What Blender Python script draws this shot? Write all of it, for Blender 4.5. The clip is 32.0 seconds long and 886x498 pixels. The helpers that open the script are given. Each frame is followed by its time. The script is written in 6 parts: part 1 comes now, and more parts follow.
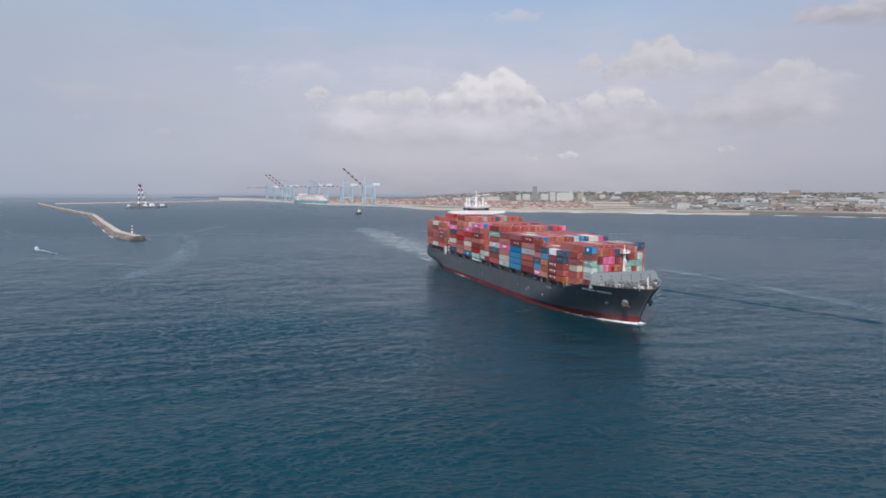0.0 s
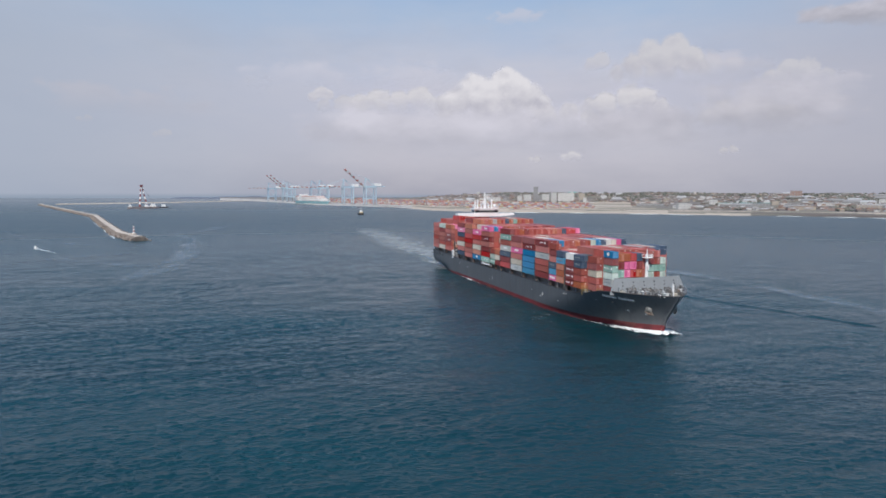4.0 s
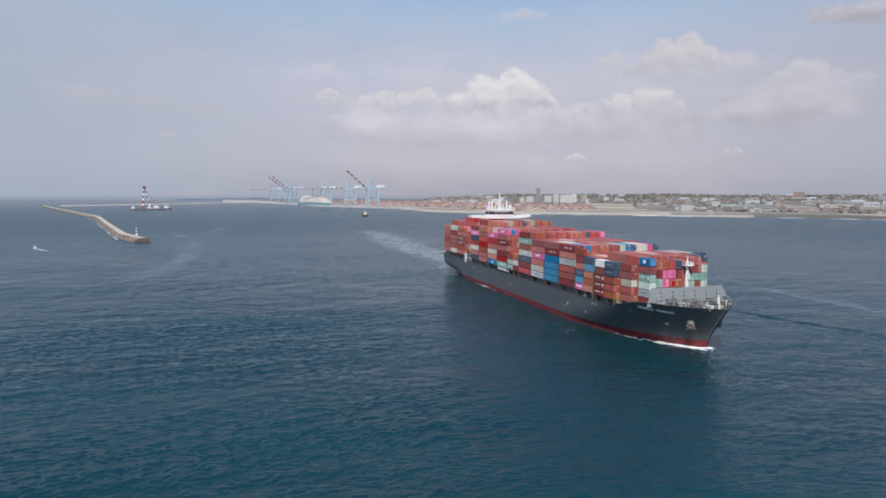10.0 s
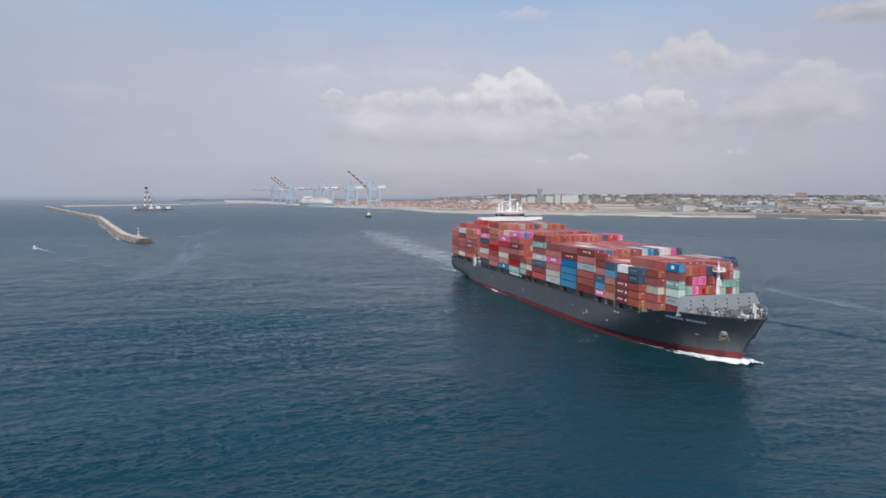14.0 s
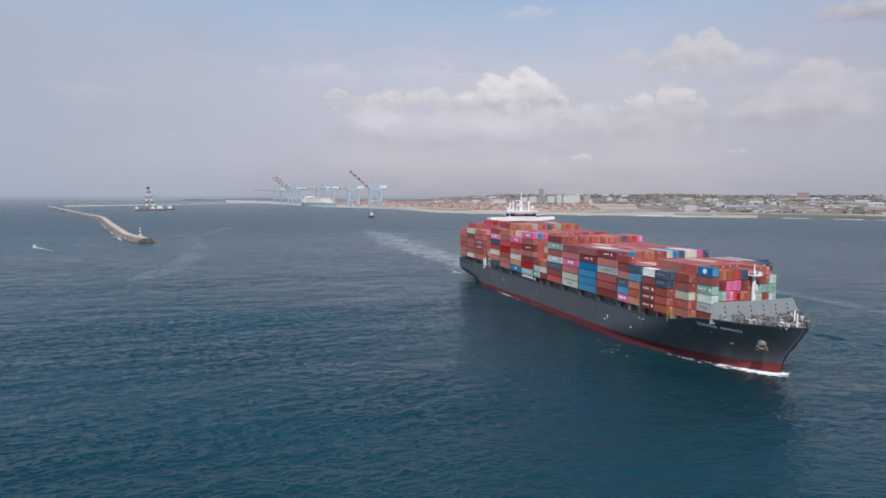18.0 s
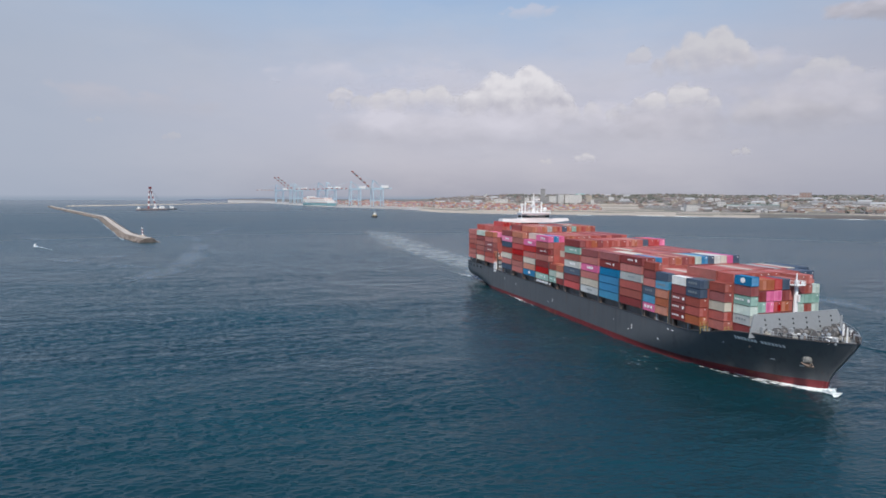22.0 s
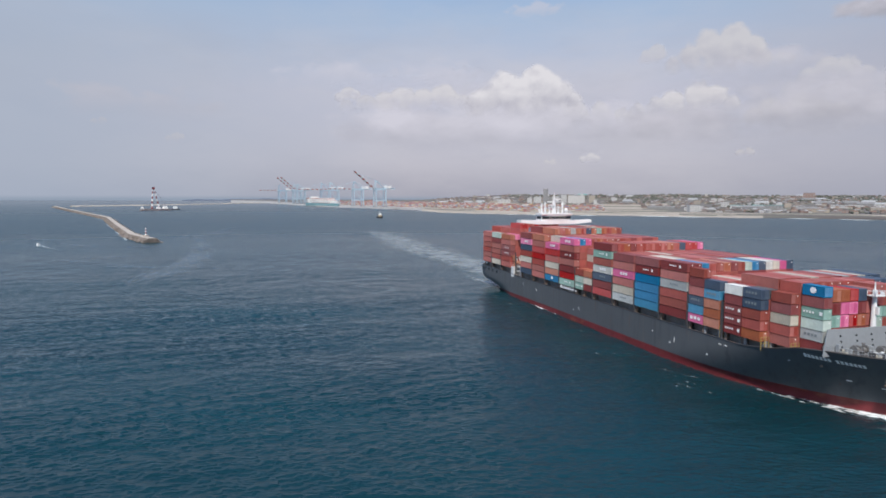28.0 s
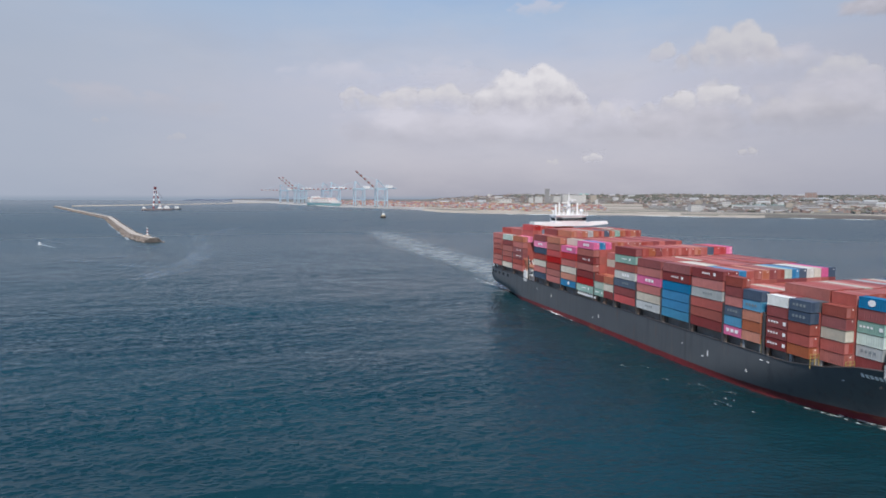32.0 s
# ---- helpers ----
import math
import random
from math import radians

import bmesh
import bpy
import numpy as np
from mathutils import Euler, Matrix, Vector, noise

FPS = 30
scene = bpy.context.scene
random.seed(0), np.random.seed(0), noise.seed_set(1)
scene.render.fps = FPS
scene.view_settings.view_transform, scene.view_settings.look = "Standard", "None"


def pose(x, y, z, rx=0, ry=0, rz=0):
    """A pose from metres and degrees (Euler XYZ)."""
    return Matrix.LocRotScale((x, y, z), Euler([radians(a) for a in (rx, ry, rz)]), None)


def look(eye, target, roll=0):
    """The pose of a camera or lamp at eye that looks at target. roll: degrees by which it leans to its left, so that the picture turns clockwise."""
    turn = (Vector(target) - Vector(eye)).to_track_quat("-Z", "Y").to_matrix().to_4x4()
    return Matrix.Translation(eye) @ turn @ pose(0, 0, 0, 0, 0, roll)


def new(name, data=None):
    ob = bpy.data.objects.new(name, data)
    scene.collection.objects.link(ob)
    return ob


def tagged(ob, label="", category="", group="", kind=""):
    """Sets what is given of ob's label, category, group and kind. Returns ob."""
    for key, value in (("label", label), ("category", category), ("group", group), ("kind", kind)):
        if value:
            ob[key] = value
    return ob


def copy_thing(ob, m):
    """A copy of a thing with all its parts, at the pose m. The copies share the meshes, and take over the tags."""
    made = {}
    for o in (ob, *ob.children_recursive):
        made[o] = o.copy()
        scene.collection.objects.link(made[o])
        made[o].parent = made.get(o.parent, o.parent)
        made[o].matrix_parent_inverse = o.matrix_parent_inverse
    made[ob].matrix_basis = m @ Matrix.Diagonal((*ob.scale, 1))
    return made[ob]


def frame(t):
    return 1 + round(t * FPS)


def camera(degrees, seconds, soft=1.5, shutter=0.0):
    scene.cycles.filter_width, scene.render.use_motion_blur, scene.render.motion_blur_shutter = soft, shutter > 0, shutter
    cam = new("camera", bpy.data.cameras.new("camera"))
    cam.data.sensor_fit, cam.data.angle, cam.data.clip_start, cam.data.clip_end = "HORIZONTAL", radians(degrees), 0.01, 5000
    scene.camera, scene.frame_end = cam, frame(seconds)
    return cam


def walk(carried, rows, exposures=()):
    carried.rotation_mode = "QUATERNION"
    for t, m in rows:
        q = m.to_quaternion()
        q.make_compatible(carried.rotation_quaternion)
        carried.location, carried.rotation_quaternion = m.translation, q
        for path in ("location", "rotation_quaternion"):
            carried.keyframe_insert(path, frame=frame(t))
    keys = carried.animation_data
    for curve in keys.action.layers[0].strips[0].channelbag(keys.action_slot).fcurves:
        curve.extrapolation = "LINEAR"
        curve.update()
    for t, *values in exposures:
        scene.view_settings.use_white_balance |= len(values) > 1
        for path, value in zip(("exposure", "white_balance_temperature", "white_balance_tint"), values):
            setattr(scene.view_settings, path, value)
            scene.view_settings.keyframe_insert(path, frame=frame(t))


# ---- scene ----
# camera: a hovering drone that turns slowly to its left
cam = camera(71.60, 32.0, soft=1.7)
HEIGHT = 48.40
TURN = ((0, -0.013, 5.258), (2, 0.027, 5.251), (4, 0.088, 5.21), (6, 0.159, 5.155), (8, 0.232, 5.103), (10, 0.305, 5.062),
        (12, 0.376, 5.035), (14, 0.446, 5.023), (16, 0.515, 5.022), (18, 0.586, 5.027), (20, 0.662, 5.032), (22, 0.742, 5.035),
        (24, 0.827, 5.031), (26, 0.914, 5.021), (28, 0.998, 5.01), (30, 1.071, 5.008), (32, 1.121, 5.033))
walk(cam, [(t, pose(0, 0, HEIGHT, 90 - down, 0, turn) @ pose(0, 0, 0, 0, 0, 0.125)) for t, turn, down in TURN],
     exposures=((0, 0.0), (32, 0.0)))

# ---- world and sun ----
SUN_AZ, SUN_EL = radians(192), radians(54)     # azimuth clockwise from +y
world = bpy.data.worlds.new("sky")
scene.world = world
world.use_nodes = True


def build_world():
    nt = world.node_tree
    nt.nodes.clear()
    N, L = nt.nodes.new, nt.links.new
    out, bg = N("ShaderNodeOutputWorld"), N("ShaderNodeBackground")
    sky = N("ShaderNodeTexSky")
    sky.sky_type, sky.sun_disc = "NISHITA", False
    sky.sun_elevation, sky.sun_rotation = SUN_EL, SUN_AZ
    sky.air_density, sky.dust_density, sky.altitude = 1.0, 2.0, 50
    co = N("ShaderNodeTexCoord")
    sep = N("ShaderNodeSeparateXYZ")
    L(co.outputs["Generated"], sep.inputs[0])

    def math_node(op, a, b=None, clamp=False):
        n = N("ShaderNodeMath")
        n.operation, n.use_clamp = op, clamp
        for i, v in enumerate((a, b)):
            if v is None:
                continue
            if isinstance(v, (int, float)):
                n.inputs[i].default_value = v
            else:
                L(v, n.inputs[i])
        return n.outputs[0]

    def mix(fac, a, b):
        n = N("ShaderNodeMix")
        n.data_type = "RGBA"
        for slot, v in ((0, fac), (6, a), (7, b)):
            if isinstance(v, (int, float)):
                n.inputs[slot].default_value = v
            elif isinstance(v, tuple):
                n.inputs[slot].default_value = (*v, 1)
            else:
                L(v, n.inputs[slot])
        return n.outputs[2]

    def noise_node(scale, detail, rough, stretch):
        m = N("ShaderNodeMapping")
        m.inputs["Scale"].default_value = stretch
        L(co.outputs["Generated"], m.inputs[0])
        n = N("ShaderNodeTexNoise")
        n.inputs["Scale"].default_value, n.inputs["Detail"].default_value, n.inputs["Roughness"].default_value = scale, detail, rough
        L(m.outputs[0], n.inputs["Vector"])
        return n.outputs["Fac"]

    z = sep.outputs["Z"]
    scaled = N("ShaderNodeVectorMath")
    scaled.operation = "SCALE"
    L(sky.outputs[0], scaled.inputs[0])
    scaled.inputs["Scale"].default_value = SKY_STRENGTH
    # thin hazy cloud: thicker low down, blue above
    ramp = N("ShaderNodeValToRGB")
    L(math_node("MULTIPLY", z, 2.0), ramp.inputs[0])
    els = ramp.color_ramp.elements
    els[0].position, els[0].color = 0.0, (0.425, 0.425, 0.51, 1)
    els[1].position, els[1].color = 0.98, (0.13, 0.30, 0.62, 1)
    for pos, col in ((0.10, (0.525, 0.51, 0.60)), (0.32, (0.575, 0.57, 0.67)), (0.54, (0.42, 0.535, 0.72)), (0.64, (0.29, 0.47, 0.75)), (0.78, (0.20, 0.39, 0.71))):
        e = els.new(pos)
        e.color = (*col, 1)
    veil = mix(0.14, ramp.outputs[0], scaled.outputs[0])
    n1 = noise_node(4.4, 8, 0.6, (1, 1, 3.0))
    n2 = noise_node(7.0, 8, 0.6, (1, 1, 2.8))
    bright = math_node("MULTIPLY", math_node("SUBTRACT", n1, 0.42, True), 2.2, True)
    dark = math_node("MULTIPLY", math_node("SUBTRACT", n2, 0.50, True), 1.6, True)
    low = math_node("SUBTRACT", 1.0, math_node("MULTIPLY", math_node("SUBTRACT", z, 0.20, True), 6.0), True)
    c = mix(math_node("MULTIPLY", math_node("MULTIPLY", bright, low), 0.65), veil, (0.60, 0.585, 0.635))
    c = mix(math_node("MULTIPLY", math_node("MULTIPLY", dark, low), 0.5), c, (0.37, 0.39, 0.47))
    # the seaward sky is a cooler grey
    seaward = math_node("MULTIPLY", math_node("SUBTRACT", math_node("MULTIPLY", sep.outputs["X"], -1.0), 0.08), 2.1, True)
    c = mix(math_node("MULTIPLY", math_node("MULTIPLY", seaward, low), 0.72), c, (0.37, 0.435, 0.545))
    inland = math_node("MULTIPLY", math_node("SUBTRACT", sep.outputs["X"], 0.27), 2.4, True)
    c = mix(math_node("MULTIPLY", math_node("MULTIPLY", inland, low), 0.75), c, (0.375, 0.392, 0.475))
    # far sea under the horizon
    below = math_node("MULTIPLY", math_node("ADD", z, 0.0008), -170.0, True)
    c = mix(below, c, (0.285, 0.345, 0.44))
    L(c, bg.inputs[0])
    bg.inputs[1].default_value = 1.0
    L(bg.outputs[0], out.inputs[0])


SKY_STRENGTH = 0.10
build_world()
sun = new("sun", bpy.data.lights.new("sun", "SUN"))
sun.data.energy, sun.data.angle, sun.data.color = 4.3, radians(1.5), (1.0, 0.95, 0.88)
sun.matrix_world = look((math.sin(SUN_AZ) * math.cos(SUN_EL) * 100, math.cos(SUN_AZ) * math.cos(SUN_EL) * 100, math.sin(SUN_EL) * 100), (0, 0, 0))

# ---- materials ----
MATS = {}


def mat(name, color, rough=0.6, metal=0.0, grain=4.0, vary=0.18, stain=0.25, stain_color=None, bump=0.02, big=0.25, per_object=0.0):
    """Painted or mineral surface with fine grain, larger stains and slight relief."""
    if name in MATS:
        return MATS[name]
    m = bpy.data.materials.new(name)
    m.use_nodes = True
    nt = m.node_tree
    N, L = nt.nodes.new, nt.links.new
    b = nt.nodes["Principled BSDF"]
    co = N("ShaderNodeTexCoord")

    def tex(scale, detail):
        n = N("ShaderNodeTexNoise")
        n.inputs["Scale"].default_value, n.inputs["Detail"].default_value = scale, detail
        L(co.outputs["Object"], n.inputs["Vector"])
        return n.outputs["Fac"]

    def mixc(fac, a, c, blend="MIX"):
        n = N("ShaderNodeMix")
        n.data_type, n.blend_type = "RGBA", blend
        for slot, v in ((0, fac), (6, a), (7, c)):
            if isinstance(v, float):
                n.inputs[slot].default_value = v
            elif isinstance(v, tuple):
                n.inputs[slot].default_value = (*v, 1)
            else:
                L(v, n.inputs[slot])
        return n.outputs[2]

    def ramp(v, lo, hi, a=0.0, c=1.0):
        n = N("ShaderNodeMapRange")
        n.inputs[1].default_value, n.inputs[2].default_value, n.inputs[3].default_value, n.inputs[4].default_value = lo, hi, a, c
        L(v, n.inputs[0])
        return n.outputs[0]

    fine, wide = tex(grain, 5), tex(big, 4)
    light = tuple(min(1.0, c * (1 + vary) + 0.01) for c in color)
    deep = tuple(c * (1 - vary) for c in color)
    c = mixc(ramp(fine, 0.3, 0.7), deep, light)
    sc = stain_color or tuple(x * 0.55 for x in color)
    c = mixc(ramp(wide, 0.48, 0.75, 0.0, stain), c, sc)
    if per_object:
        info = N("ShaderNodeObjectInfo")
        hs = N("ShaderNodeHueSaturation")
        L(c, hs.inputs["Color"])
        L(ramp(info.outputs["Random"], 0, 1, 1 - per_object, 1 + per_object), hs.inputs["Value"])
        L(ramp(info.outputs["Random"], 0, 1, 1.12, 0.85), hs.inputs["Saturation"])
        c = hs.outputs["Color"]
    L(c, b.inputs["Base Color"])
    L(ramp(fine, 0.3, 0.7, rough * 0.85, min(1.0, rough * 1.15)), b.inputs["Roughness"])
    b.inputs["Metallic"].default_value = metal
    if bump:
        bn = N("ShaderNodeBump")
        bn.inputs["Strength"].default_value, bn.inputs["Distance"].default_value = 0.6, bump
        L(fine, bn.inputs["Height"])
        L(bn.outputs[0], b.inputs["Normal"])
    MATS[name] = m
    return m


def water_material():
    m = bpy.data.materials.new("sea_water")
    m.use_nodes = True
    nt = m.node_tree
    N, L = nt.nodes.new, nt.links.new
    b = nt.nodes["Principled BSDF"]
    co = N("ShaderNodeTexCoord")

    def tex(scale, detail, stretch=(1, 1, 1), turn=0.0, rough=0.55):
        mp = N("ShaderNodeMapping")
        mp.inputs["Scale"].default_value, mp.inputs["Rotation"].default_value = stretch, (0, 0, turn)
        L(co.outputs["Object"], mp.inputs[0])
        n = N("ShaderNodeTexNoise")
        n.inputs["Scale"].default_value, n.inputs["Detail"].default_value, n.inputs["Roughness"].default_value = scale, detail, rough
        L(mp.outputs[0], n.inputs["Vector"])
        return n.outputs["Fac"]

    def calc(op, a, c):
        n = N("ShaderNodeMath")
        n.operation = op
        for i, v in enumerate((a, c)):
            if isinstance(v, (int, float)):
                n.inputs[i].default_value = v
            else:
                L(v, n.inputs[i])
        return n.outputs[0]

    def rng(v, lo, hi, a, c):
        n = N("ShaderNodeMapRange")
        for i, x in ((1, lo), (2, hi), (3, a), (4, c)):
            n.inputs[i].default_value = x
        L(v, n.inputs[0])
        return n.outputs[0]

    swell = tex(0.05, 2, (1.0, 1.7, 1), radians(28))
    chop = tex(0.26, 5, (0.7, 1.5, 1), radians(32), 0.62)
    ripple = tex(0.9, 3, (0.5, 1.5, 1), 0.0)
    patch = tex(0.007, 5, (0.7, 1.7, 1), radians(-14), 0.6)
    gust = rng(patch, 0.36, 0.66, 0.5, 1.35)
    h = calc("ADD", calc("MULTIPLY", swell, 1.3), calc("MULTIPLY", calc("ADD", calc("MULTIPLY", chop, 0.42), calc("MULTIPLY", ripple, 0.40)), gust))
    bn = N("ShaderNodeBump")
    bn.inputs["Strength"].default_value, bn.inputs["Distance"].default_value = 1.0, RIPPLE
    L(h, bn.inputs["Height"])
    L(bn.outputs[0], b.inputs["Normal"])
    mx = N("ShaderNodeMix")
    mx.data_type = "RGBA"
    L(rng(patch, 0.38, 0.66, 0, 1), mx.inputs[0])
    mx.inputs[6].default_value, mx.inputs[7].default_value = (0.0042, 0.0243, 0.0308, 1), (0.0060, 0.0385, 0.0505, 1)
    L(mx.outputs[2], b.inputs["Base Color"])
    # ripples too fine to see blur the mirror image over distance
    ln = N("ShaderNodeVectorMath")
    ln.operation = "LENGTH"
    L(co.outputs["Object"], ln.inputs[0])
    L(rng(ln.outputs["Value"], 350, 3200, 1.0, 0.5), bn.inputs["Strength"])
    L(calc("ADD", rng(ln.outputs["Value"], 140, 900, 0.13, 0.30), rng(ln.outputs["Value"], 1200, 4200, 0.0, -0.12)), b.inputs["Roughness"])
    b.inputs["Specular Tint"].default_value = (0.50, 0.83, 1.0, 1)
    b.inputs["IOR"].default_value = 1.333
    b.inputs["Specular IOR Level"].default_value = 0.50
    return m


def weathered(name, color, rough, layers):
    """Ship's paint with runs and stains: each layer is (colour, scale across, scale down, from, to, strength)."""
    m = bpy.data.materials.new(name)
    m.use_nodes = True
    nt = m.node_tree
    N, L = nt.nodes.new, nt.links.new
    b = nt.nodes["Principled BSDF"]
    co = N("ShaderNodeTexCoord")
    last = None
    for i, (col, across, down, lo, hi, strength) in enumerate(layers):
        mp = N("ShaderNodeMapping")
        mp.inputs["Location"].default_value = (i * 13.1, i * 5.7, i * 3.3)
        mp.inputs["Scale"].default_value = (across, across, down)
        L(co.outputs["Object"], mp.inputs[0])
        nz = N("ShaderNodeTexNoise")
        nz.inputs["Scale"].default_value, nz.inputs["Detail"].default_value, nz.inputs["Roughness"].default_value = 1.0, 6, 0.62
        L(mp.outputs[0], nz.inputs["Vector"])
        rg = N("ShaderNodeMapRange")
        for k, v in ((1, lo), (2, hi), (3, 0.0), (4, strength)):
            rg.inputs[k].default_value = v
        L(nz.outputs["Fac"], rg.inputs[0])
        mx = N("ShaderNodeMix")
        mx.data_type = "RGBA"
        L(rg.outputs[0], mx.inputs[0])
        if last is None:
            mx.inputs[6].default_value = (*color, 1)
        else:
            L(last, mx.inputs[6])
        mx.inputs[7].default_value = (*col, 1)
        last = mx.outputs[2]
        rough_in = nz.outputs["Fac"]
    L(last, b.inputs["Base Color"])
    rr = N("ShaderNodeMapRange")
    for k, v in ((1, 0.3), (2, 0.7), (3, rough * 0.8), (4, rough * 1.25)):
        rr.inputs[k].default_value = v
    L(rough_in, rr.inputs[0])
    L(rr.outputs[0], b.inputs["Roughness"])
    return m


RIPPLE = 0.8
M_WATER = water_material()
M_FOAM = mat("sea_foam", (0.78, 0.82, 0.82), 0.8, grain=1.2, vary=0.15, stain=0.5, stain_color=(0.35, 0.46, 0.50), bump=0.05, big=0.5)
M_HULL = weathered("dark_grey_hull_paint", (0.100, 0.107, 0.117), 0.36,
                   [((0.118, 0.126, 0.134), 0.05, 0.09, 0.45, 0.7, 0.7), ((0.055, 0.058, 0.063), 0.5, 0.05, 0.52, 0.72, 0.6), ((0.17, 0.15, 0.13), 0.7, 0.06, 0.62, 0.78, 0.55), ((0.16, 0.085, 0.06), 0.8, 0.08, 0.61, 0.76, 0.8)])
M_BOOT = weathered("red_antifouling_paint", (0.185, 0.022, 0.027), 0.6,
                   [((0.11, 0.020, 0.022), 0.08, 0.3, 0.42, 0.66, 0.8), ((0.33, 0.12, 0.06), 0.12, 0.25, 0.54, 0.70, 0.85), ((0.07, 0.05, 0.045), 0.6, 0.12, 0.60, 0.76, 0.6)])
M_DECK = mat("grey_deck_paint", (0.23, 0.235, 0.23), 0.7, grain=1.5, stain=0.6, stain_color=(0.16, 0.11, 0.08), big=0.3)
M_GREY = mat("light_grey_steel_paint", (0.32, 0.34, 0.355), 0.5, grain=1.5, vary=0.08, stain=0.25, big=0.25)
M_DARK = mat("dark_steel", (0.06, 0.06, 0.065), 0.6, grain=3, stain=0.5, stain_color=(0.13, 0.07, 0.045))
M_RUSTY = mat("rusty_steel", (0.20, 0.15, 0.12), 0.75, grain=3, stain=0.6, stain_color=(0.17, 0.085, 0.045))
M_WHITE = mat("white_ship_paint", (0.80, 0.80, 0.79), 0.4, grain=2, vary=0.05, stain=0.15, stain_color=(0.55, 0.52, 0.48))
M_LETTER = mat("white_marking_paint", (0.90, 0.89, 0.87), 0.5, grain=3, vary=0.05, stain=0.1)
M_YELLOW = mat("yellow_safety_paint", (0.40, 0.29, 0.10), 0.55, grain=3, stain=0.4)
M_ORANGE = mat("orange_lifeboat_plastic", (0.72, 0.17, 0.035), 0.4, grain=2, vary=0.06)
M_GLASS = mat("dark_window_glass", (0.02, 0.025, 0.03), 0.08, grain=2, vary=0.1, bump=0)

BOX_COLORS = {
    "r": ("rust_red", (0.40, 0.100, 0.085)), "b": ("red_brown", (0.345, 0.102, 0.084)), "m": ("maroon", (0.245, 0.056, 0.056)),
    "o": ("orange_brown", (0.44, 0.155, 0.092)), "e": ("bright_red", (0.43, 0.030, 0.030)), "s": ("salmon_red", (0.48, 0.150, 0.130)),
    "p": ("magenta_pink", (0.76, 0.20, 0.37)), "l": ("blue", (0.040, 0.215, 0.41)), "c": ("light_blue", (0.10, 0.30, 0.47)),
    "n": ("navy_blue", (0.065, 0.095, 0.145)), "g": ("sea_green", (0.26, 0.42, 0.36)), "w": ("white", (0.66, 0.66, 0.63)),
    "k": ("cream", (0.56, 0.51, 0.43)), "y": ("pale_grey", (0.42, 0.44, 0.44)), "t": ("pale_green", (0.50, 0.59, 0.53)),
    "d": ("dark_grey", (0.10, 0.10, 0.11)),
}


def box_mat(code):
    name, col = BOX_COLORS[code]
    m = mat(name + "_container_paint", col, 0.6, grain=1.3, vary=0.10, stain=0.5,
               stain_color=tuple(c * 0.55 + 0.02 for c in col), big=0.3, bump=0.008, per_object=0.2)
    m.node_tree.nodes["Principled BSDF"].inputs["Specular IOR Level"].default_value = 0.3
    return m


# ---- mesh helpers ----
def quad_box(bm, x0, x1, y0, y1, z0, z1, m=None):
    v = [bm.verts.new(p) for p in ((x0, y0, z0), (x1, y0, z0), (x1, y1, z0), (x0, y1, z0), (x0, y0, z1), (x1, y0, z1), (x1, y1, z1), (x0, y1, z1))]
    if m is not None:
        for a in v:
            a.co = m @ a.co
    for f in ((3, 2, 1, 0), (4, 5, 6, 7), (0, 1, 5, 4), (1, 2, 6, 5), (2, 3, 7, 6), (3, 0, 4, 7)):
        bm.faces.new([v[i] for i in f])
    return v


def tube(bm, a, b, r, r2=None, seg=8):
    """A round bar from a to b."""
    a, b = Vector(a), Vector(b)
    r2 = r if r2 is None else r2
    q = (b - a).to_track_quat("Z", "Y").to_matrix()
    rings = []
    for p, rad in ((a, r), (b, r2)):
        rings.append([bm.verts.new(p + q @ Vector((math.cos(i * math.tau / seg) * rad, math.sin(i * math.tau / seg) * rad, 0))) for i in range(seg)])
    for i in range(seg):
        j = (i + 1) % seg
        bm.faces.new((rings[0][i], rings[0][j], rings[1][j], rings[1][i]))
    bm.faces.new(rings[0][::-1])
    bm.faces.new(rings[1])


def beam(bm, a, b, w, h=None):
    """A square bar from a to b."""
    a, b = Vector(a), Vector(b)
    h = w if h is None else h
    q = (b - a).to_track_quat("X", "Z").to_matrix().to_4x4()
    n = (b - a).length
    quad_box(bm, 0, n, -w / 2, w / 2, -h / 2, h / 2, Matrix.Translation(a) @ q)


def prism(bm, outline, z0, z1, m=None):
    """An upright block over an outline of (x, y) points, counter-clockwise."""
    lo = [bm.verts.new((x, y, z0)) for x, y in outline]
    hi = [bm.verts.new((x, y, z1)) for x, y in outline]
    if m is not None:
        for v in lo + hi:
            v.co = m @ v.co
    n = len(lo)
    for i in range(n):
        j = (i + 1) % n
        bm.faces.new((lo[i], lo[j], hi[j], hi[i]))
    bm.faces.new(lo[::-1])
    bm.faces.new(hi)


def mesh_of(name, bm, material):
    me = bpy.data.meshes.new(name)
    bmesh.ops.recalc_face_normals(bm, faces=bm.faces[:])
    bm.to_mesh(me)
    bm.free()
    for mm in (material if isinstance(material, (list, tuple)) else [material]):
        me.materials.append(mm)
    return me


def part(name, bm, material, parent, label="", smooth=False):
    me = bm if isinstance(bm, bpy.types.Mesh) else mesh_of(name, bm, material)
    if smooth:
        for p in me.polygons:
            p.use_smooth = True
    ob = new(name, me)
    ob.parent = parent
    if label:
        ob["label"] = label
    return ob


def boxed(name, dims, material, parent, label=""):
    bm = bmesh.new()
    quad_box(bm, *dims)
    return part(name, bm, material, parent, label)


def thing(name, label, category, group="", kind=""):
    return tagged(new(name), label, category, group, kind)


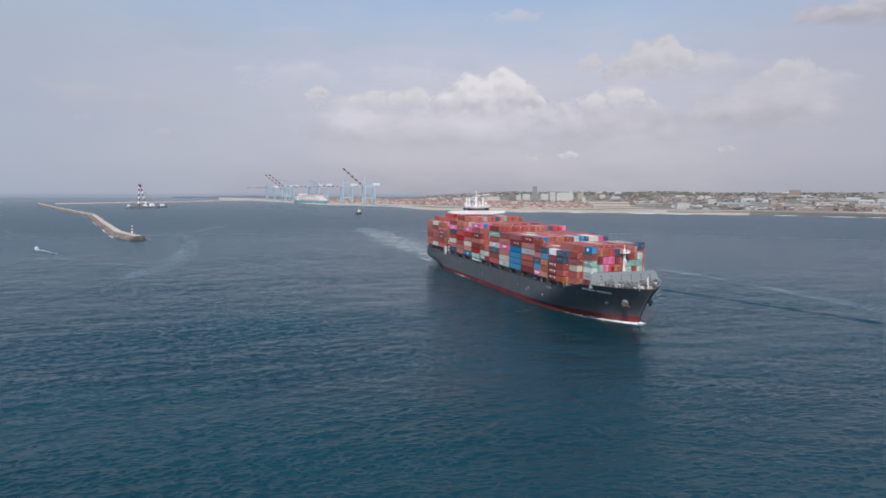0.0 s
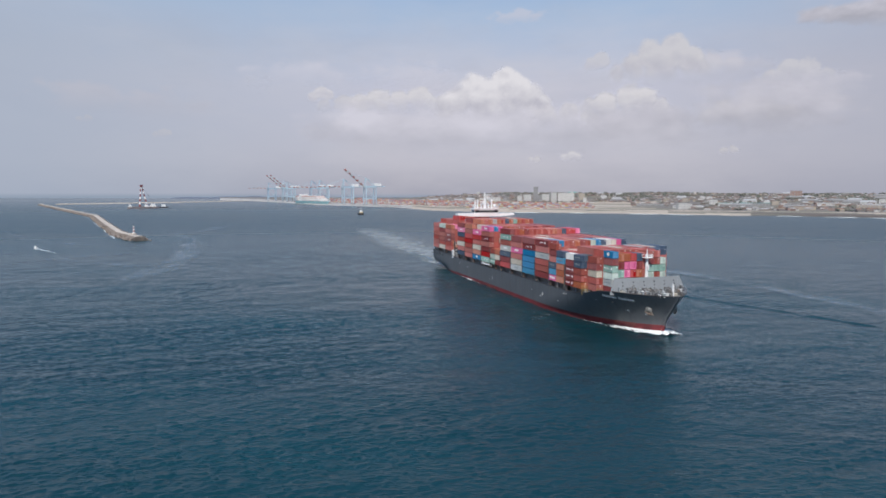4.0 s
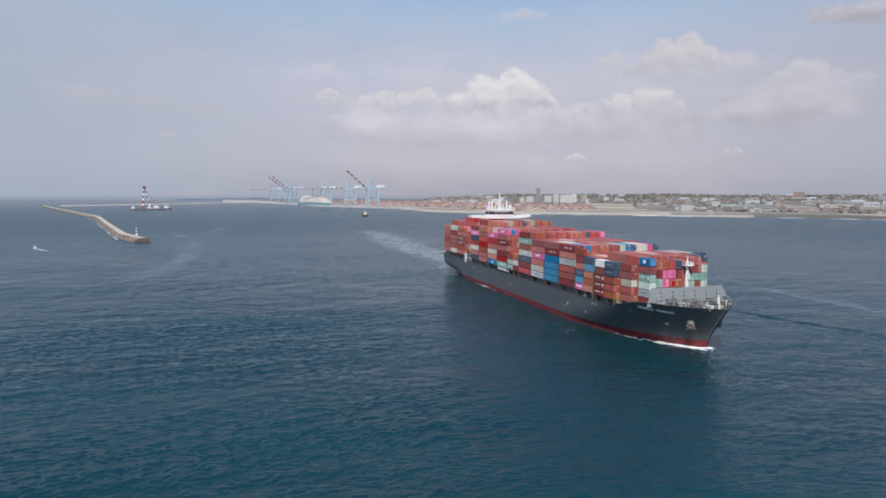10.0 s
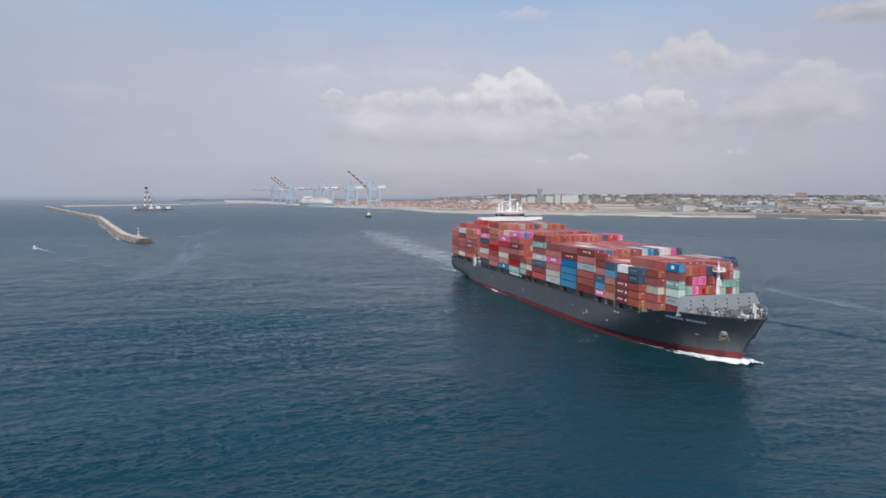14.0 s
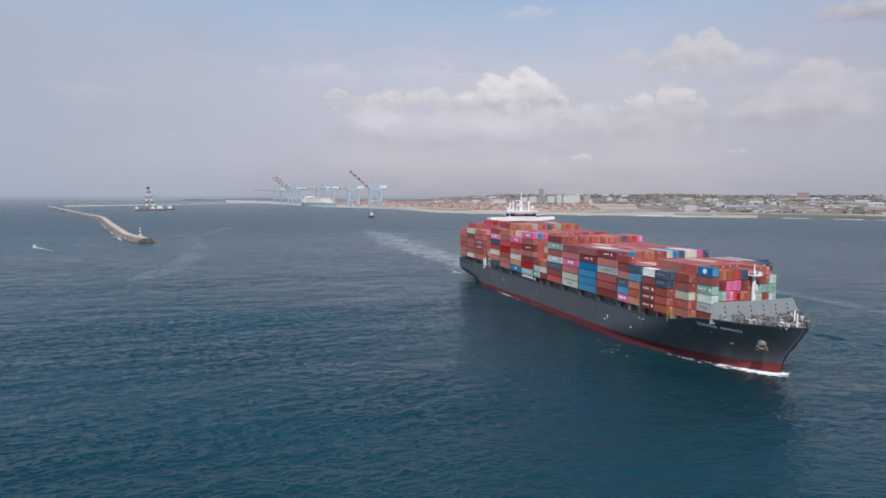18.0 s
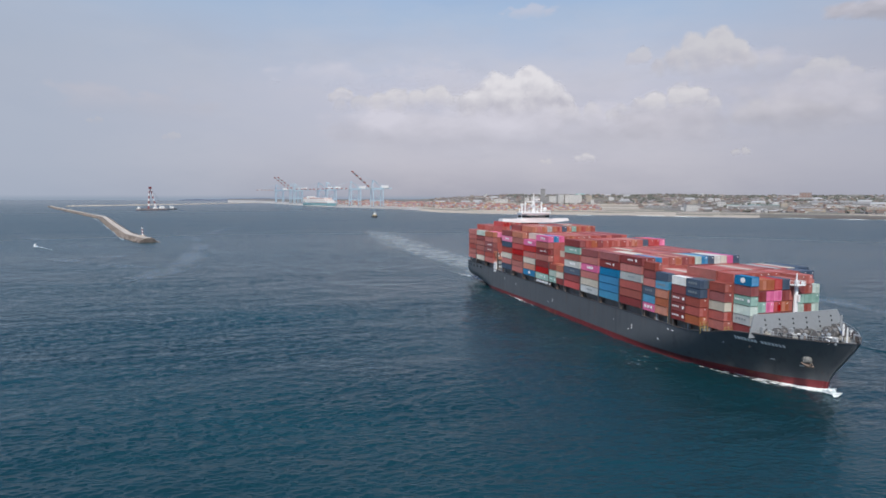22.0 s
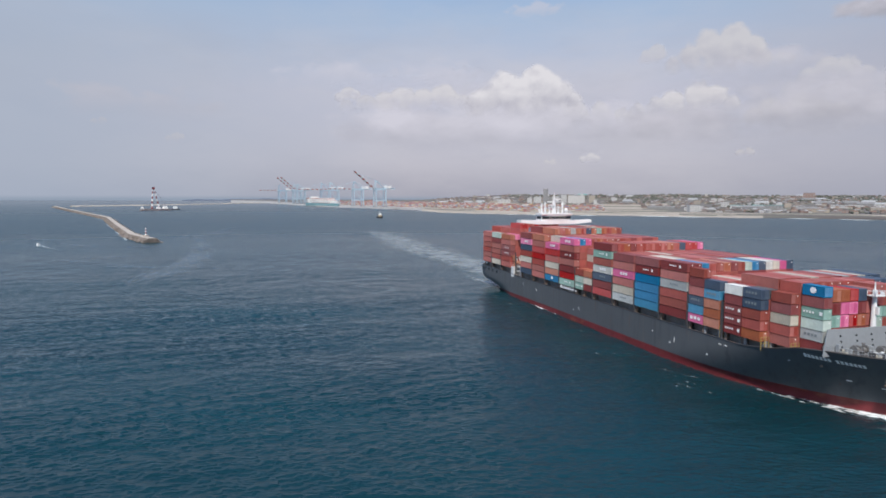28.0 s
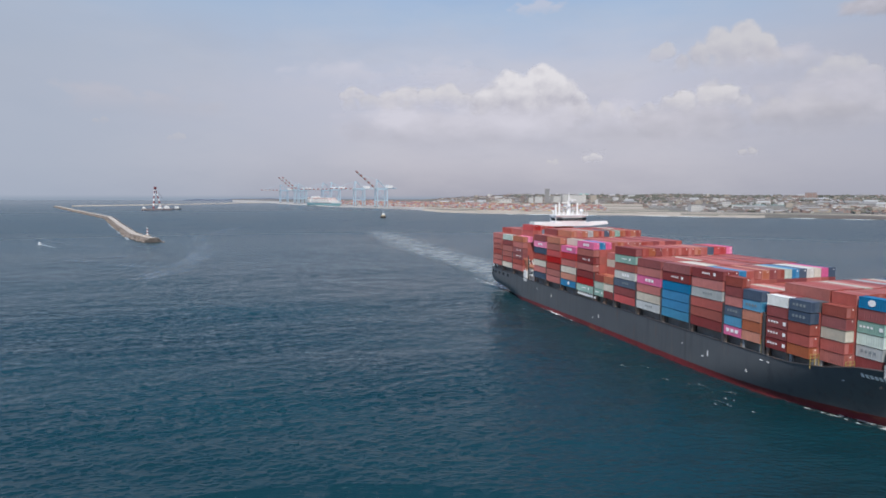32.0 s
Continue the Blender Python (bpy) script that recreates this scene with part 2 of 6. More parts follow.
def ico():
    """Points and faces of an 80-sided ball."""
    bm = bmesh.new()
    bmesh.ops.create_icosphere(bm, subdivisions=2, radius=1.0)
    bm.verts.index_update()
    out = [v.co.copy() for v in bm.verts], [[v.index for v in f.verts] for f in bm.faces]
    bm.free()
    return out


ICO_V, ICO_F = ico()


def blob(bm, centre, size, seed, sub=1, rough=0.35):
    """A lumpy clump."""
    rnd = random.Random(seed)
    vs = []
    for c in ICO_V:
        k = 1 + rnd.uniform(-rough, rough)
        vs.append(bm.verts.new((c.x * size[0] * k + centre[0], c.y * size[1] * k + centre[1], c.z * size[2] * k + centre[2])))
    for f in ICO_F:
        bm.faces.new([vs[i] for i in f])


# ---- sea ----
def wave_height(x, y, spacing):
    """Height of the sea: a short wind chop over a low swell. Waves too short for the mesh fade out."""
    rng = np.random.RandomState(8)
    gust = 0.95 + 0.20 * np.sin(x * 0.021 + y * 0.013 + 1.0) + 0.22 * np.sin(-x * 0.019 + y * 0.047 + 2.2) + 0.18 * np.sin(-x * 0.05 + y * 0.10) + 0.12 * np.sin(-x * 0.09 + y * 0.21 + np.sin(x * 0.03))
    h = np.zeros_like(x)
    for i in range(52):
        swell = i >= 46
        lam = rng.uniform(14, 30) if swell else 0.95 * 2.0 ** rng.rand() if i % 2 else rng.uniform(2.0, 7.5)
        ang = radians(113) + rng.normal(0, 0.3 if swell else 0.45)
        amp = 0.0018 * lam if swell else WAVE_STEEP * lam * min(1.0, (1.8 / lam) ** 0.75)
        k = 2 * math.pi / lam
        fade = np.clip((lam / spacing - 1.9) / 1.2, 0, 1)
        ph = k * (x * math.cos(ang) + y * math.sin(ang)) + rng.uniform(0, 6.28)
        s = np.sin(ph + 0.35 * np.sin(0.11 * (x * math.sin(ang) - y * math.cos(ang)) + i))
        h += (s + 0.25 * s * s) * amp * fade * (1.0 if swell else gust)
    return h


WAVE_STEEP = 0.0066


def build_sea():
    """One sheet to the horizon, fine where the drone looks down on it."""
    rs = [0.0, 30.0, 60.0, 84.0]
    while rs[-1] < 640:
        rs.append(rs[-1] + max(0.29, 0.40 * rs[-1] ** 2 / 52600))
    rs += [680, 760, 900, 1050, 1200, 1500, 2000, 3000, 4500, 7500]
    az = list(np.arange(-44, 44.001, 0.115)) + list(np.arange(48, 313, 4.0))
    R, A = np.meshgrid(np.array(rs), np.radians(np.array(az)), indexing="ij")
    x, y = np.sin(A) * R, np.cos(A) * R
    dr = np.gradient(np.array(rs))[:, None] + np.zeros_like(R)
    da = R * np.radians(np.where(np.array(az) <= 44, 0.115, 4.0))[None, :]
    z = wave_height(x, y, np.maximum(np.maximum(dr, da), 0.3))
    z[R > 640] = 0.0
    nr, na = R.shape
    co = np.stack([x, y, z], -1).reshape(-1, 3).astype(np.float32)
    i, j = np.meshgrid(np.arange(nr - 1), np.arange(na), indexing="ij")
    j2 = (j + 1) % na
    quads = np.stack([i * na + j, i * na + j2, (i + 1) * na + j2, (i + 1) * na + j], -1).reshape(-1, 4)[:, ::-1].astype(np.int32)
    me = bpy.data.meshes.new("water")
    me.vertices.add(len(co))
    me.vertices.foreach_set("co", co.ravel())
    me.loops.add(quads.size)
    me.loops.foreach_set("vertex_index", quads.ravel())
    me.polygons.add(len(quads))
    me.polygons.foreach_set("loop_start", np.arange(0, quads.size, 4, dtype=np.int32))
    me.polygons.foreach_set("use_smooth", np.ones(len(quads), dtype=bool))
    me.update(calc_edges=True)
    me.validate()
    me.materials.append(M_WATER)
    return tagged(new("water", me), "deep blue-green open sea with small wind waves", "sea", kind="structure")


SEA = build_sea()



# ---- clouds: a far backdrop of separate drifting clouds ----
def cloud_material(seed, lobes, top, base, cover, fade, broad):
    """Vapour over a union of round lobes, in degrees; crisp heaped tops, soft bases."""
    m = bpy.data.materials.new("cloud_vapour")
    m.use_nodes = True
    nt = m.node_tree
    nt.nodes.clear()
    N, L = nt.nodes.new, nt.links.new
    co = N("ShaderNodeTexCoord")
    flat = N("ShaderNodeVectorMath")
    flat.operation = "ADD"
    flat.inputs[1].default_value = (seed * 31.7, seed * 3.1, 0)
    wide = N("ShaderNodeVectorMath")
    wide.operation = "MULTIPLY"
    wide.inputs[1].default_value = (0.7, 1, 1.25) if broad else (0.9, 1, 1.15)
    L(co.outputs["Object"], wide.inputs[0])
    L(wide.outputs[0], flat.inputs[0])
    sep = N("ShaderNodeSeparateXYZ")
    L(co.outputs["Object"], sep.inputs[0])

    def calc(op, a, c=0.0, clamp=False):
        n = N("ShaderNodeMath")
        n.operation, n.use_clamp = op, clamp
        for i, v in enumerate((a, c)):
            if isinstance(v, (int, float)):
                n.inputs[i].default_value = v
            else:
                L(v, n.inputs[i])
        return n.outputs[0]

    def tex(scale, detail, rough=0.58, above=0.0):
        up = N("ShaderNodeVectorMath")
        up.operation = "ADD"
        up.inputs[1].default_value = (above * 0.5, 0, above)
        L(flat.outputs[0], up.inputs[0])
        n = N("ShaderNodeTexNoise")
        n.inputs["Scale"].default_value, n.inputs["Detail"].default_value, n.inputs["Roughness"].default_value = scale, detail, rough
        L(up.outputs[0], n.inputs["Vector"])
        return n.outputs["Fac"]

    def smooth(v, lo, hi):
        n = N("ShaderNodeMapRange")
        n.interpolation_type = "SMOOTHSTEP"
        n.inputs[1].default_value, n.inputs[2].default_value = lo, hi
        L(v, n.inputs[0])
        return n.outputs[0]

    size = sum(r for _, _, r in lobes) / len(lobes)
    field = None
    for x, z, r in lobes:
        d = N("ShaderNodeVectorMath")
        d.operation = "SUBTRACT"
        L(co.outputs["Object"], d.inputs[0])
        d.inputs[1].default_value = (x, 0, z)
        squash = N("ShaderNodeVectorMath")
        squash.operation = "MULTIPLY"
        squash.inputs[1].default_value = (0.36, 1, 1) if broad else (1, 1, 1)
        L(d.outputs[0], squash.inputs[0])
        n = N("ShaderNodeVectorMath")
        n.operation = "LENGTH"
        L(squash.outputs[0], n.inputs[0])
        f = calc("SUBTRACT", 1.0, calc("DIVIDE", n.outputs["Value"], r))
        field = f if field is None else calc("MAXIMUM", field, f)
    billow = tex((0.95 if broad else 0.75) / size, 8 if broad else 5, 0.52)
    wob = calc("MULTIPLY", calc("SUBTRACT", billow, 0.5), 1.9 if broad else 1.25)
    f2 = calc("ADD", field, wob)
    lowest = min(z - r for _, z, r in lobes)
    highest = max(z + r for _, z, r in lobes)
    height = smooth(sep.outputs["Z"], lowest + 0.2 * (highest - lowest), lowest + 0.8 * (highest - lowest))
    # the heaped tops end sharply, the lower parts thin out
    body = smooth(f2, 0.05, 0.6) if broad else smooth(calc("MULTIPLY", calc("ADD", f2, 0.02), calc("ADD", calc("MULTIPLY", height, 1.2), 0.8)), -0.05, 0.62)
    # keeps the patch's own rim clear
    rim = smooth(field, -0.42, -0.25)
    bottom = smooth(calc("ADD", sep.outputs["Z"], calc("MULTIPLY", wob, 0.5)), lowest + 0.1 * fade, lowest + 0.1 * fade + fade)
    alpha = calc("MULTIPLY", calc("MULTIPLY", calc("MULTIPLY", body, bottom), rim), cover, True)
    if broad:
        lit = calc("ADD", height, calc("MULTIPLY", calc("SUBTRACT", tex(1.35 / size, 6, 0.5), 0.5), 2.2))
    else:
        # the side of each billow that faces the sun is lit
        relief = calc("SUBTRACT", billow, tex(0.75 / size, 5, 0.52, 0.42 * size))
        lit = calc("ADD", calc("ADD", calc("MULTIPLY", height, 0.75), 0.18), calc("MULTIPLY", relief, 2.1))
    mix = N("ShaderNodeMix")
    mix.data_type = "RGBA"
    L(calc("MULTIPLY", lit, 1.0, True), mix.inputs[0])
    mix.inputs[6].default_value = (base, base * 0.99, base * 1.13, 1)
    mix.inputs[7].default_value = (top, top * 0.98, top * (1.10 if broad else 1.03), 1)
    em, tr, ms, out = N("ShaderNodeEmission"), N("ShaderNodeBsdfTransparent"), N("ShaderNodeMixShader"), N("ShaderNodeOutputMaterial")
    L(mix.outputs[2], em.inputs[0])
    L(alpha, ms.inputs[0])
    L(tr.outputs[0], ms.inputs[1])
    L(em.outputs[0], ms.inputs[2])
    L(ms.outputs[0], out.inputs[0])
    return m


CLOUDS = []


def sky_pose(b, e, r):
    return (Matrix.Translation((math.sin(radians(b)) * math.cos(radians(e)) * r, math.cos(radians(b)) * math.cos(radians(e)) * r, HEIGHT + math.sin(radians(e)) * r))
            @ Matrix.Rotation(radians(-b), 4, "Z") @ Matrix.Rotation(radians(e), 4, "X"))


def cloud(b0, e0, b1, e1, lobes, top, base, cover, fade, broad):
    """Bearing and elevation at the start and at the end, lobes in degrees, brightness of top and base."""
    i = len(CLOUDS)
    r = 4780 - 15 * i
    side = 4.2 if broad else 1.5
    x0, x1 = min(x - s * side for x, _, s in lobes), max(x + s * side for x, _, s in lobes)
    z0, z1 = min(z - s * 1.5 for _, z, s in lobes), max(z + s * 1.5 for _, z, s in lobes)
    bm = bmesh.new()
    n = 6
    vs = [[bm.verts.new((x0 + (x1 - x0) * x / n, 0, z0 + (z1 - z0) * z / n)) for x in range(n + 1)] for z in range(n + 1)]
    for z in range(n):
        for x in range(n):
            bm.faces.new((vs[z][x], vs[z][x + 1], vs[z + 1][x + 1], vs[z + 1][x]))
    ob = new("cloud", mesh_of("cloud", bm, cloud_material(i + 1, lobes, top, base, cover, fade, broad)))
    words = "broad hazy lilac-grey cloud bank over the coast" if broad else "small pale wisp of cloud" if len(lobes) < 4 else "heaped white cumulus cloud with a grey base"
    tagged(ob, words, "cloud", "clouds", "structure")
    k = r * math.tan(radians(1))
    ob.scale = (k, k, k)
    ob.matrix_basis = sky_pose(b0, e0, r) @ Matrix.Diagonal((k, k, k, 1))
    CLOUDS.append((ob, [(t, sky_pose(b0 + (b1 - b0) * t / 32, e0 + (e1 - e0) * t / 32, r)) for t in (0, 16, 32)]))


cloud(25.49, 6.32, 28.82, 6.48, ((-3.01, -0.19, 1.05), (-1.63, 0.29, 1.24), (0.00, 0.48, 1.28), (1.55, 0.19, 1.14), (3.01, -0.19, 0.95)), 0.63, 0.46, 0.75, 1.8, False)
cloud(29.03, 9.17, 31.33, 9.26, ((-1.85, -0.18, 0.92), (-0.56, 0.28, 1.11), (0.81, 0.37, 1.11), (1.93, -0.09, 0.83)), 0.62, 0.50, 0.65, 1.8, False)
cloud(10.34, 6.53, 12.92, 6.86, ((-3.06, -0.10, 0.93), (-1.28, 0.21, 1.14), (0.61, 0.31, 1.14), (2.35, 0.00, 0.93)), 0.63, 0.49, 0.70, 1.6, False)
cloud(-8.43, 7.56, -7.01, 7.93, ((-2.58, -0.10, 0.83), (-0.83, 0.21, 1.04), (1.03, 0.21, 1.04), (2.58, -0.10, 0.78)), 0.60, 0.52, 0.60, 1.6, False)
cloud(22.53, 10.36, 26.26, 10.69, ((-1.62, -0.19, 0.88), (0.00, 0.19, 1.07), (1.53, 0.00, 0.88)), 0.62, 0.52, 0.60, 1.6, False)
cloud(3.96, 5.46, 6.69, 5.80, ((-8.92, 0.11, 3.26), (0.00, 0.42, 3.68), (8.92, 0.00, 3.26)), 0.66, 0.47, 0.80, 4.0, True)
cloud(22.03, 6.02, 25.22, 6.02, ((-4.08, 0.00, 2.54), (4.08, 0.49, 2.93)), 0.57, 0.42, 0.75, 3.5, True)
cloud(-8.39, 10.11, -5.96, 10.41, ((-4.64, 0.00, 1.98), (4.64, 0.21, 2.09)), 0.65, 0.57, 0.50, 3.0, True)
cloud(-26.60, 6.93, -26.71, 7.11, ((-2.53, 0.00, 1.89), (2.53, 0.19, 2.07)), 0.52, 0.46, 0.5, 3.4, True)
cloud(20.54, 10.13, 25.05, 10.36, ((-1.39, -0.20, 1.48), (1.39, 0.10, 1.68)), 0.59, 0.52, 0.60, 3.0, True)
cloud(28.69, 7.90, 31.76, 7.97, ((-1.22, -0.37, 1.39), (1.22, 0.37, 1.57)), 0.59, 0.52, 0.55, 3.0, True)
cloud(32.94, 13.38, 34.93, 13.74, ((-0.74, 0.09, 1.33), (1.11, 0.18, 1.9)), 0.56, 0.40, 0.9, 1.6, True)
cloud(-4.07, 7.92, -2.36, 8.47, ((-3.67, -0.11, 1.16), (-2.10, 0.21, 1.37), (-0.26, 0.11, 1.16), (1.57, 0.32, 1.37), (3.15, -0.11, 1.05)), 0.66, 0.53, 0.85, 1.8, False)
cloud(15.24, 7.57, 21.52, 7.64, ((-2.94, -0.20, 1.22), (-1.47, 0.20, 1.32), (0.39, 0.51, 1.42), (1.72, 0.41, 1.22), (-4.42, -0.41, 0.92), (2.94, -0.20, 0.92)), 0.67, 0.49, 0.95, 1.8, False)
cloud(18.3, 11.1, 23.3, 11.9, ((-3.4, -0.9, 1.0), (-2.2, -0.4, 1.3), (-0.6, 0.3, 1.55), (1.0, 0.6, 1.6), (2.3, -0.1, 1.35), (3.2, -0.9, 1.1), (0.2, -0.9, 1.6)), 0.615, 0.48, 0.85, 2.2, False)
cloud(4.1, 9.0, 6.55, 9.46, ((-4.2, -1.4, 1.35), (-2.9, -0.75, 1.6), (-1.55, 0.3, 1.4), (-0.2, -0.3, 1.9), (0.95, 0.85, 1.4), (1.9, 0.2, 1.6), (3.1, -0.7, 1.5), (4.3, -1.3, 1.2), (-0.8, -1.4, 1.9), (1.6, -1.4, 1.9)), 0.74, 0.49, 0.97, 2.2, False)
cloud(-11.27, 8.57, -9.30, 8.88, ((-0.81, -0.21, 0.57), (-0.15, 0.16, 0.67), (0.61, 0.00, 0.57)), 0.66, 0.52, 0.7, 0.6, False)
cloud(12.98, 11.01, 18.01, 11.72, ((-0.40, 0.00, 0.77), (0.40, 0.41, 0.82)), 0.60, 0.52, 0.60, 0.8, False)
cloud(11.40, 3.26, 12.41, 3.25, ((-0.51, -0.05, 0.41), (0.10, 0.10, 0.47), (0.61, 0.00, 0.36)), 0.66, 0.50, 0.85, 0.5, False)
cloud(8.21, 2.98, 8.92, 2.88, ((-0.36, 0.00, 0.37), (0.26, 0.05, 0.37)), 0.60, 0.50, 0.70, 0.5, False)
cloud(-24.50, 4.84, -24.43, 4.72, ((-0.39, -0.10, 0.34), (0.17, 0.10, 0.43), (0.61, 0.19, 0.29)), 0.55, 0.47, 0.35, 0.5, False)
cloud(-29.95, 5.71, -29.84, 5.80, ((-0.40, 0.00, 0.32), (0.16, 0.05, 0.37)), 0.52, 0.47, 0.30, 0.5, False)
cloud(24.66, 3.53, 25.11, 3.51, ((-0.39, 0.00, 0.43), (0.22, 0.10, 0.43)), 0.58, 0.47, 0.70, 0.5, False)
cloud(6.18, 15.14, 7.06, 16.07, ((-0.73, 0.00, 0.73), (0.73, 0.21, 0.79)), 0.60, 0.56, 0.50, 1.0, True)

# ---- land ----
# shoreline seen from the drone: bearing in degrees (right of +y) and distance
SHORE = ((-20, 4100), (-17.3, 3725), (-14.6, 3030), (-11.6, 2470), (-4.9, 2075), (-3.6, 1950), (-1.3, 1705), (2, 1610), (6.1, 1566), (12, 1545), (19, 1530),
         (25.3, 1486), (28.3, 1530), (35.8, 1516), (50, 1560), (75, 1600))


def shore(b):
    for (b0, r0), (b1, r1) in zip(SHORE, SHORE[1:]):
        if b <= b1:
            return r0 + (r1 - r0) * (b - b0) / (b1 - b0)
    return SHORE[-1][1]


def land_height(b, r):
    d = r - shore(b)
    if d <= 0:
        return -1.5 + max(-3, d * 0.02)
    x, y = math.sin(radians(b)) * r, math.cos(radians(b)) * r
    lift = noise.noise((x / 900, y / 900, 3.1)) * 8 + noise.noise((x / 320, y / 320, 7.7)) * 3
    flat = 3.2 * min(1, d / 60) - 1.0 * (d < 12)
    east = min(1.0, max(0.0, (b - 17) / 6))
    start = 2900 - 1050 * east
    steep = 0.025 - 0.0105 * east
    grow = max(0.0, r - start)
    port = min(1.0, max(0.0, (b + 3) / 8))
    return flat + port * (grow * steep + lift * min(1, grow / 900)) + (1 - port) * grow * 0.004


M_SAND = mat("beach_sand", (0.40, 0.335, 0.27), 0.9, grain=0.05, vary=0.16, stain=0.55, stain_color=(0.28, 0.26, 0.19), big=0.008, bump=0.0)
M_SCRUB = mat("dry_scrub_ground", (0.155, 0.138, 0.108), 0.95, grain=0.06, vary=0.35, stain=0.7, stain_color=(0.15, 0.165, 0.10), big=0.010, bump=0.0)
M_SHORE = mat("brown_rocky_shore", (0.105, 0.084, 0.068), 0.95, grain=0.08, vary=0.4, stain=0.6, stain_color=(0.10, 0.095, 0.07), big=0.02, bump=0.0)
M_TOWN = mat("town_ground", (0.15, 0.132, 0.12), 0.95, grain=0.04, vary=0.4, stain=0.6, stain_color=(0.14, 0.145, 0.105), big=0.012, bump=0.0)
M_APRON = mat("concrete_quay_paving", (0.36, 0.34, 0.32), 0.9, grain=0.1, vary=0.15, stain=0.4, big=0.02, bump=0.0)


def build_land():
    bm = bmesh.new()
    bs = [-20 + i * 0.5 for i in range(191)]
    steps = (-25, -4, 0, 6, 14, 28, 42, 58, 76, 95, 115, 140, 170, 200, 230, 265, 300, 350, 400, 460, 520, 620, 740, 880, 1050, 1250, 1500, 1800, 2150, 2550, 3000, 3400)
    grid = []
    for b in bs:
        s = shore(b)
        row = []
        for d in steps:
            r = min(s + d, 4960 + d * 0.01)
            row.append(bm.verts.new((math.sin(radians(b)) * r, math.cos(radians(b)) * r, land_height(b, r))))
        grid.append(row)
    for i in range(len(bs) - 1):
        for j in range(len(steps) - 1):
            f = bm.faces.new((grid[i][j], grid[i][j + 1], grid[i + 1][j + 1], grid[i + 1][j]))
            d, b = steps[j], bs[i]
            k = noise.noise((b * 0.35, d / 160, 1.3))
            band = noise.noise((b * 0.11, d / 45, 4.3))
            if b < -3.4:
                f.material_index = 3 if d < 430 else 2
            elif b > 26.4 and d < 130:
                f.material_index = 4 if band < 0.25 or d < 20 else 1
            elif d < (100 if b < 20 else 28) + 25 * k:
                f.material_index = 0
            elif d < (1350 if b < 19 else 300):
                f.material_index = 0 if band > -0.02 else 1
            else:
                f.material_index = 2 if k > -0.1 else 1
            f.smooth = True
    ob = new("ground", mesh_of("ground", bm, [M_SAND, M_SCRUB, M_TOWN, M_APRON, M_SHORE]))
    return tagged(ob, "low sandy coast rising to a built-up plain", "coast", kind="structure")


build_land()


def polar(b, r, lift=0.0):
    return Vector((math.sin(radians(b)) * r, math.cos(radians(b)) * r, land_height(b, r) + lift))


def build_surf():
    bm = bmesh.new()
    rnd = random.Random(4)
    for i in range(900):
        b = rnd.uniform(4, 48)
        gate = noise.noise((b * 0.6, 2.2, 0))
        if gate < (0.22 if b < 27 else 0.05):
            continue
        r = shore(b) - rnd.uniform(3, 16) - 10 * max(0, gate)
        n = rnd.uniform(5, 16)
        c = Vector((math.sin(radians(b)) * r, math.cos(radians(b)) * r, 0))
        prism(bm, [(rnd.uniform(.8, 1.2) * n * math.cos(a * 1.05), rnd.uniform(.5, 1.2) * 1.4 * math.sin(a * 1.05)) for a in range(6)], 0.04, rnd.uniform(0.15, 0.5),
              Matrix.Translation(c) @ Matrix.Rotation(-radians(b), 4, "Z"))
    return tagged(new("surf", mesh_of("surf", bm, M_FOAM)), "thin white surf along the sandy beach", "surf", kind="stuff")


build_surf()

def build_far_hills():
    """A low shore beyond the harbour, near the horizon, coloured for haze."""
    bm = bmesh.new()
    rows = []
    for i in range(61):
        b = -24 + i * 0.27
        top = 26 * math.sin(math.pi * i / 60) ** 0.5 * (0.75 + 0.5 * noise.noise((b * 0.5, 7.0, 1.1)))
        rows.append([bm.verts.new((math.sin(radians(b)) * r, math.cos(radians(b)) * r, z)) for r, z in ((5050, -2), (5200, top * 0.7), (5500, top), (6200, -2))])
    for p, q in zip(rows, rows[1:]):
        for j in range(3):
            bm.faces.new((p[j], p[j + 1], q[j + 1], q[j]))
    # distance haze is put into the base colour as blue-grey
    hazy = mat("haze_tinted_far_scrub", (0.115, 0.135, 0.175), 1.0, grain=0.02, vary=0.08, stain=0.3, stain_color=(0.10, 0.12, 0.155), big=0.004, bump=0.0)
    tagged(new("distant_hills", mesh_of("distant_hills", bm, hazy)), "low far-shore hills coloured blue-grey for distance haze", "hills", kind="structure")


build_far_hills()

# ---- breakwaters ----
M_ROCK = mat("brown_wet_rubble", (0.19, 0.155, 0.13), 0.85, grain=0.5, vary=0.45, stain=0.6, stain_color=(0.10, 0.08, 0.065), big=0.12, bump=0.3)
M_CREST = mat("sandy_crest_concrete", (0.47, 0.41, 0.35), 0.85, grain=0.4, vary=0.2, stain=0.5, stain_color=(0.27, 0.215, 0.165), big=0.06)


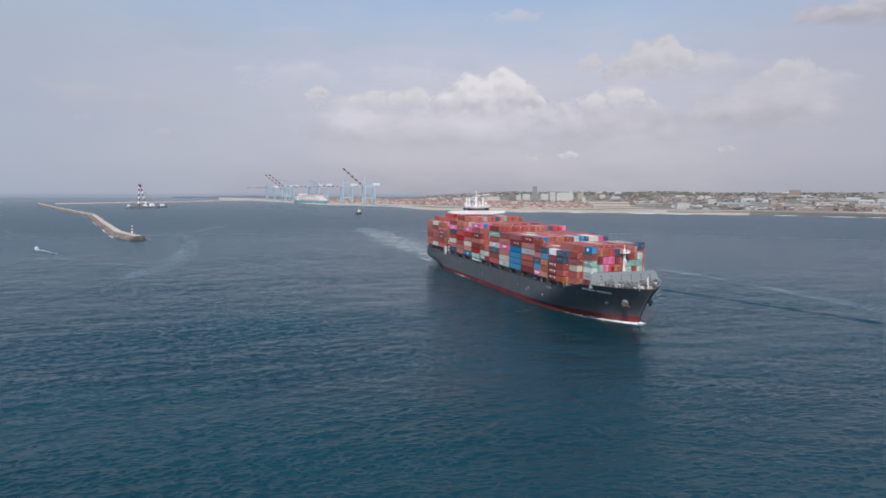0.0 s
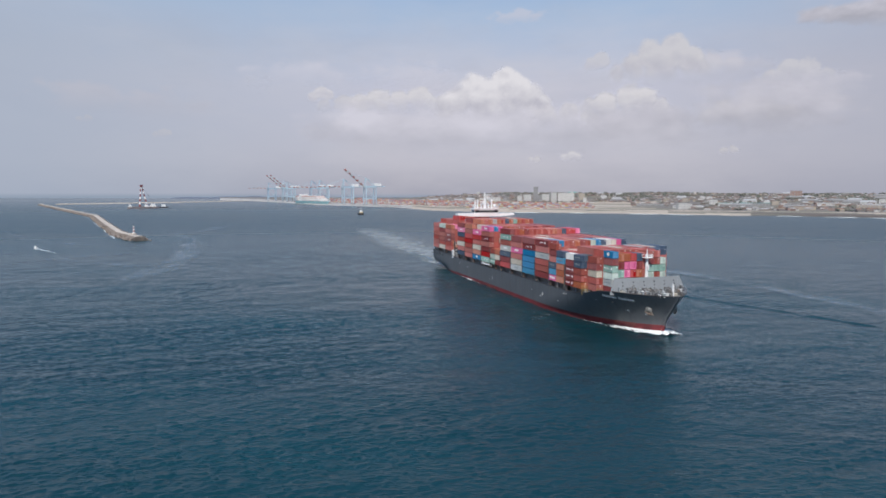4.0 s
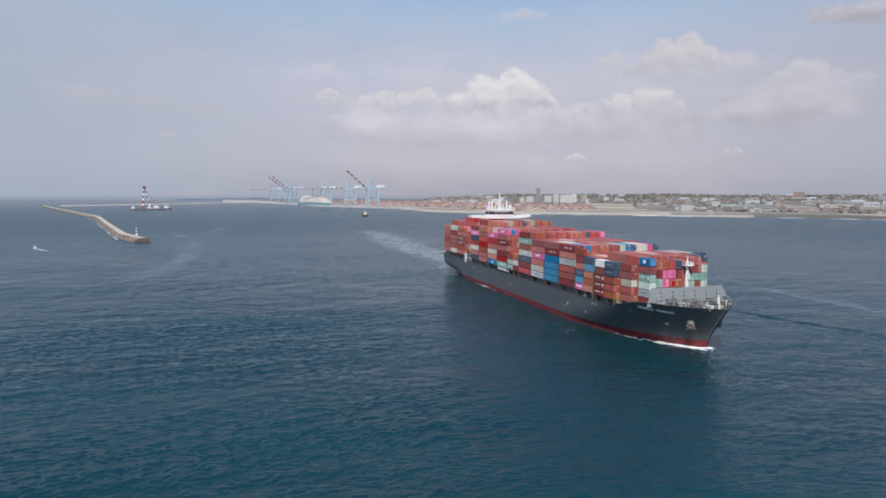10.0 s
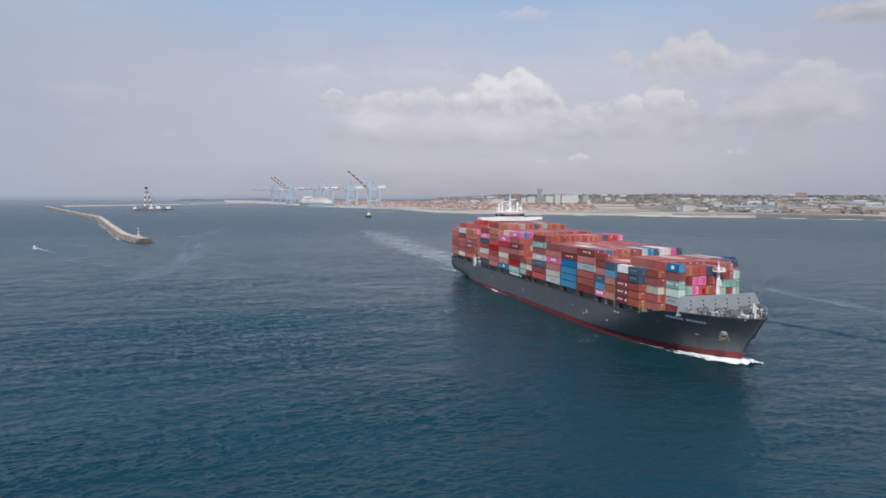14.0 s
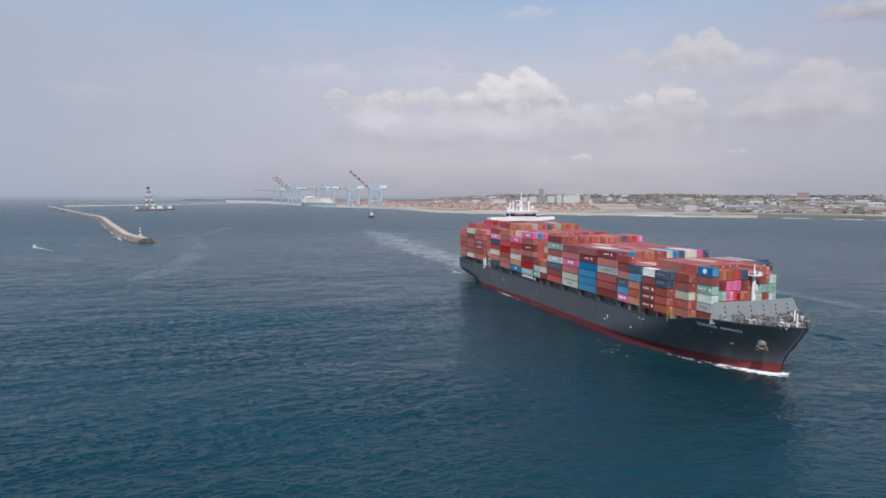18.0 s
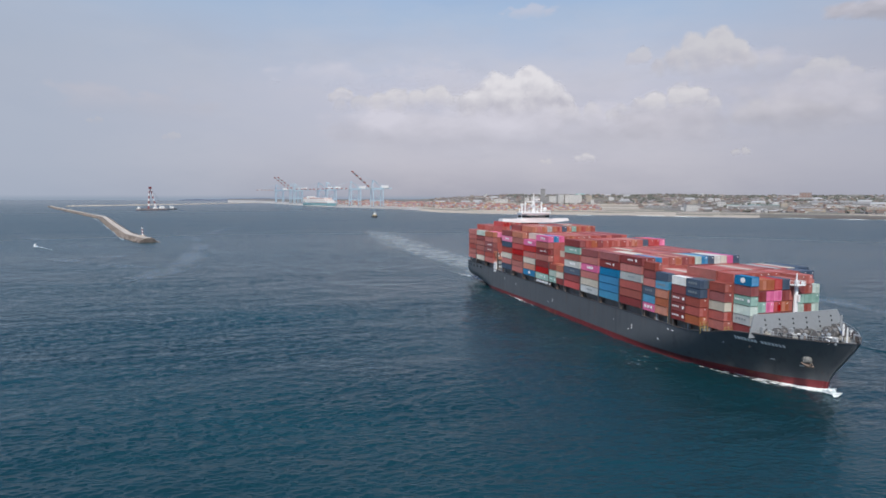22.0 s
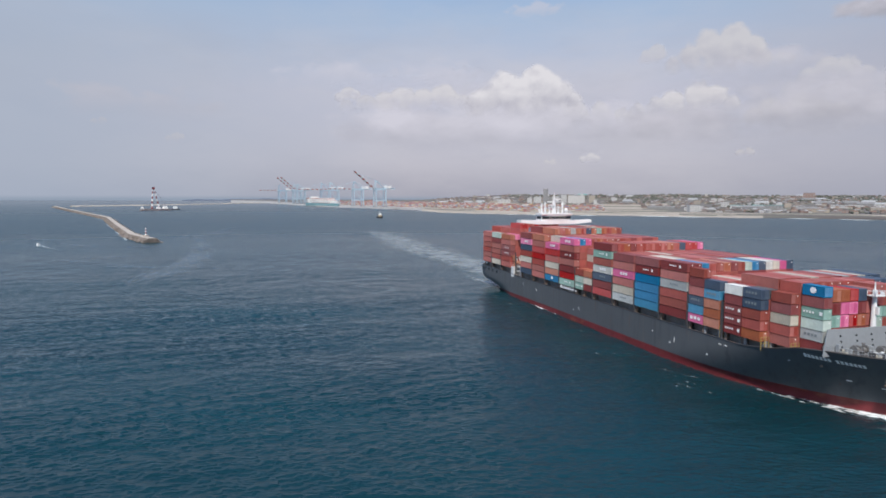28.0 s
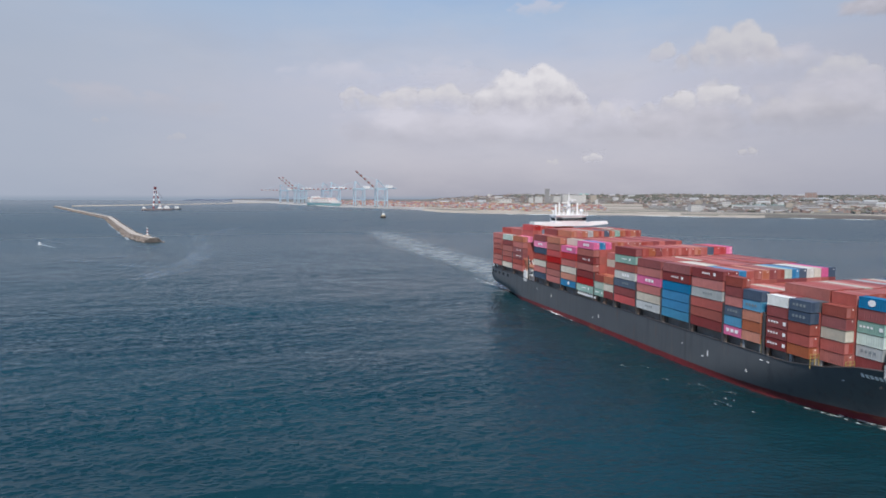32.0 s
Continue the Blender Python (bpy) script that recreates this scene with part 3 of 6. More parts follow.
def rock_ridge(name, pts, base, crest, height, label, step=9, stones=True, seed=1, rock=None):
    """A rubble ridge along pts with sloping rocky sides and a paved crest."""
    root = tagged(new(name), label, "breakwater")
    rnd = random.Random(seed)
    line = []
    for a, b in zip(pts, pts[1:]):
        a, b = Vector(a), Vector(b)
        k = max(1, int((b - a).length / step))
        line += [a + (b - a) * i / k for i in range(k)]
    line.append(Vector(pts[-1]))
    bm, top = bmesh.new(), bmesh.new()
    prof = ((-1, -2.5), (-0.97, 0.2), (-0.78, 0.42), (-0.55, 0.8), (-crest / base, 1.0), (crest / base, 1.0), (0.55, 0.8), (0.78, 0.42), (0.97, 0.2), (1, -2.5))
    rows, tops = [], []
    n = len(line)
    for i, p in enumerate(line):
        d = (line[min(i + 1, n - 1)] - line[max(i - 1, 0)]).normalized()
        side = Vector((d.y, -d.x, 0))
        w = base / 2 * (1 + 0.10 * noise.noise((i * 0.3, seed, 0)))
        rows.append([bm.verts.new(p + side * (u * w + rnd.uniform(-.9, .9)) + Vector((0, 0, (z * height if z > 0 else z) + rnd.uniform(-.5, .5) * (0 < z < 1)))) for u, z in prof])
        tops.append([top.verts.new(p + side * (u * crest / 2) + Vector((0, 0, height + z))) for u, z in ((-1, -0.6), (-1, 0.35), (1, 0.35), (1, -0.6))])
    for g, m2, k in ((rows, bm, len(prof)), (tops, top, 4)):
        for i in range(n - 1):
            for j in range(k - 1):
                m2.faces.new((g[i][j], g[i + 1][j], g[i + 1][j + 1], g[i][j + 1]))
        m2.faces.new(g[0][::-1])
        m2.faces.new(g[-1])
    part("rock_slope", bm, rock or M_ROCK, root, "sandy brown rubble slope")
    part("crest_road", top, M_CREST, root, "pale concrete crest")
    if stones:
        st = bmesh.new()
        for i, p in enumerate(line):
            d = (line[min(i + 1, n - 1)] - line[max(i - 1, 0)]).normalized()
            side = Vector((d.y, -d.x, 0))
            for k in range(6):
                u = rnd.choice((-1, 1)) * rnd.uniform(0.5, 1.02)
                q = p + side * u * base / 2 + d * rnd.uniform(-5, 5)
                q.z = height * max(0.05, (1.05 - abs(u)) * 1.5)
                s = rnd.uniform(0.8, 2.0)
                blob(st, q, (s, s * rnd.uniform(.6, 1), s * rnd.uniform(.5, .9)), rnd.random(), 1, 0.3)
        tagged(part("rock_armour", st, M_ROCK, root, "loose armour stones"), kind="stuff")
    return root


rock_ridge("breakwater", [(-1500, 2285, 0), (-1100, 1750, 0), (-732, 1265, 0), (-681, 1198, 0), (-511, 922, 0), (-364, 687, 0), (-317, 627, 0), (-305, 613, 0)], 17, 6.5, 4.3,
           "rubble breakwater with a pale concrete crest and rocky flanks", seed=3)
rock_ridge("harbour_mole", [(-1503, 2395, 0), (-1273, 2866, 0), (-1210, 3200, 0), (-1117, 3817, 0), (-1110, 4300, 0)], 26, 10, 3.6,
           "long low harbour mole far behind the breakwater", step=30, stones=False, seed=8, rock=M_CREST)

M_RED = mat("red_beacon_paint", (0.22, 0.055, 0.06), 0.5, grain=2)


def ring_tower(bm, x, y, z0, z1, r0, r1, seg=12):
    tube(bm, (x, y, z0), (x, y, z1), r0, r1, seg)


def build_beacon():
    root = thing("beacon", "small red and white striped beacon on the breakwater head", "beacon")
    root.location = (-323, 638, 5.0)
    bm = bmesh.new()
    prism(bm, [(3.2 * math.cos(a * math.tau / 10), 3.2 * math.sin(a * math.tau / 10)) for a in range(10)], -0.6, 1.0)
    part("plinth", bm, M_CREST, root)
    for i in range(5):
        bm = bmesh.new()
        tube(bm, (0, 0, 1 + i * 1.5), (0, 0, 2.5 + i * 1.5), 0.95 - i * 0.06, 0.9 - i * 0.06, 12)
        part("tower_band", bm, M_RED if i % 2 else M_WHITE, root)
    bm = bmesh.new()
    tube(bm, (0, 0, 8.5), (0, 0, 8.75), 1.05, 1.05, 12)
    part("gallery", bm, M_WHITE, root)
    bm = bmesh.new()
    tube(bm, (0, 0, 8.75), (0, 0, 9.8), 0.45, 0.35, 8)
    part("lantern", bm, M_GLASS, root)


build_beacon()


# ---- crane barge ----
def build_barge():
    root = thing("crane_barge", "floating crane barge with a red and white lattice frame", "barge")
    root.matrix_basis = pose(-908, 1862, 0, 0, 0, 40)
    bm = bmesh.new()
    prism(bm, [(-44, -14), (38, -14), (44, -6), (44, 6), (38, 14), (-44, 14)], -1, 4.5)
    part("hull", bm, mat("faded_barge_paint", (0.22, 0.185, 0.185), 0.7, grain=0.4, vary=0.25, stain=0.6, stain_color=(0.14, 0.085, 0.07), big=0.1), root)
    bm = bmesh.new()
    quad_box(bm, -42, 36, -13, 13, 4.5, 5.0)
    part("deck", bm, M_RUSTY, root)
    for x0, x1, h in ((-42, -36, 8.5), (2, 12, 8), (20, 32, 10)):
        bm = bmesh.new()
        quad_box(bm, x0, x1, -9, 9, 5, h)
        quad_box(bm, x0 + 1.5, x1 - 2, -6, 6, h, h + 3.0)
        part("deckhouse", bm, M_WHITE, root, "white deckhouse")
    for x in (-12, 10):
        for i in range(8):
            a, b = Vector((x, 0, 5)), Vector((-6 + x * 0.12, 0, 66))
            p, q = a + (b - a) * i / 8, a + (b - a) * (i + 1) / 8
            for yy in (-5, 5):
                bm = bmesh.new()
                w = 2.5 * (1 - i / 20)
                k = 1 - i / 10
                beam(bm, p + Vector((0, yy * k, 0)), q + Vector((0, yy * (k - .1), 0)), w, w)
                part("leg_section", bm, M_WHITE if i % 2 else M_RED, root)
    bm = bmesh.new()
    quad_box(bm, -9, -2, -3, 3, 64, 71)
    part("head", bm, M_RED, root, "red crane head")
    bm = bmesh.new()
    for y in (-5, 5):
        tube(bm, (-5, y * .3, 66), (32, y, 8), 0.16, 0.16, 5)
    part("stay", bm, M_DARK, root)
    boat = thing("workboat", "small dark workboat beside the crane barge", "boat")
    boat.matrix_basis = pose(-886, 1945, 0, 0, 0, 30)
    bm = bmesh.new()
    prism(bm, [(-13, -4), (8, -4), (14, 0), (8, 4), (-13, 4)], -0.5, 3.5)
    part("hull", bm, M_DARK, boat)
    boxed("wheelhouse", (-7, 5, -3.4, 3.4, 3.5, 11), M_WHITE, boat)


build_barge()

# ---- container terminal ----
QUAY_A, QUAY_B = Vector((-1085, 3550, 0)), Vector((-150, 2055, 0))
QUAY_D = (QUAY_B - QUAY_A).normalized()
QUAY_N = Vector((QUAY_D.y, -QUAY_D.x, 0))     # towards the water
QUAY_TURN = math.degrees(math.atan2(QUAY_D.y, QUAY_D.x))
M_CRANE = mat("pale_blue_crane_paint", (0.42, 0.55, 0.63), 0.5, grain=0.3, vary=0.08, stain=0.2, big=0.05)
M_CRANE2 = mat("blue_crane_paint", (0.36, 0.49, 0.59), 0.5, grain=0.3, vary=0.08, stain=0.2, big=0.05)
M_BOOM = mat("dull_white_boom_band", (0.50, 0.52, 0.53), 0.6, grain=1)
M_REDBAND = mat("red_boom_band", (0.33, 0.13, 0.11), 0.6, grain=1)


def build_quay():
    bm = bmesh.new()
    a, b = QUAY_A, QUAY_B + QUAY_D * 20
    for p, q, w0, w1 in ((a, b, -8, 60),):
        vs = [bm.verts.new(v) for v in (p + QUAY_N * 8, q + QUAY_N * 8, q - QUAY_N * 60, p - QUAY_N * 60)]
        hi = [bm.verts.new(v.co + Vector((0, 0, 4))) for v in vs]
        for v in vs:
            v.co.z = -2
        for i in range(4):
            bm.faces.new((vs[i], vs[(i + 1) % 4], hi[(i + 1) % 4], hi[i]))
        bm.faces.new(hi)
    tagged(new("quay", mesh_of("quay", bm, M_APRON)), "concrete container quay", "quay", kind="structure")


build_quay()


def crane(at, raised, paint, name_label):
    """A ship-to-shore gantry crane; x along the quay, +y to the water."""
    root = tagged(new("gantry_crane"), name_label, "crane", "quay cranes")
    root.matrix_basis = Matrix.Translation(at) @ Matrix(((QUAY_D.x, QUAY_N.x, 0, 0), (QUAY_D.y, QUAY_N.y, 0, 0), (0, 0, 1, 0), (0, 0, 0, 1)))
    G = 68
    for x in (-12, 12):
        for y in (-22, 18):
            bm = bmesh.new()
            beam(bm, (x, y, 0), (x * 0.8, y, G), 3.2, 3.2)
            part("leg", bm, paint, root)
        bm = bmesh.new()
        beam(bm, (x, -22, 24), (x, 18, 24), 2.4, 3.2)
        beam(bm, (x * .85, -22, G - 4), (x * .85, 18, G - 4), 2.2, 3.0)
        beam(bm, (x, -22, 24), (x * .85, 18, G - 4), 1.3, 1.3)
        part("side_brace", bm, paint, root)
    for y in (-22, 18):
        for z, w in ((22, 14), (G, 10)):
            bm = bmesh.new()
            beam(bm, (-w, y, z), (w, y, z), 2.4, 3.0)
            part("portal_beam", bm, paint, root)
    bm = bmesh.new()
    for x in (-4, 4):
        beam(bm, (x, -62, G), (x, 22, G), 2.0, 4.0)
    part("girder", bm, paint, root)
    bm = bmesh.new()
    for x in (-8, 8):
        beam(bm, (x, 18, G), (x * .3, 14, G + 30), 2.0, 2.0)
        beam(bm, (x * .3, 14, G + 30), (x * .6, -20, G + 2), 1.2, 1.2)
    part("apex_frame", bm, paint, root)
    bm = bmesh.new()
    quad_box(bm, -8, 8, -46, -22, G + 1, G + 11)
    part("machinery_house", bm, M_WHITE, root, "white machinery house")
    ang = radians(39) if raised else 0.0
    for i in range(10):
        bm = bmesh.new()
        for x in (-4, 4):
            p = Vector((x, 22 + math.cos(ang) * 9.8 * i, G + math.sin(ang) * 9.8 * i))
            q = Vector((x, 22 + math.cos(ang) * 9.8 * (i + 1), G + math.sin(ang) * 9.8 * (i + 1)))
            beam(bm, p, q, 2.0, 3.6)
        beam(bm, p, p - Vector((8, 0, 0)), 1.4, 1.4)
        part("boom_section", bm, M_REDBAND if i % 2 else M_BOOM, root)
    tip = Vector((0, 22 + math.cos(ang) * 84, G + math.sin(ang) * 84))
    bm = bmesh.new()
    tube(bm, (0, 14, G + 30), tip, 0.45, 0.45, 5)
    tube(bm, (0, 14, G + 30), (0, -44, G + 6), 0.45, 0.45, 5)
    part("stay", bm, paint, root)
    for x in (-12, 12):
        for y in (-22, 18):
            boxed("bogie", (x - 5, x + 5, y - 1.4, y + 1.4, -0.2, 2.4), M_DARK, root)
    return root


# place along the quay, boom raised, paint
for k, up, paint in ((0.15, 0, M_CRANE2), (0.295, 1, M_CRANE), (0.33, 1, M_CRANE), (0.525, 0, M_CRANE2), (0.585, 0, M_CRANE), (0.735, 0, M_CRANE), (0.852, 1, M_CRANE)):
    p = QUAY_A + (QUAY_B - QUAY_A) * k - QUAY_N * 14
    p.z = 4
    crane(p, up, paint, "pale blue gantry crane with its boom raised" if up else "pale blue gantry crane with its boom lowered over the berth")

BOX_MESH = {}


def box_mesh(length, height, code):
    """Container body with corrugated sides, roof, corner posts and rails."""
    key = (length, height, code)
    if key in BOX_MESH:
        return BOX_MESH[key]
    bm = bmesh.new()
    L2, W, H = length / 2 - 0.10, 1.19, height
    n = int(round(length / 0.56))
    z0, z1 = 0.16, H - 0.10
    for s in (-1, 1):
        lo, hi = [], []
        for i in range(n):
            x = -L2 + 0.14 + (length - 0.28) * i / n
            w = (length - 0.28) / n
            for f, d in ((0, 0.015), (0.36, 0.015), (0.5, 0.065), (0.86, 0.065)):
                lo.append(bm.verts.new((x + f * w, s * (W - d), z0)))
                hi.append(bm.verts.new((x + f * w, s * (W - d), z1)))
        lo.append(bm.verts.new((L2 - 0.14, s * (W - 0.015), z0)))
        hi.append(bm.verts.new((L2 - 0.14, s * (W - 0.015), z1)))
        for i in range(len(lo) - 1):
            bm.faces.new((lo[i], lo[i + 1], hi[i + 1], hi[i]))
    quad_box(bm, -L2 + 0.05, L2 - 0.05, -W + 0.07, W - 0.07, 0.12, H - 0.03)
    for x in (-L2, L2 - 0.16):
        for y in (-W, W - 0.16):
            quad_box(bm, x, x + 0.16, y, y + 0.16, 0, H)
    for y in (-W, W - 0.09):
        quad_box(bm, -L2 + 0.16, L2 - 0.16, y, y + 0.09, 0.0, 0.16)
        quad_box(bm, -L2 + 0.16, L2 - 0.16, y, y + 0.09, H - 0.11, H - 0.01)
    for x in (-L2, L2 - 0.12):
        quad_box(bm, x, x + 0.12, -W + 0.16, W - 0.16, H - 0.16, H - 0.005)
        quad_box(bm, x, x + 0.12, -W + 0.16, W - 0.16, 0.0, 0.2)
    BOX_MESH[key] = mesh_of("shipping_container", bm, box_mat(code))
    return BOX_MESH[key]


# moored container ship in the terminal
def build_moored_ship():
    root = thing("moored_container_ship", "pale blue container ship moored at the quay, loaded with pale boxes", "ship")
    p = Vector((-561, 2629, 0))
    root.matrix_basis = Matrix.Translation(p) @ pose(0, 0, 0, 0, 0, QUAY_TURN)
    root.scale.x = 1.22
    paint = mat("pale_blue_hull_paint", (0.24, 0.46, 0.50), 0.5, grain=0.3, stain=0.3, big=0.03)
    bm = bmesh.new()
    rows = []
    for x, w in ((-150, 15), (-135, 20), (80, 20), (115, 17), (138, 9), (152, 0.5)):
        rows.append([bm.verts.new((x - (0 if x < 0 else (1 - z / 16) * 10), s * w * k, z)) for s in (-1, 1) for z, k in ((-2, 0.8), (6, 0.97), (13, 1.0))])
    for a, b in zip(rows, rows[1:]):
        for i, j in ((0, 1), (1, 2), (3, 4), (4, 5)):
            bm.faces.new((a[i], b[i], b[j], a[j]))
        bm.faces.new((a[2], b[2], b[5], a[5]))
    bm.faces.new((rows[0][0], rows[0][1], rows[0][2], rows[0][5], rows[0][4], rows[0][3]))
    part("hull", bm, paint, root)
    boxed("superstructure", (-98, -84, -17, 17, 13, 41), M_WHITE, root)
    rnd = random.Random(12)
    for i in range(17):
        x = -132 + i * 14.6
        if -104 < x < -78:
            continue
        h = rnd.choice((7, 8, 8, 8)) if x < 76 else 5 if x < 100 else 3
        for j in range(3):
            bm = bmesh.new()
            for r in range(5):
                for k in range(h - (rnd.random() < 0.25)):
                    y = -17.5 + (j * 5 + r) * 2.5
                    quad_box(bm, x - 6.1, x + 6.1, y - 1.22, y + 1.22, 14 + k * 2.75, 14 + k * 2.75 + 2.68)
            ob = part("container_stack", bm, M_PALEMIX, root)
            ob["kind"] = "stuff"


def palette_material(name, cols, rough=0.6):
    """Paint that differs from piece to piece."""
    m = bpy.data.materials.new(name)
    m.use_nodes = True
    nt = m.node_tree
    b = nt.nodes["Principled BSDF"]
    g = nt.nodes.new("ShaderNodeNewGeometry")
    r = nt.nodes.new("ShaderNodeValToRGB")
    r.color_ramp.interpolation = "CONSTANT"
    els = r.color_ramp.elements
    els[0].color = (*cols[0], 1)
    els[0].position = 0
    els[1].position = 1 / len(cols)
    els[1].color = (*cols[1], 1)
    for i, c in enumerate(cols[2:]):
        e = els.new((i + 2) / len(cols))
        e.color = (*c, 1)
    nt.links.new(g.outputs["Random Per Island"], r.inputs[0])
    co = nt.nodes.new("ShaderNodeTexCoord")
    nz = nt.nodes.new("ShaderNodeTexNoise")
    nz.inputs["Scale"].default_value, nz.inputs["Detail"].default_value = 0.5, 5
    nt.links.new(co.outputs["Object"], nz.inputs["Vector"])
    hs = nt.nodes.new("ShaderNodeHueSaturation")
    mr = nt.nodes.new("ShaderNodeMapRange")
    mr.inputs[3].default_value, mr.inputs[4].default_value = 0.7, 1.3
    nt.links.new(nz.outputs["Fac"], mr.inputs[0])
    nt.links.new(mr.outputs[0], hs.inputs["Value"])
    nt.links.new(r.outputs[0], hs.inputs["Color"])
    nt.links.new(hs.outputs[0], b.inputs["Base Color"])
    b.inputs["Roughness"].default_value = rough
    return m


C = {k: v[1] for k, v in BOX_COLORS.items()}
M_PALEMIX = palette_material("pale_mixed_container_paint", [(0.80, 0.76, 0.73), (0.78, 0.77, 0.75), (0.68, 0.54, 0.50), (0.72, 0.72, 0.72), (0.78, 0.70, 0.64), (0.62, 0.40, 0.35), (0.80, 0.79, 0.77), (0.55, 0.33, 0.26)])
# yard reds are mixed paler and pinker to imitate distance haze
M_YARDMIX = palette_material("sun_faded_container_paint", [(0.42, 0.20, 0.18), (0.46, 0.25, 0.23), (0.44, 0.24, 0.19), C["k"], (0.38, 0.18, 0.17), C["y"], (0.50, 0.28, 0.25), (0.25, 0.36, 0.47), C["w"], (0.52, 0.37, 0.15), (0.46, 0.24, 0.21)])
M_RUSTMIX = palette_material("rust_container_paint", [C["r"], C["b"], C["m"], C["r"], C["b"], C["s"], C["b"], C["r"], C["r"], C["m"], C["b"], C["k"], C["r"], C["b"], C["m"], C["s"]])
build_moored_ship()


def build_yard():
    """Rows of stacked boxes behind the quay, block by block."""
    rnd = random.Random(21)
    for i in range(30):
        k = 0.30 + 0.95 * i / 29
        for j in range(4):
            if rnd.random() < 0.15:
                continue
            at = QUAY_A + (QUAY_B - QUAY_A) * k - QUAY_N * (120 + j * 95 + rnd.uniform(-10, 10))
            b, r = math.degrees(math.atan2(at.x, at.y)), math.hypot(at.x, at.y)
            if r - shore(b) < 70:
                continue
            bm = bmesh.new()
            for u in range(3):
                for v in range(6):
                    for w in range(rnd.randint(3, 6)):
                        quad_box(bm, u * 13, u * 13 + 12.2, v * 2.8, v * 2.8 + 2.44, w * 2.65, w * 2.65 + 2.6)
            ob = new("yard_stack", mesh_of("yard_stack", bm, M_YARDMIX))
            ob.matrix_basis = Matrix.Translation((at.x, at.y, land_height(b, r))) @ pose(0, 0, 0, 0, 0, QUAY_TURN)
            tagged(ob, "block of rust, pink and pale boxes stacked in the terminal yard", "container stack", "yard stacks")


build_yard()

# ---- town ----
M_PLASTER = [mat("white_plaster", (0.50, 0.49, 0.475), 0.85, grain=0.5, vary=0.08, stain=0.3, big=0.08), mat("cream_plaster", (0.37, 0.32, 0.26), 0.85, grain=0.5, vary=0.1, stain=0.3, big=0.08),
             mat("rose_plaster", (0.29, 0.20, 0.17), 0.85, grain=0.5, vary=0.1, stain=0.3, big=0.08), mat("grey_plaster", (0.24, 0.235, 0.235), 0.85, grain=0.5, vary=0.1, stain=0.3, big=0.08)]
M_ROOFS = [mat("brown_tile_roof", (0.20, 0.12, 0.085), 0.85, grain=0.8, vary=0.2), mat("pale_metal_roof", (0.40, 0.405, 0.41), 0.5, grain=0.6, vary=0.08, stain=0.4, stain_color=(0.3, 0.22, 0.16)),
           mat("grey_roof", (0.24, 0.235, 0.23), 0.8, grain=0.8), mat("teal_metal_roof", (0.16, 0.34, 0.33), 0.5, grain=0.5, vary=0.1)]


M_PANE = mat("dusty_window_pane", (0.32, 0.33, 0.34), 0.25, grain=0.5, vary=0.2, bump=0)


def house(name, w, d, h, wall, roof, pitched, label, cat, wins=(2, 1)):
    root = tagged(new(name), label, cat, "town buildings")
    bm = bmesh.new()
    quad_box(bm, -w / 2, w / 2, -d / 2, d / 2, -3, h)
    front = part("wall", bm, wall, root)
    bm = bmesh.new()
    if pitched:
        rise = d * 0.22
        v = [bm.verts.new(p) for p in ((-w / 2 - .6, -d / 2 - .6, h), (w / 2 + .6, -d / 2 - .6, h), (w / 2 + .6, d / 2 + .6, h), (-w / 2 - .6, d / 2 + .6, h), (-w / 2 + d * .15, 0, h + rise), (w / 2 - d * .15, 0, h + rise))]
        for f in ((0, 1, 5, 4), (2, 3, 4, 5), (1, 2, 5), (3, 0, 4), (3, 2, 1, 0)):
            bm.faces.new([v[i] for i in f])
    else:
        quad_box(bm, -w / 2 - .3, w / 2 + .3, -d / 2 - .3, d / 2 + .3, h, h + 0.9)
    part("roof", bm, roof, root)
    nx, nz = wins
    me = None
    for i in range(nx):
        for k in range(nz):
            x = -w / 2 + w * (i + 0.5) / nx
            z = h * (k + 0.55) / nz
            if me is None:
                bm = bmesh.new()
                quad_box(bm, -w / nx * .2, w / nx * .2, -0.12, 0.1, -h / nz * .18, h / nz * .18)
                me = mesh_of("window", bm, M_PANE)
            ob = part("window", me, M_GLASS, front)
            ob.location = (x, -d / 2, z)
    return root


def place_house(proto, b, r, turn, scale=1.0):
    p = polar(b, r)
    return copy_thing(proto, Matrix.Translation(p) @ pose(0, 0, 0, 0, 0, -b + turn))


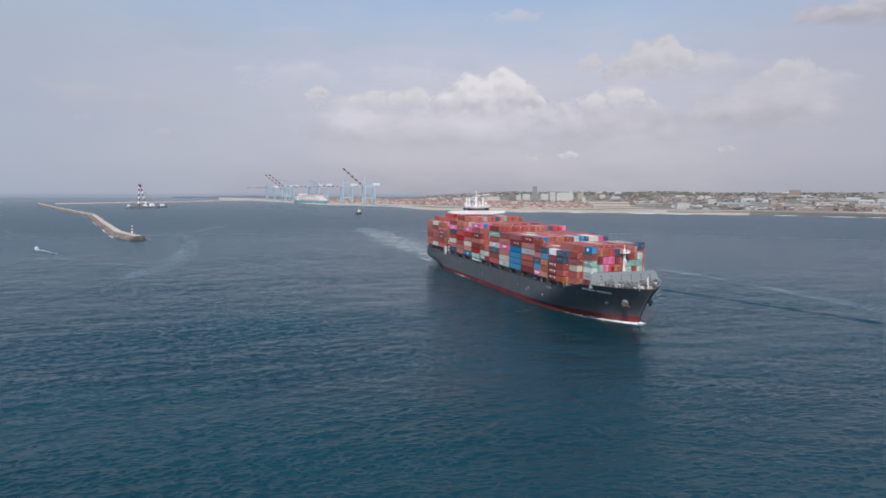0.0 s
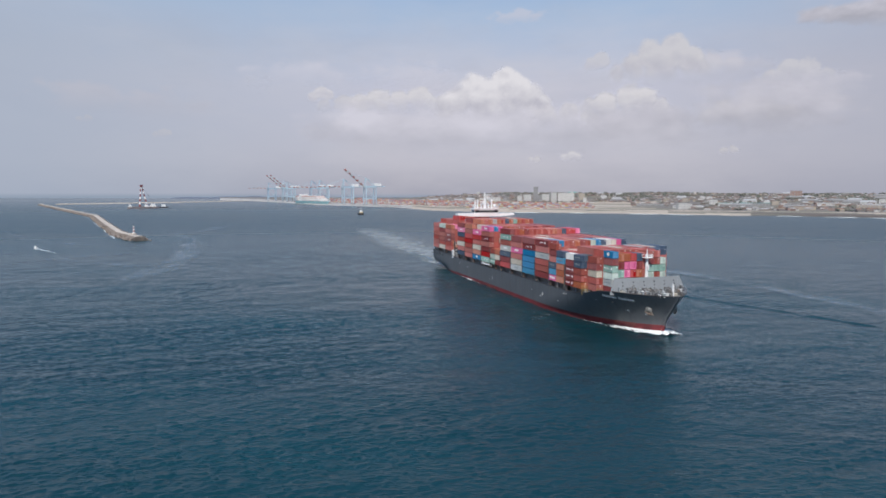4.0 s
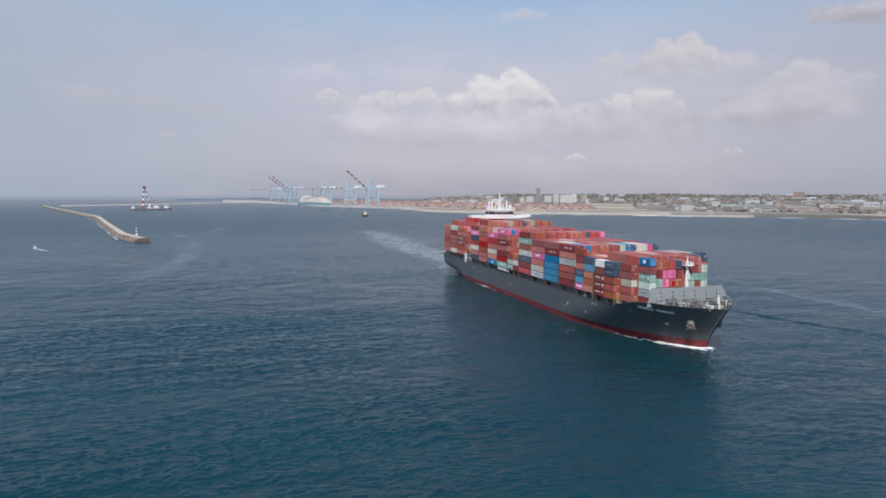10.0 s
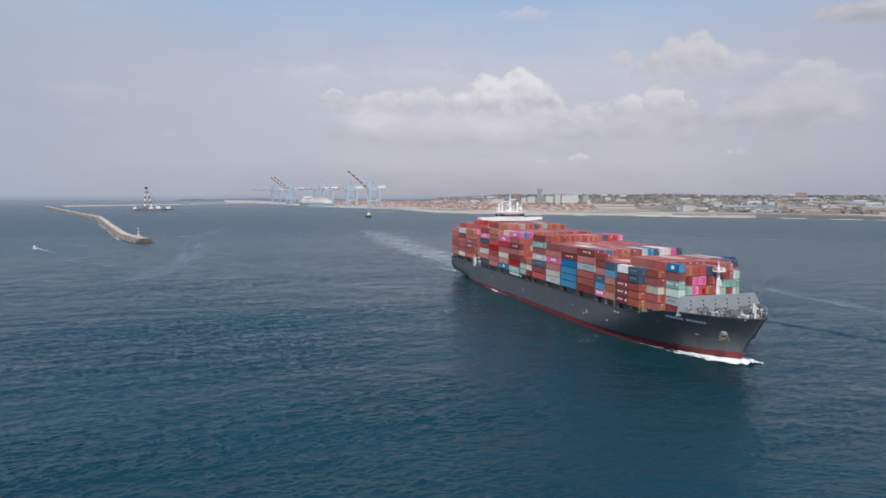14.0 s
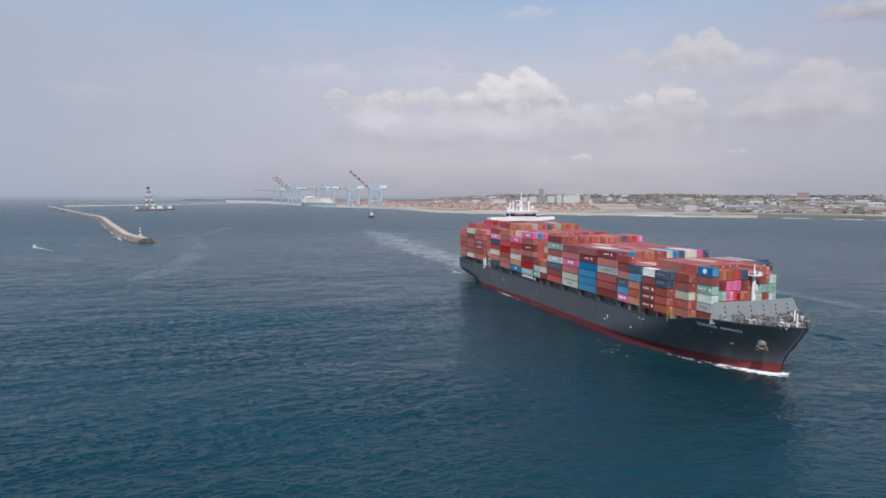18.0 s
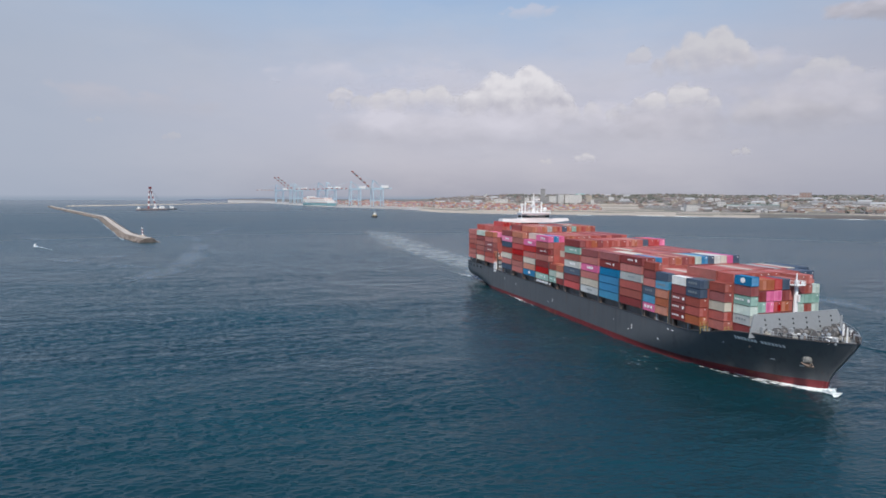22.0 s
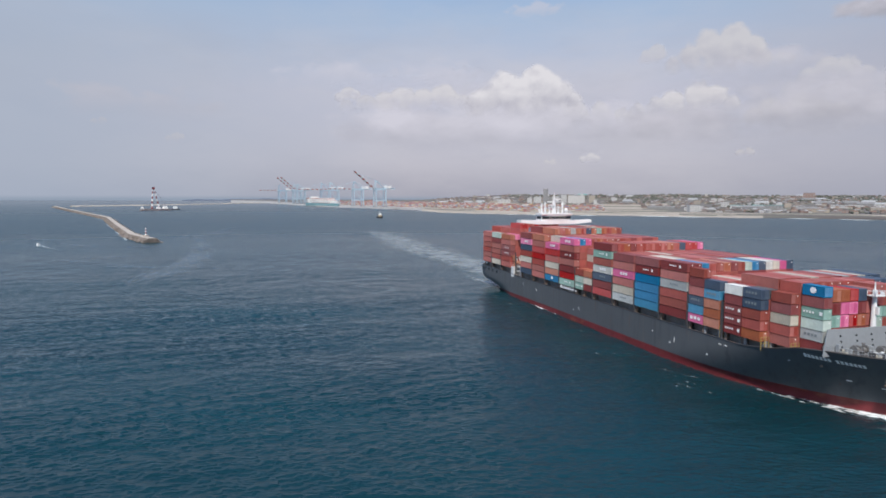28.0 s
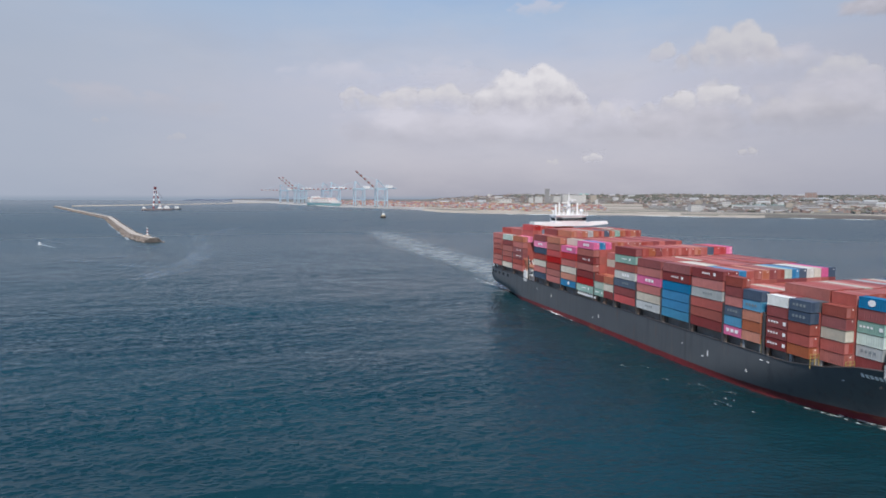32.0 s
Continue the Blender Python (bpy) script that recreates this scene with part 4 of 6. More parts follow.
def build_town():
    rnd = random.Random(33)
    protos = []
    kinds = [("house", 14, 11, 5, 0, 0, True, "small white house with a brown tiled roof", "house", (2, 1)),
             ("house", 17, 12, 6, 1, 0, True, "cream house with a brown tiled roof", "house", (2, 1)),
             ("house", 15, 12, 7, 2, 2, False, "rose plastered flat-roofed house", "house", (2, 2)),
             ("warehouse", 46, 24, 9, 0, 1, True, "white warehouse with a pale metal roof", "warehouse", (3, 1)),
             ("warehouse", 60, 26, 8, 3, 2, True, "grey warehouse with a grey roof", "warehouse", (3, 1)),
             ("apartment_block", 30, 15, 17, 0, 1, False, "white apartment block of several floors", "building", (4, 3)),
             ("apartment_block", 24, 14, 14, 1, 2, False, "cream apartment block of several floors", "building", (3, 3)),
             ("warehouse", 70, 30, 9, 1, 3, True, "cream shed with a teal metal roof", "warehouse", (3, 1))]
    for n, w, d, h, wall, roof, pit, lab, cat, wins in kinds:
        protos.append(house(n, w, d, h, M_PLASTER[wall], M_ROOFS[roof], pit, lab, cat, wins))
    weights = (6, 6, 6, 1.3, 1.6, 0.25, 0.35, 0.15)
    first = set()
    for i in range(375):
        b = rnd.uniform(-2, 41)
        near = 2950 if b < 17 else (2350 if b < 21 else 1880)
        r = near + (4850 - near) * rnd.random() ** 1.2
        k = rnd.choices(range(8), weights)[0]
        turn = rnd.choice((0, 0, 12, -18, 30, 90))
        if k not in first:
            first.add(k)
            protos[k].matrix_basis = Matrix.Translation(polar(b, r)) @ pose(0, 0, 0, 0, 0, -b + turn)
        else:
            place_house(protos[k], b, r, turn)
    # landmarks of the skyline: bearing, distance, width, depth, height
    for b, r, w, d, h, wall, roof, lab, wins in (
            (8.45, 3150, 24, 22, 72, 3, 2, "tall dark grey tower block", (3, 9)), (9.35, 3100, 34, 22, 36, 0, 1, "broad white apartment block", (4, 9)), (10.1, 3120, 26, 20, 44, 0, 1, "white block between taller ones", (4, 7)), (9.75, 3160, 16, 18, 46, 3, 2, "slim grey tower in the town", (3, 9)), (12.6, 3300, 30, 20, 36, 1, 2, "cream block at the town's edge", (5, 6)), (11.2, 3050, 78, 26, 42, 0, 1, "long white block with a flat roof", (9, 8)),
            (7.0, 3000, 22, 22, 30, 0, 1, "white block standing in the town", (6, 7)), (7.7, 3050, 36, 22, 34, 0, 1, "white block beside the tower", (5, 6)), (8.9, 3180, 24, 20, 32, 3, 1, "white block close to the tower", (4, 8)), (4.6, 2750, 60, 30, 26, 0, 1, "white silo building by the port", (4, 2)),
            (3.7, 2700, 34, 24, 20, 1, 1, "cream building by the port", (3, 2)), (5.3, 2500, 60, 26, 14, 1, 1, "low cream store by the beach", (4, 1)), (29.7, 3500, 50, 26, 38, 2, 2, "brown framed building under construction", (4, 4)), (23.6, 2300, 26, 30, 15, 0, 1, "white stand of the arena", (3, 2)),
            (25.2, 2180, 90, 46, 9, 0, 3, "low arena with a teal roof", (5, 1)), (26.8, 2200, 86, 42, 10, 3, 3, "long shed with a teal roof", (9, 1)), (32.3, 2350, 90, 40, 8, 0, 1, "long white hall with flat roof", (12, 1)), (34.6, 2150, 60, 40, 9, 1, 1, "cream hall with a pale roof", (8, 1)),
            (35.8, 2600, 54, 24, 18, 0, 2, "white flats on the hill", (8, 5)), (21.5, 2050, 80, 26, 8, 0, 1, "long low white shed by the beach", (5, 1)), (18.5, 2250, 90, 28, 8, 3, 1, "long low grey shed by the beach", (5, 1)), (29.8, 1950, 90, 30, 9, 1, 0, "long low building with a brown roof", (5, 1))):
        ob = house("building", w, d, h, M_PLASTER[wall], M_ROOFS[roof], False, lab, "building", wins)
        ob.matrix_basis = Matrix.Translation(polar(b, r)) @ pose(0, 0, 0, 0, 0, -b)


build_town()


def build_far_houses():
    """The rest of the town, too far off to tell one house from another."""
    rnd = random.Random(61)
    walls, roofs = bmesh.new(), bmesh.new()
    for i in range(3000):
        b = rnd.uniform(-2, 42)
        near = 2950 if b < 17 else (2250 if b < 21 else 1850)
        r = near + (4880 - near) * rnd.random() ** 1.15
        if noise.noise((b * 0.4, r / 260, 8.8)) < -0.12:
            continue
        w, d, h = rnd.uniform(8, 20), rnd.uniform(7, 12), rnd.uniform(3.0, 6.0)
        m = Matrix.Translation(polar(b, r)) @ pose(0, 0, 0, 0, 0, -b + rnd.uniform(-40, 40))
        quad_box(walls, -w / 2, w / 2, -d / 2, d / 2, -2, h, m)
        v = [roofs.verts.new(m @ Vector(p)) for p in ((-w / 2 - .5, -d / 2 - .5, h), (w / 2 + .5, -d / 2 - .5, h), (w / 2 + .5, d / 2 + .5, h), (-w / 2 - .5, d / 2 + .5, h), (-w / 2 + 2, 0, h + 2), (w / 2 - 2, 0, h + 2))]
        for f in ((0, 1, 5, 4), (2, 3, 4, 5), (1, 2, 5), (3, 0, 4)):
            roofs.faces.new([v[k] for k in f])
    root = tagged(new("distant_houses"), "closely built low houses of the distant town", "houses", kind="stuff")
    part("walls", walls, palette_material("mixed_plaster", [(0.30, 0.27, 0.25), (0.24, 0.20, 0.17), (0.22, 0.16, 0.14), (0.52, 0.50, 0.48), (0.20, 0.19, 0.18), (0.17, 0.16, 0.14)], 0.9), root)
    part("roofs", roofs, palette_material("mixed_roofing", [(0.17, 0.12, 0.10), (0.24, 0.23, 0.22), (0.14, 0.125, 0.115), (0.20, 0.145, 0.12), (0.42, 0.41, 0.41), (0.13, 0.125, 0.11)], 0.9), root)


build_far_houses()

# foliage lightened and greyed to carry the haze of distance
M_LEAF = palette_material("haze_greyed_foliage", [(0.12, 0.13, 0.105), (0.135, 0.135, 0.115), (0.11, 0.115, 0.095), (0.15, 0.14, 0.12)], 0.9)


def build_woods():
    """Trees and hedges of the plain, far away."""
    rnd = random.Random(5)
    for belt in range(6):
        bm = bmesh.new()
        for i in range(420):
            b = rnd.uniform(3, 42)
            near = 2900 if b < 17 else (2300 if b < 21 else 1830)
            r = near + (4880 - near) * (belt + rnd.uniform(0, 1)) / 6
            if noise.noise((b * 0.5, belt * 3.3, 0.4)) < (-0.6 if b > 29 and belt in (2, 3) else 0.2 if belt < 4 else -0.2):
                continue
            p = polar(b, r)
            s = rnd.uniform(2.2, 4.6) + belt * 0.35
            for k in range(rnd.randint(1, 3)):
                blob(bm, p + Vector((rnd.uniform(-8, 8), rnd.uniform(-8, 8), s * 0.7)), (s * rnd.uniform(.8, 1.7), s * rnd.uniform(.8, 1.4), s * rnd.uniform(.6, 1.1)), rnd.random(), 1, 0.4)
        tagged(new("woods", mesh_of("woods", bm, M_LEAF)), "green trees and hedges between the houses, greyed for haze", "trees", kind="stuff")


build_woods()
# ---- the container ship ----
# ship space: x forward, y to port, z up from the waterline


SWELL_PERIOD = 10.03


def way_at(t):
    """The ship's place on the still water."""
    return Matrix.Translation((68.297 + 0.9451 * (t - 16), 230.781 - 3.3387 * (t - 16), 0)) @ Matrix.Rotation(-1.26823 - 0.0001 * (t - 16), 4, "Z")


def ship_at(t):
    """The same with her trim and the slow heave and pitch in the swell."""
    w = math.tau * t / SWELL_PERIOD
    heave = 1.1 - 0.300 * math.sin(w) + 0.046 * math.cos(w)
    pitch = 0.0035 - 0.00117 * math.sin(w) - 0.00177 * math.cos(w)
    return way_at(t) @ Matrix.Translation((0, 0, heave)) @ Matrix.Rotation(-pitch, 4, "Y")


SHIP_TIMES = [1.28 * i for i in range(26)]
SHIP_ROWS = [(t, ship_at(t)) for t in SHIP_TIMES]
FOAM_ROWS = [(t, way_at(t)) for t in (0, 16, 32)]
SURGE = []
FOAM = []                                      # water that travels along with the ship
CARGO = []                                     # things that sail with the ship, with their place on it
SHIP = thing("container_ship", "laden dark grey container ship with red waterline and white bridge", "ship")
HB = 18.65


def lerp(table, x):
    for (a, u), (b, v) in zip(table, table[1:]):
        if x <= b:
            return u + (v - u) * max(0.0, (x - a) / (b - a))
    return table[-1][1]


def sheer(x):
    return lerp(((-157, 10.4), (-118, 10.2), (-104, 9.55), (34, 9.65), (42, 10.6), (50, 12.5), (56, 12.9), (64, 12.8), (72.8, 12.9)), x)


def stem(z):
    return lerp(((-5, 64.2), (0, 64.2), (2, 64.6), (4, 65.6), (8, 68.7), (11, 70.9), (14.2, 72.8)), z)


def transom(z):
    return lerp(((-5, -128), (-1, -139), (0.5, -145), (2, -150), (4, -154.5), (6, -156.4), (10.4, -157)), z)


def half_breadth(s, z):
    """x and half breadth at the fraction s of the length (0 stern, 1 stem) at height z."""
    x = transom(z) + (stem(z) - transom(z)) * s
    k = max(0.0, min(1.0, z / 14))
    x0 = -4 + 44 * k ** 0.8
    w = HB
    if x > x0:
        u = (x - x0) / (stem(z) - x0)
        w = HB * max(0.0, 1 - u ** (2.5 - 0.1 * k)) ** (1.05 - 0.15 * k)
    xa = -112
    if x < xa:
        u = (xa - x) / (xa - transom(z))
        low = 1 - min(1.0, max(0.0, (z + 2) / 5.5))
        w *= 1 - (0.03 + 0.45 * low) * u ** 2
    return x, max(0.45, w)


STATIONS = [i / 46 * 0.80 for i in range(47)] + [0.80 + 0.2 * (1 - (1 - i / 40) ** 1.6) for i in range(1, 41)]


def hull_skin(levels):
    """levels: fractions or heights, given as functions of the station's x."""
    bm = bmesh.new()
    sides = []
    for side in (-1, 1):
        grid = []
        for s in STATIONS:
            row = []
            for lev in levels:
                x, w = half_breadth(s, lev(0))
                for _ in range(3):
                    z = lev(x)
                    x, w = half_breadth(s, z)
                row.append(bm.verts.new((x, side * w, z)))
            grid.append(row)
        for a, b in zip(grid, grid[1:]):
            for j in range(len(levels) - 1):
                bm.faces.new((a[j], b[j], b[j + 1], a[j + 1]))
        sides.append(grid)
    p, q = sides
    for j in range(len(levels) - 1):
        bm.faces.new((p[0][j], q[0][j], q[0][j + 1], p[0][j + 1]))
        bm.faces.new((p[-1][j], p[-1][j + 1], q[-1][j + 1], q[-1][j]))
    return bm


def boot_top(x):
    return lerp(((-157, 0.5), (-60, 1.0), (30, 1.0), (56, 1.3), (67, 1.9)), x)


part("lower_hull", hull_skin([lambda x, z=z: z if z < 1 else boot_top(x) for z in (-5, -3, -1.2, 0, 0.6, 2)]), M_BOOT, SHIP, "red lower hull with scuffed paint", smooth=True)
part("hull", hull_skin([lambda x, f=f: boot_top(x) + (sheer(x) - boot_top(x)) * f for f in (0, 0.12, 0.27, 0.42, 0.58, 0.74, 0.88, 1.0)]), M_HULL, SHIP, "dark grey hull with rust streaks", smooth=True)


def strip_deck(name, x0, x1, z, n, inset, material, label):
    bm = bmesh.new()
    rows = []
    for i in range(n + 1):
        x = x0 + (x1 - x0) * i / n
        lev = z(x)
        s = (x - transom(lev)) / (stem(lev) - transom(lev))
        w = half_breadth(max(0, min(1, s)), lev)[1] - inset
        rows.append((bm.verts.new((x, -max(w, .05), lev)), bm.verts.new((x, max(w, .05), lev))))
    for a, b in zip(rows, rows[1:]):
        bm.faces.new((a[0], b[0], b[1], a[1]))
    return part(name, bm, material, SHIP, label)


strip_deck("main_deck", -156.5, 44, lambda x: sheer(x) - 0.9, 40, 0.1, M_RUSTY, "worn grey-brown main deck")
strip_deck("forecastle_deck", 44, 71.2, lambda x: sheer(x) - 1.2, 24, 0.1, M_DECK, "grey forecastle deck with rust stains")


def bulwark_rail():
    """Flat rail on the hull's upper edge."""
    bm = bmesh.new()
    for side in (-1, 1):
        prev = None
        for s in STATIONS:
            x, w = half_breadth(s, sheer(0))
            for _ in range(3):
                z = sheer(x)
                x, w = half_breadth(s, z)
            cur = [bm.verts.new((x, side * (w + d), z + h)) for d, h in ((0.12, -0.05), (0.12, 0.14), (-0.32, 0.14), (-0.32, -0.05))]
            if prev:
                for j in range(4):
                    bm.faces.new((prev[j], cur[j], cur[(j + 1) % 4], prev[(j + 1) % 4]))
            prev = cur
    return part("gunwale", bm, M_DARK, SHIP)


bulwark_rail()


def side_point(x, z, side=-1, out=0.0):
    s = (x - transom(z)) / (stem(z) - transom(z))
    w = half_breadth(s, z)[1]
    return Vector((x, side * (w + out), z))


def side_frame(x, z, side=-1):
    """Pose on the hull's side: x along it, z up, y out."""
    p = side_point(x, z, side)
    ax = (side_point(x + 0.5, z, side) - side_point(x - 0.5, z, side)).normalized()
    up = (side_point(x, z + 0.4, side) - side_point(x, z - 0.4, side)).normalized()
    outw = ax.cross(up).normalized() * (1 if side < 0 else -1)
    m = Matrix.Identity(4)
    for i in range(3):
        m[i][0], m[i][1], m[i][2], m[i][3] = ax[i], -outw[i] if side > 0 else outw[i], up[i], p[i]
    if (ax.cross(up)).dot(Vector((0, side, 0))) < 0:
        for i in range(3):
            m[i][1] = -m[i][1]
    return m


def name_bars():
    # the name on the bow stands as plain white bars, one per letter
    x = 50.6
    for word in (7, 7):
        for i in range(word):
            bm = bmesh.new()
            m = side_frame(x, 10.95 - (x - 50.6) * 0.07)
            quad_box(bm, -0.27, 0.27, -0.05, 0.05, -0.5, 0.5, m)
            part("name_bar", bm, M_LETTER, SHIP, "white bar of the painted bow lettering")
            x += 0.785 * m[0][0]
        x += 0.75 * m[0][0]


name_bars()


def hull_marks():
    for x, z, w, h in ((56.0, 6.0, 1.1, 0.35), (61.0, 5.2, 1.2, 0.35), (22, 4.2, 0.5, 0.5), (27, 8.2, 0.9, 0.25), (29, 8.2, 0.9, 0.25), (8.5, 5.2, 0.25, 1.5), (6.5, 4.0, 0.7, 0.3), (-48, 4.6, 0.25, 1.2), (-52, 3.4, 0.5, 0.3), (-2, 5.6, 0.3, 0.3), (-86, 6.0, 0.2, 1.2), (-100, 7.0, 0.2, 1.2)):
        bm = bmesh.new()
        quad_box(bm, -w / 2, w / 2, -0.05, 0.05, -h / 2, h / 2, side_frame(x, z))
        part("draught_mark", bm, M_LETTER, SHIP, "small white mark on the hull side")
    # mooring openings near the stern
    for x in (-155, -151, -146, -140, -134):
        bm = bmesh.new()
        quad_box(bm, -1.1, 1.1, -0.3, 0.06, -0.7, 0.7, side_frame(x, 8.6))
        part("mooring_opening", bm, M_GLASS, SHIP, "dark mooring opening")


hull_marks()


def ring(bm, m, rx, rz, r):
    """A lying or standing oval hoop."""
    rows = []
    for i in range(18):
        a = i * math.tau / 18
        rows.append([bm.verts.new(m @ Vector((math.cos(a) * (rx + r * math.cos(b)), 0.2 + r * math.sin(b), math.sin(a) * (rz + r * math.cos(b))))) for b in [k * math.tau / 6 for k in range(6)]])
    for i in range(18):
        for k in range(6):
            bm.faces.new((rows[i][k], rows[(i + 1) % 18][k], rows[(i + 1) % 18][(k + 1) % 6], rows[i][(k + 1) % 6]))


def anchors():
    worn = mat("worn_pale_steel", (0.20, 0.20, 0.19), 0.6, grain=2, vary=0.3, stain=0.7, stain_color=(0.16, 0.10, 0.07), big=0.7)
    for side in (-1, 1):
        m = side_frame(62.7, 7.2, side)
        bm = bmesh.new()
        # stout pipe mouth standing out of the plating, with a rounded lip
        tube(bm, m @ Vector((0, -1.2, 0.5)), m @ Vector((0, 0.9, -0.25)), 1.4, 1.0, 16)
        ring(bm, m @ Matrix.Translation((0, 0.72, -0.25)), 0.95, 0.78, 0.22)
        part("anchor_bolster", bm, worn, SHIP, "worn pale anchor bolster", smooth=True)
        bm = bmesh.new()
        tube(bm, m @ Vector((0, 0.4, 0.1)), m @ Vector((0, 1.35, -1.0)), 0.34, 0.30, 8)
        for k in (-1, 1):
            tube(bm, m @ Vector((0, 1.3, -1.0)), m @ Vector((k * 1.25, 1.2, 0.1)), 0.36, 0.14, 8)
        quad_box(bm, -0.95, 0.95, 0.8, 1.45, -1.45, -0.9, m)
        part("anchor", bm, M_RUSTY, SHIP, "rust-streaked stockless anchor")


anchors()


def shift(before, dx, dz):
    """Moves the ship's parts made since."""
    for o in SHIP.children:
        if o not in before:
            o.location.x += dx
            o.location.z += dz


def forecastle():
    before = set(SHIP.children)
    # swept wave wall across the foredeck, with rows of drain holes
    bm = bmesh.new()
    z0, z1 = 14.4, 20.1
    lo = [(55.4, -16.0), (55.9, -6), (55.9, 0), (55.9, 6), (55.4, 16.0)]
    hi = [(54.2, -13.6), (54.7, -5), (54.7, 0), (54.7, 5), (54.2, 13.6)]
    for dx in (0.0, -0.25):
        a = [bm.verts.new((x + dx, y, z0)) for x, y in lo]
        b = [bm.verts.new((x + dx, y, z1)) for x, y in hi]
        for i in range(4):
            bm.faces.new((a[i], a[i + 1], b[i + 1], b[i]))
    vs = list(bm.verts)
    for i in range(4):
        bm.faces.new((vs[5 + i], vs[6 + i], vs[16 + i], vs[15 + i]))
    for i in (0, 4):
        bm.faces.new((vs[i], vs[5 + i], vs[15 + i], vs[10 + i]))
    part("wave_wall", bm, mat("mid_grey_steel_paint", (0.235, 0.25, 0.26), 0.5, grain=1.2, vary=0.04, stain=0.15, stain_color=(0.16, 0.155, 0.15), big=0.2), SHIP, "pale grey wave wall on the foredeck")
    me = None
    for z in (16.2, 17.4, 18.6):
        for i in range(6):
            y = -10.6 + i * 4.3
            k = (z - z0) / (z1 - z0)
            xl = lerp([(p[1], p[0]) for p in lo], y) * (1 - k) + lerp([(p[1], p[0]) for p in hi], y) * k
            if me is None:
                bm = bmesh.new()
                tube(bm, (-0.12, 0, 0), (0.06, 0, 0), 0.24, 0.24, 10)
                me = mesh_of("drain_hole", bm, M_GLASS)
            ob = part("drain_hole", me, M_GLASS, SHIP)
            ob.location = (xl + 0.02, y, z)
    # foremast with platform and lamp brackets
    bm = bmesh.new()
    tube(bm, (53.7, 0, 14.8), (53.7, 0, 28.4), 0.7, 0.45, 12)
    tube(bm, (53.7, 0, 28.4), (53.7, 0, 30.2), 0.2, 0.12, 8)
    quad_box(bm, 53.2, 54.9, -0.25, 0.25, 22.8, 24.6)
    part("foremast", bm, M_WHITE, SHIP, "white foremast")
    bm = bmesh.new()
    quad_box(bm, 53.05, 55.1, -1.5, 1.5, 27.0, 27.2)
    for y in (-1.5, 1.5):
        for x in (53.1, 55.1):
            tube(bm, (x, y, 27.2), (x, y, 28.2), 0.07, 0.07, 6)
        tube(bm, (53.1, y, 28.2), (55.1, y, 28.2), 0.06, 0.06, 6)
    tube(bm, (55.1, -1.5, 28.2), (55.1, 1.5, 28.2), 0.06, 0.06, 6)
    part("mast_platform", bm, M_WHITE, SHIP)
    for y in (-1.0, 1.0):
        bm = bmesh.new()
        quad_box(bm, 54.4, 55.0, y - 0.3, y + 0.3, 27.2, 28.0)
        part("mast_light", bm, M_WHITE, SHIP)
    # windlasses, winches, bollards, fairleads
    M_WINCH = mat("greasy_grey_steel", (0.17, 0.165, 0.16), 0.6, grain=3, vary=0.3, stain=0.6, stain_color=(0.10, 0.075, 0.055), big=0.8)
    rnd = random.Random(9)
    for x, y in ((60.5, -4.6), (60.5, 4.6), (58.5, -9.5), (58.5, 9.5), (64.0, -3.0), (64, 3.0)):
        bm = bmesh.new()
        tube(bm, (x, y - 1.5, 16.4), (x, y + 1.5, 16.2), 0.62, 0.62, 12)
        for k in (-1.6, -0.4, 1.5):
            tube(bm, (x, y + k, 16.4), (x, y + k + 0.15, 16.4), 0.95, 0.95, 12)
        quad_box(bm, x - 1.5, x + 1.5, y - 1.8, y + 1.8, 15.0, 15.6)
        quad_box(bm, x - 1.9, x - 0.8, y + 0.4, y + 1.4, 15.5, 16.9)
        part("windlass", bm, M_WINCH, SHIP, "greasy anchor windlass")
    for i in range(16):
        side = -1 if i % 2 else 1
        x = 56 + (i // 2) * 1.8
        y = side_point(x, 12.5, side).y * 0.86
        bm = bmesh.new()
        for d in (-0.45, 0.45):
            tube(bm, (x + d, y, 15.0), (x + d, y, 16.5), 0.30, 0.34, 8)
        part("bollard", bm, M_DARK if i % 3 else M_GREY, SHIP)
    for i in range(14):
        x = 56.2 + rnd.uniform(0, 11.5)
        y = rnd.uniform(-1, 1) * lerp(((55, 13), (63, 8), (70, 2)), x)
        bm = bmesh.new()
        h = rnd.uniform(0.7, 2.0)
        tube(bm, (x, y, 15.0), (x, y, 15 + h), 0.38, 0.5, 8)
        part("ventilator", bm, M_GREY if i % 3 else M_RUSTY, SHIP)
    # pipes, posts and rollers between the winches
    for i in range(34):
        x = 56.5 + rnd.uniform(0, 11)
        y = rnd.uniform(-1, 1) * lerp(((55, 13), (63, 8.5), (70, 2)), x)
        bm = bmesh.new()
        kind = i % 4
        if kind == 0:
            h = rnd.uniform(1.2, 2.8)
            tube(bm, (x, y, 15.0), (x, y, 15 + h), 0.13, 0.13, 6)
            quad_box(bm, x - 0.2, x + 0.2, y - 0.35, y + 0.35, 15 + h, 15.3 + h)
        elif kind == 1:
            a = rnd.uniform(0, math.pi)
            tube(bm, (x - math.cos(a) * 1.4, y - math.sin(a) * 1.4, 15.9), (x + math.cos(a) * 1.4, y + math.sin(a) * 1.4, 15.9), 0.22, 0.22, 8)
            for q in (-1.2, 1.2):
                tube(bm, (x + math.cos(a) * q, y + math.sin(a) * q, 15.0), (x + math.cos(a) * q, y + math.sin(a) * q, 15.9), 0.15, 0.15, 6)
        elif kind == 2:
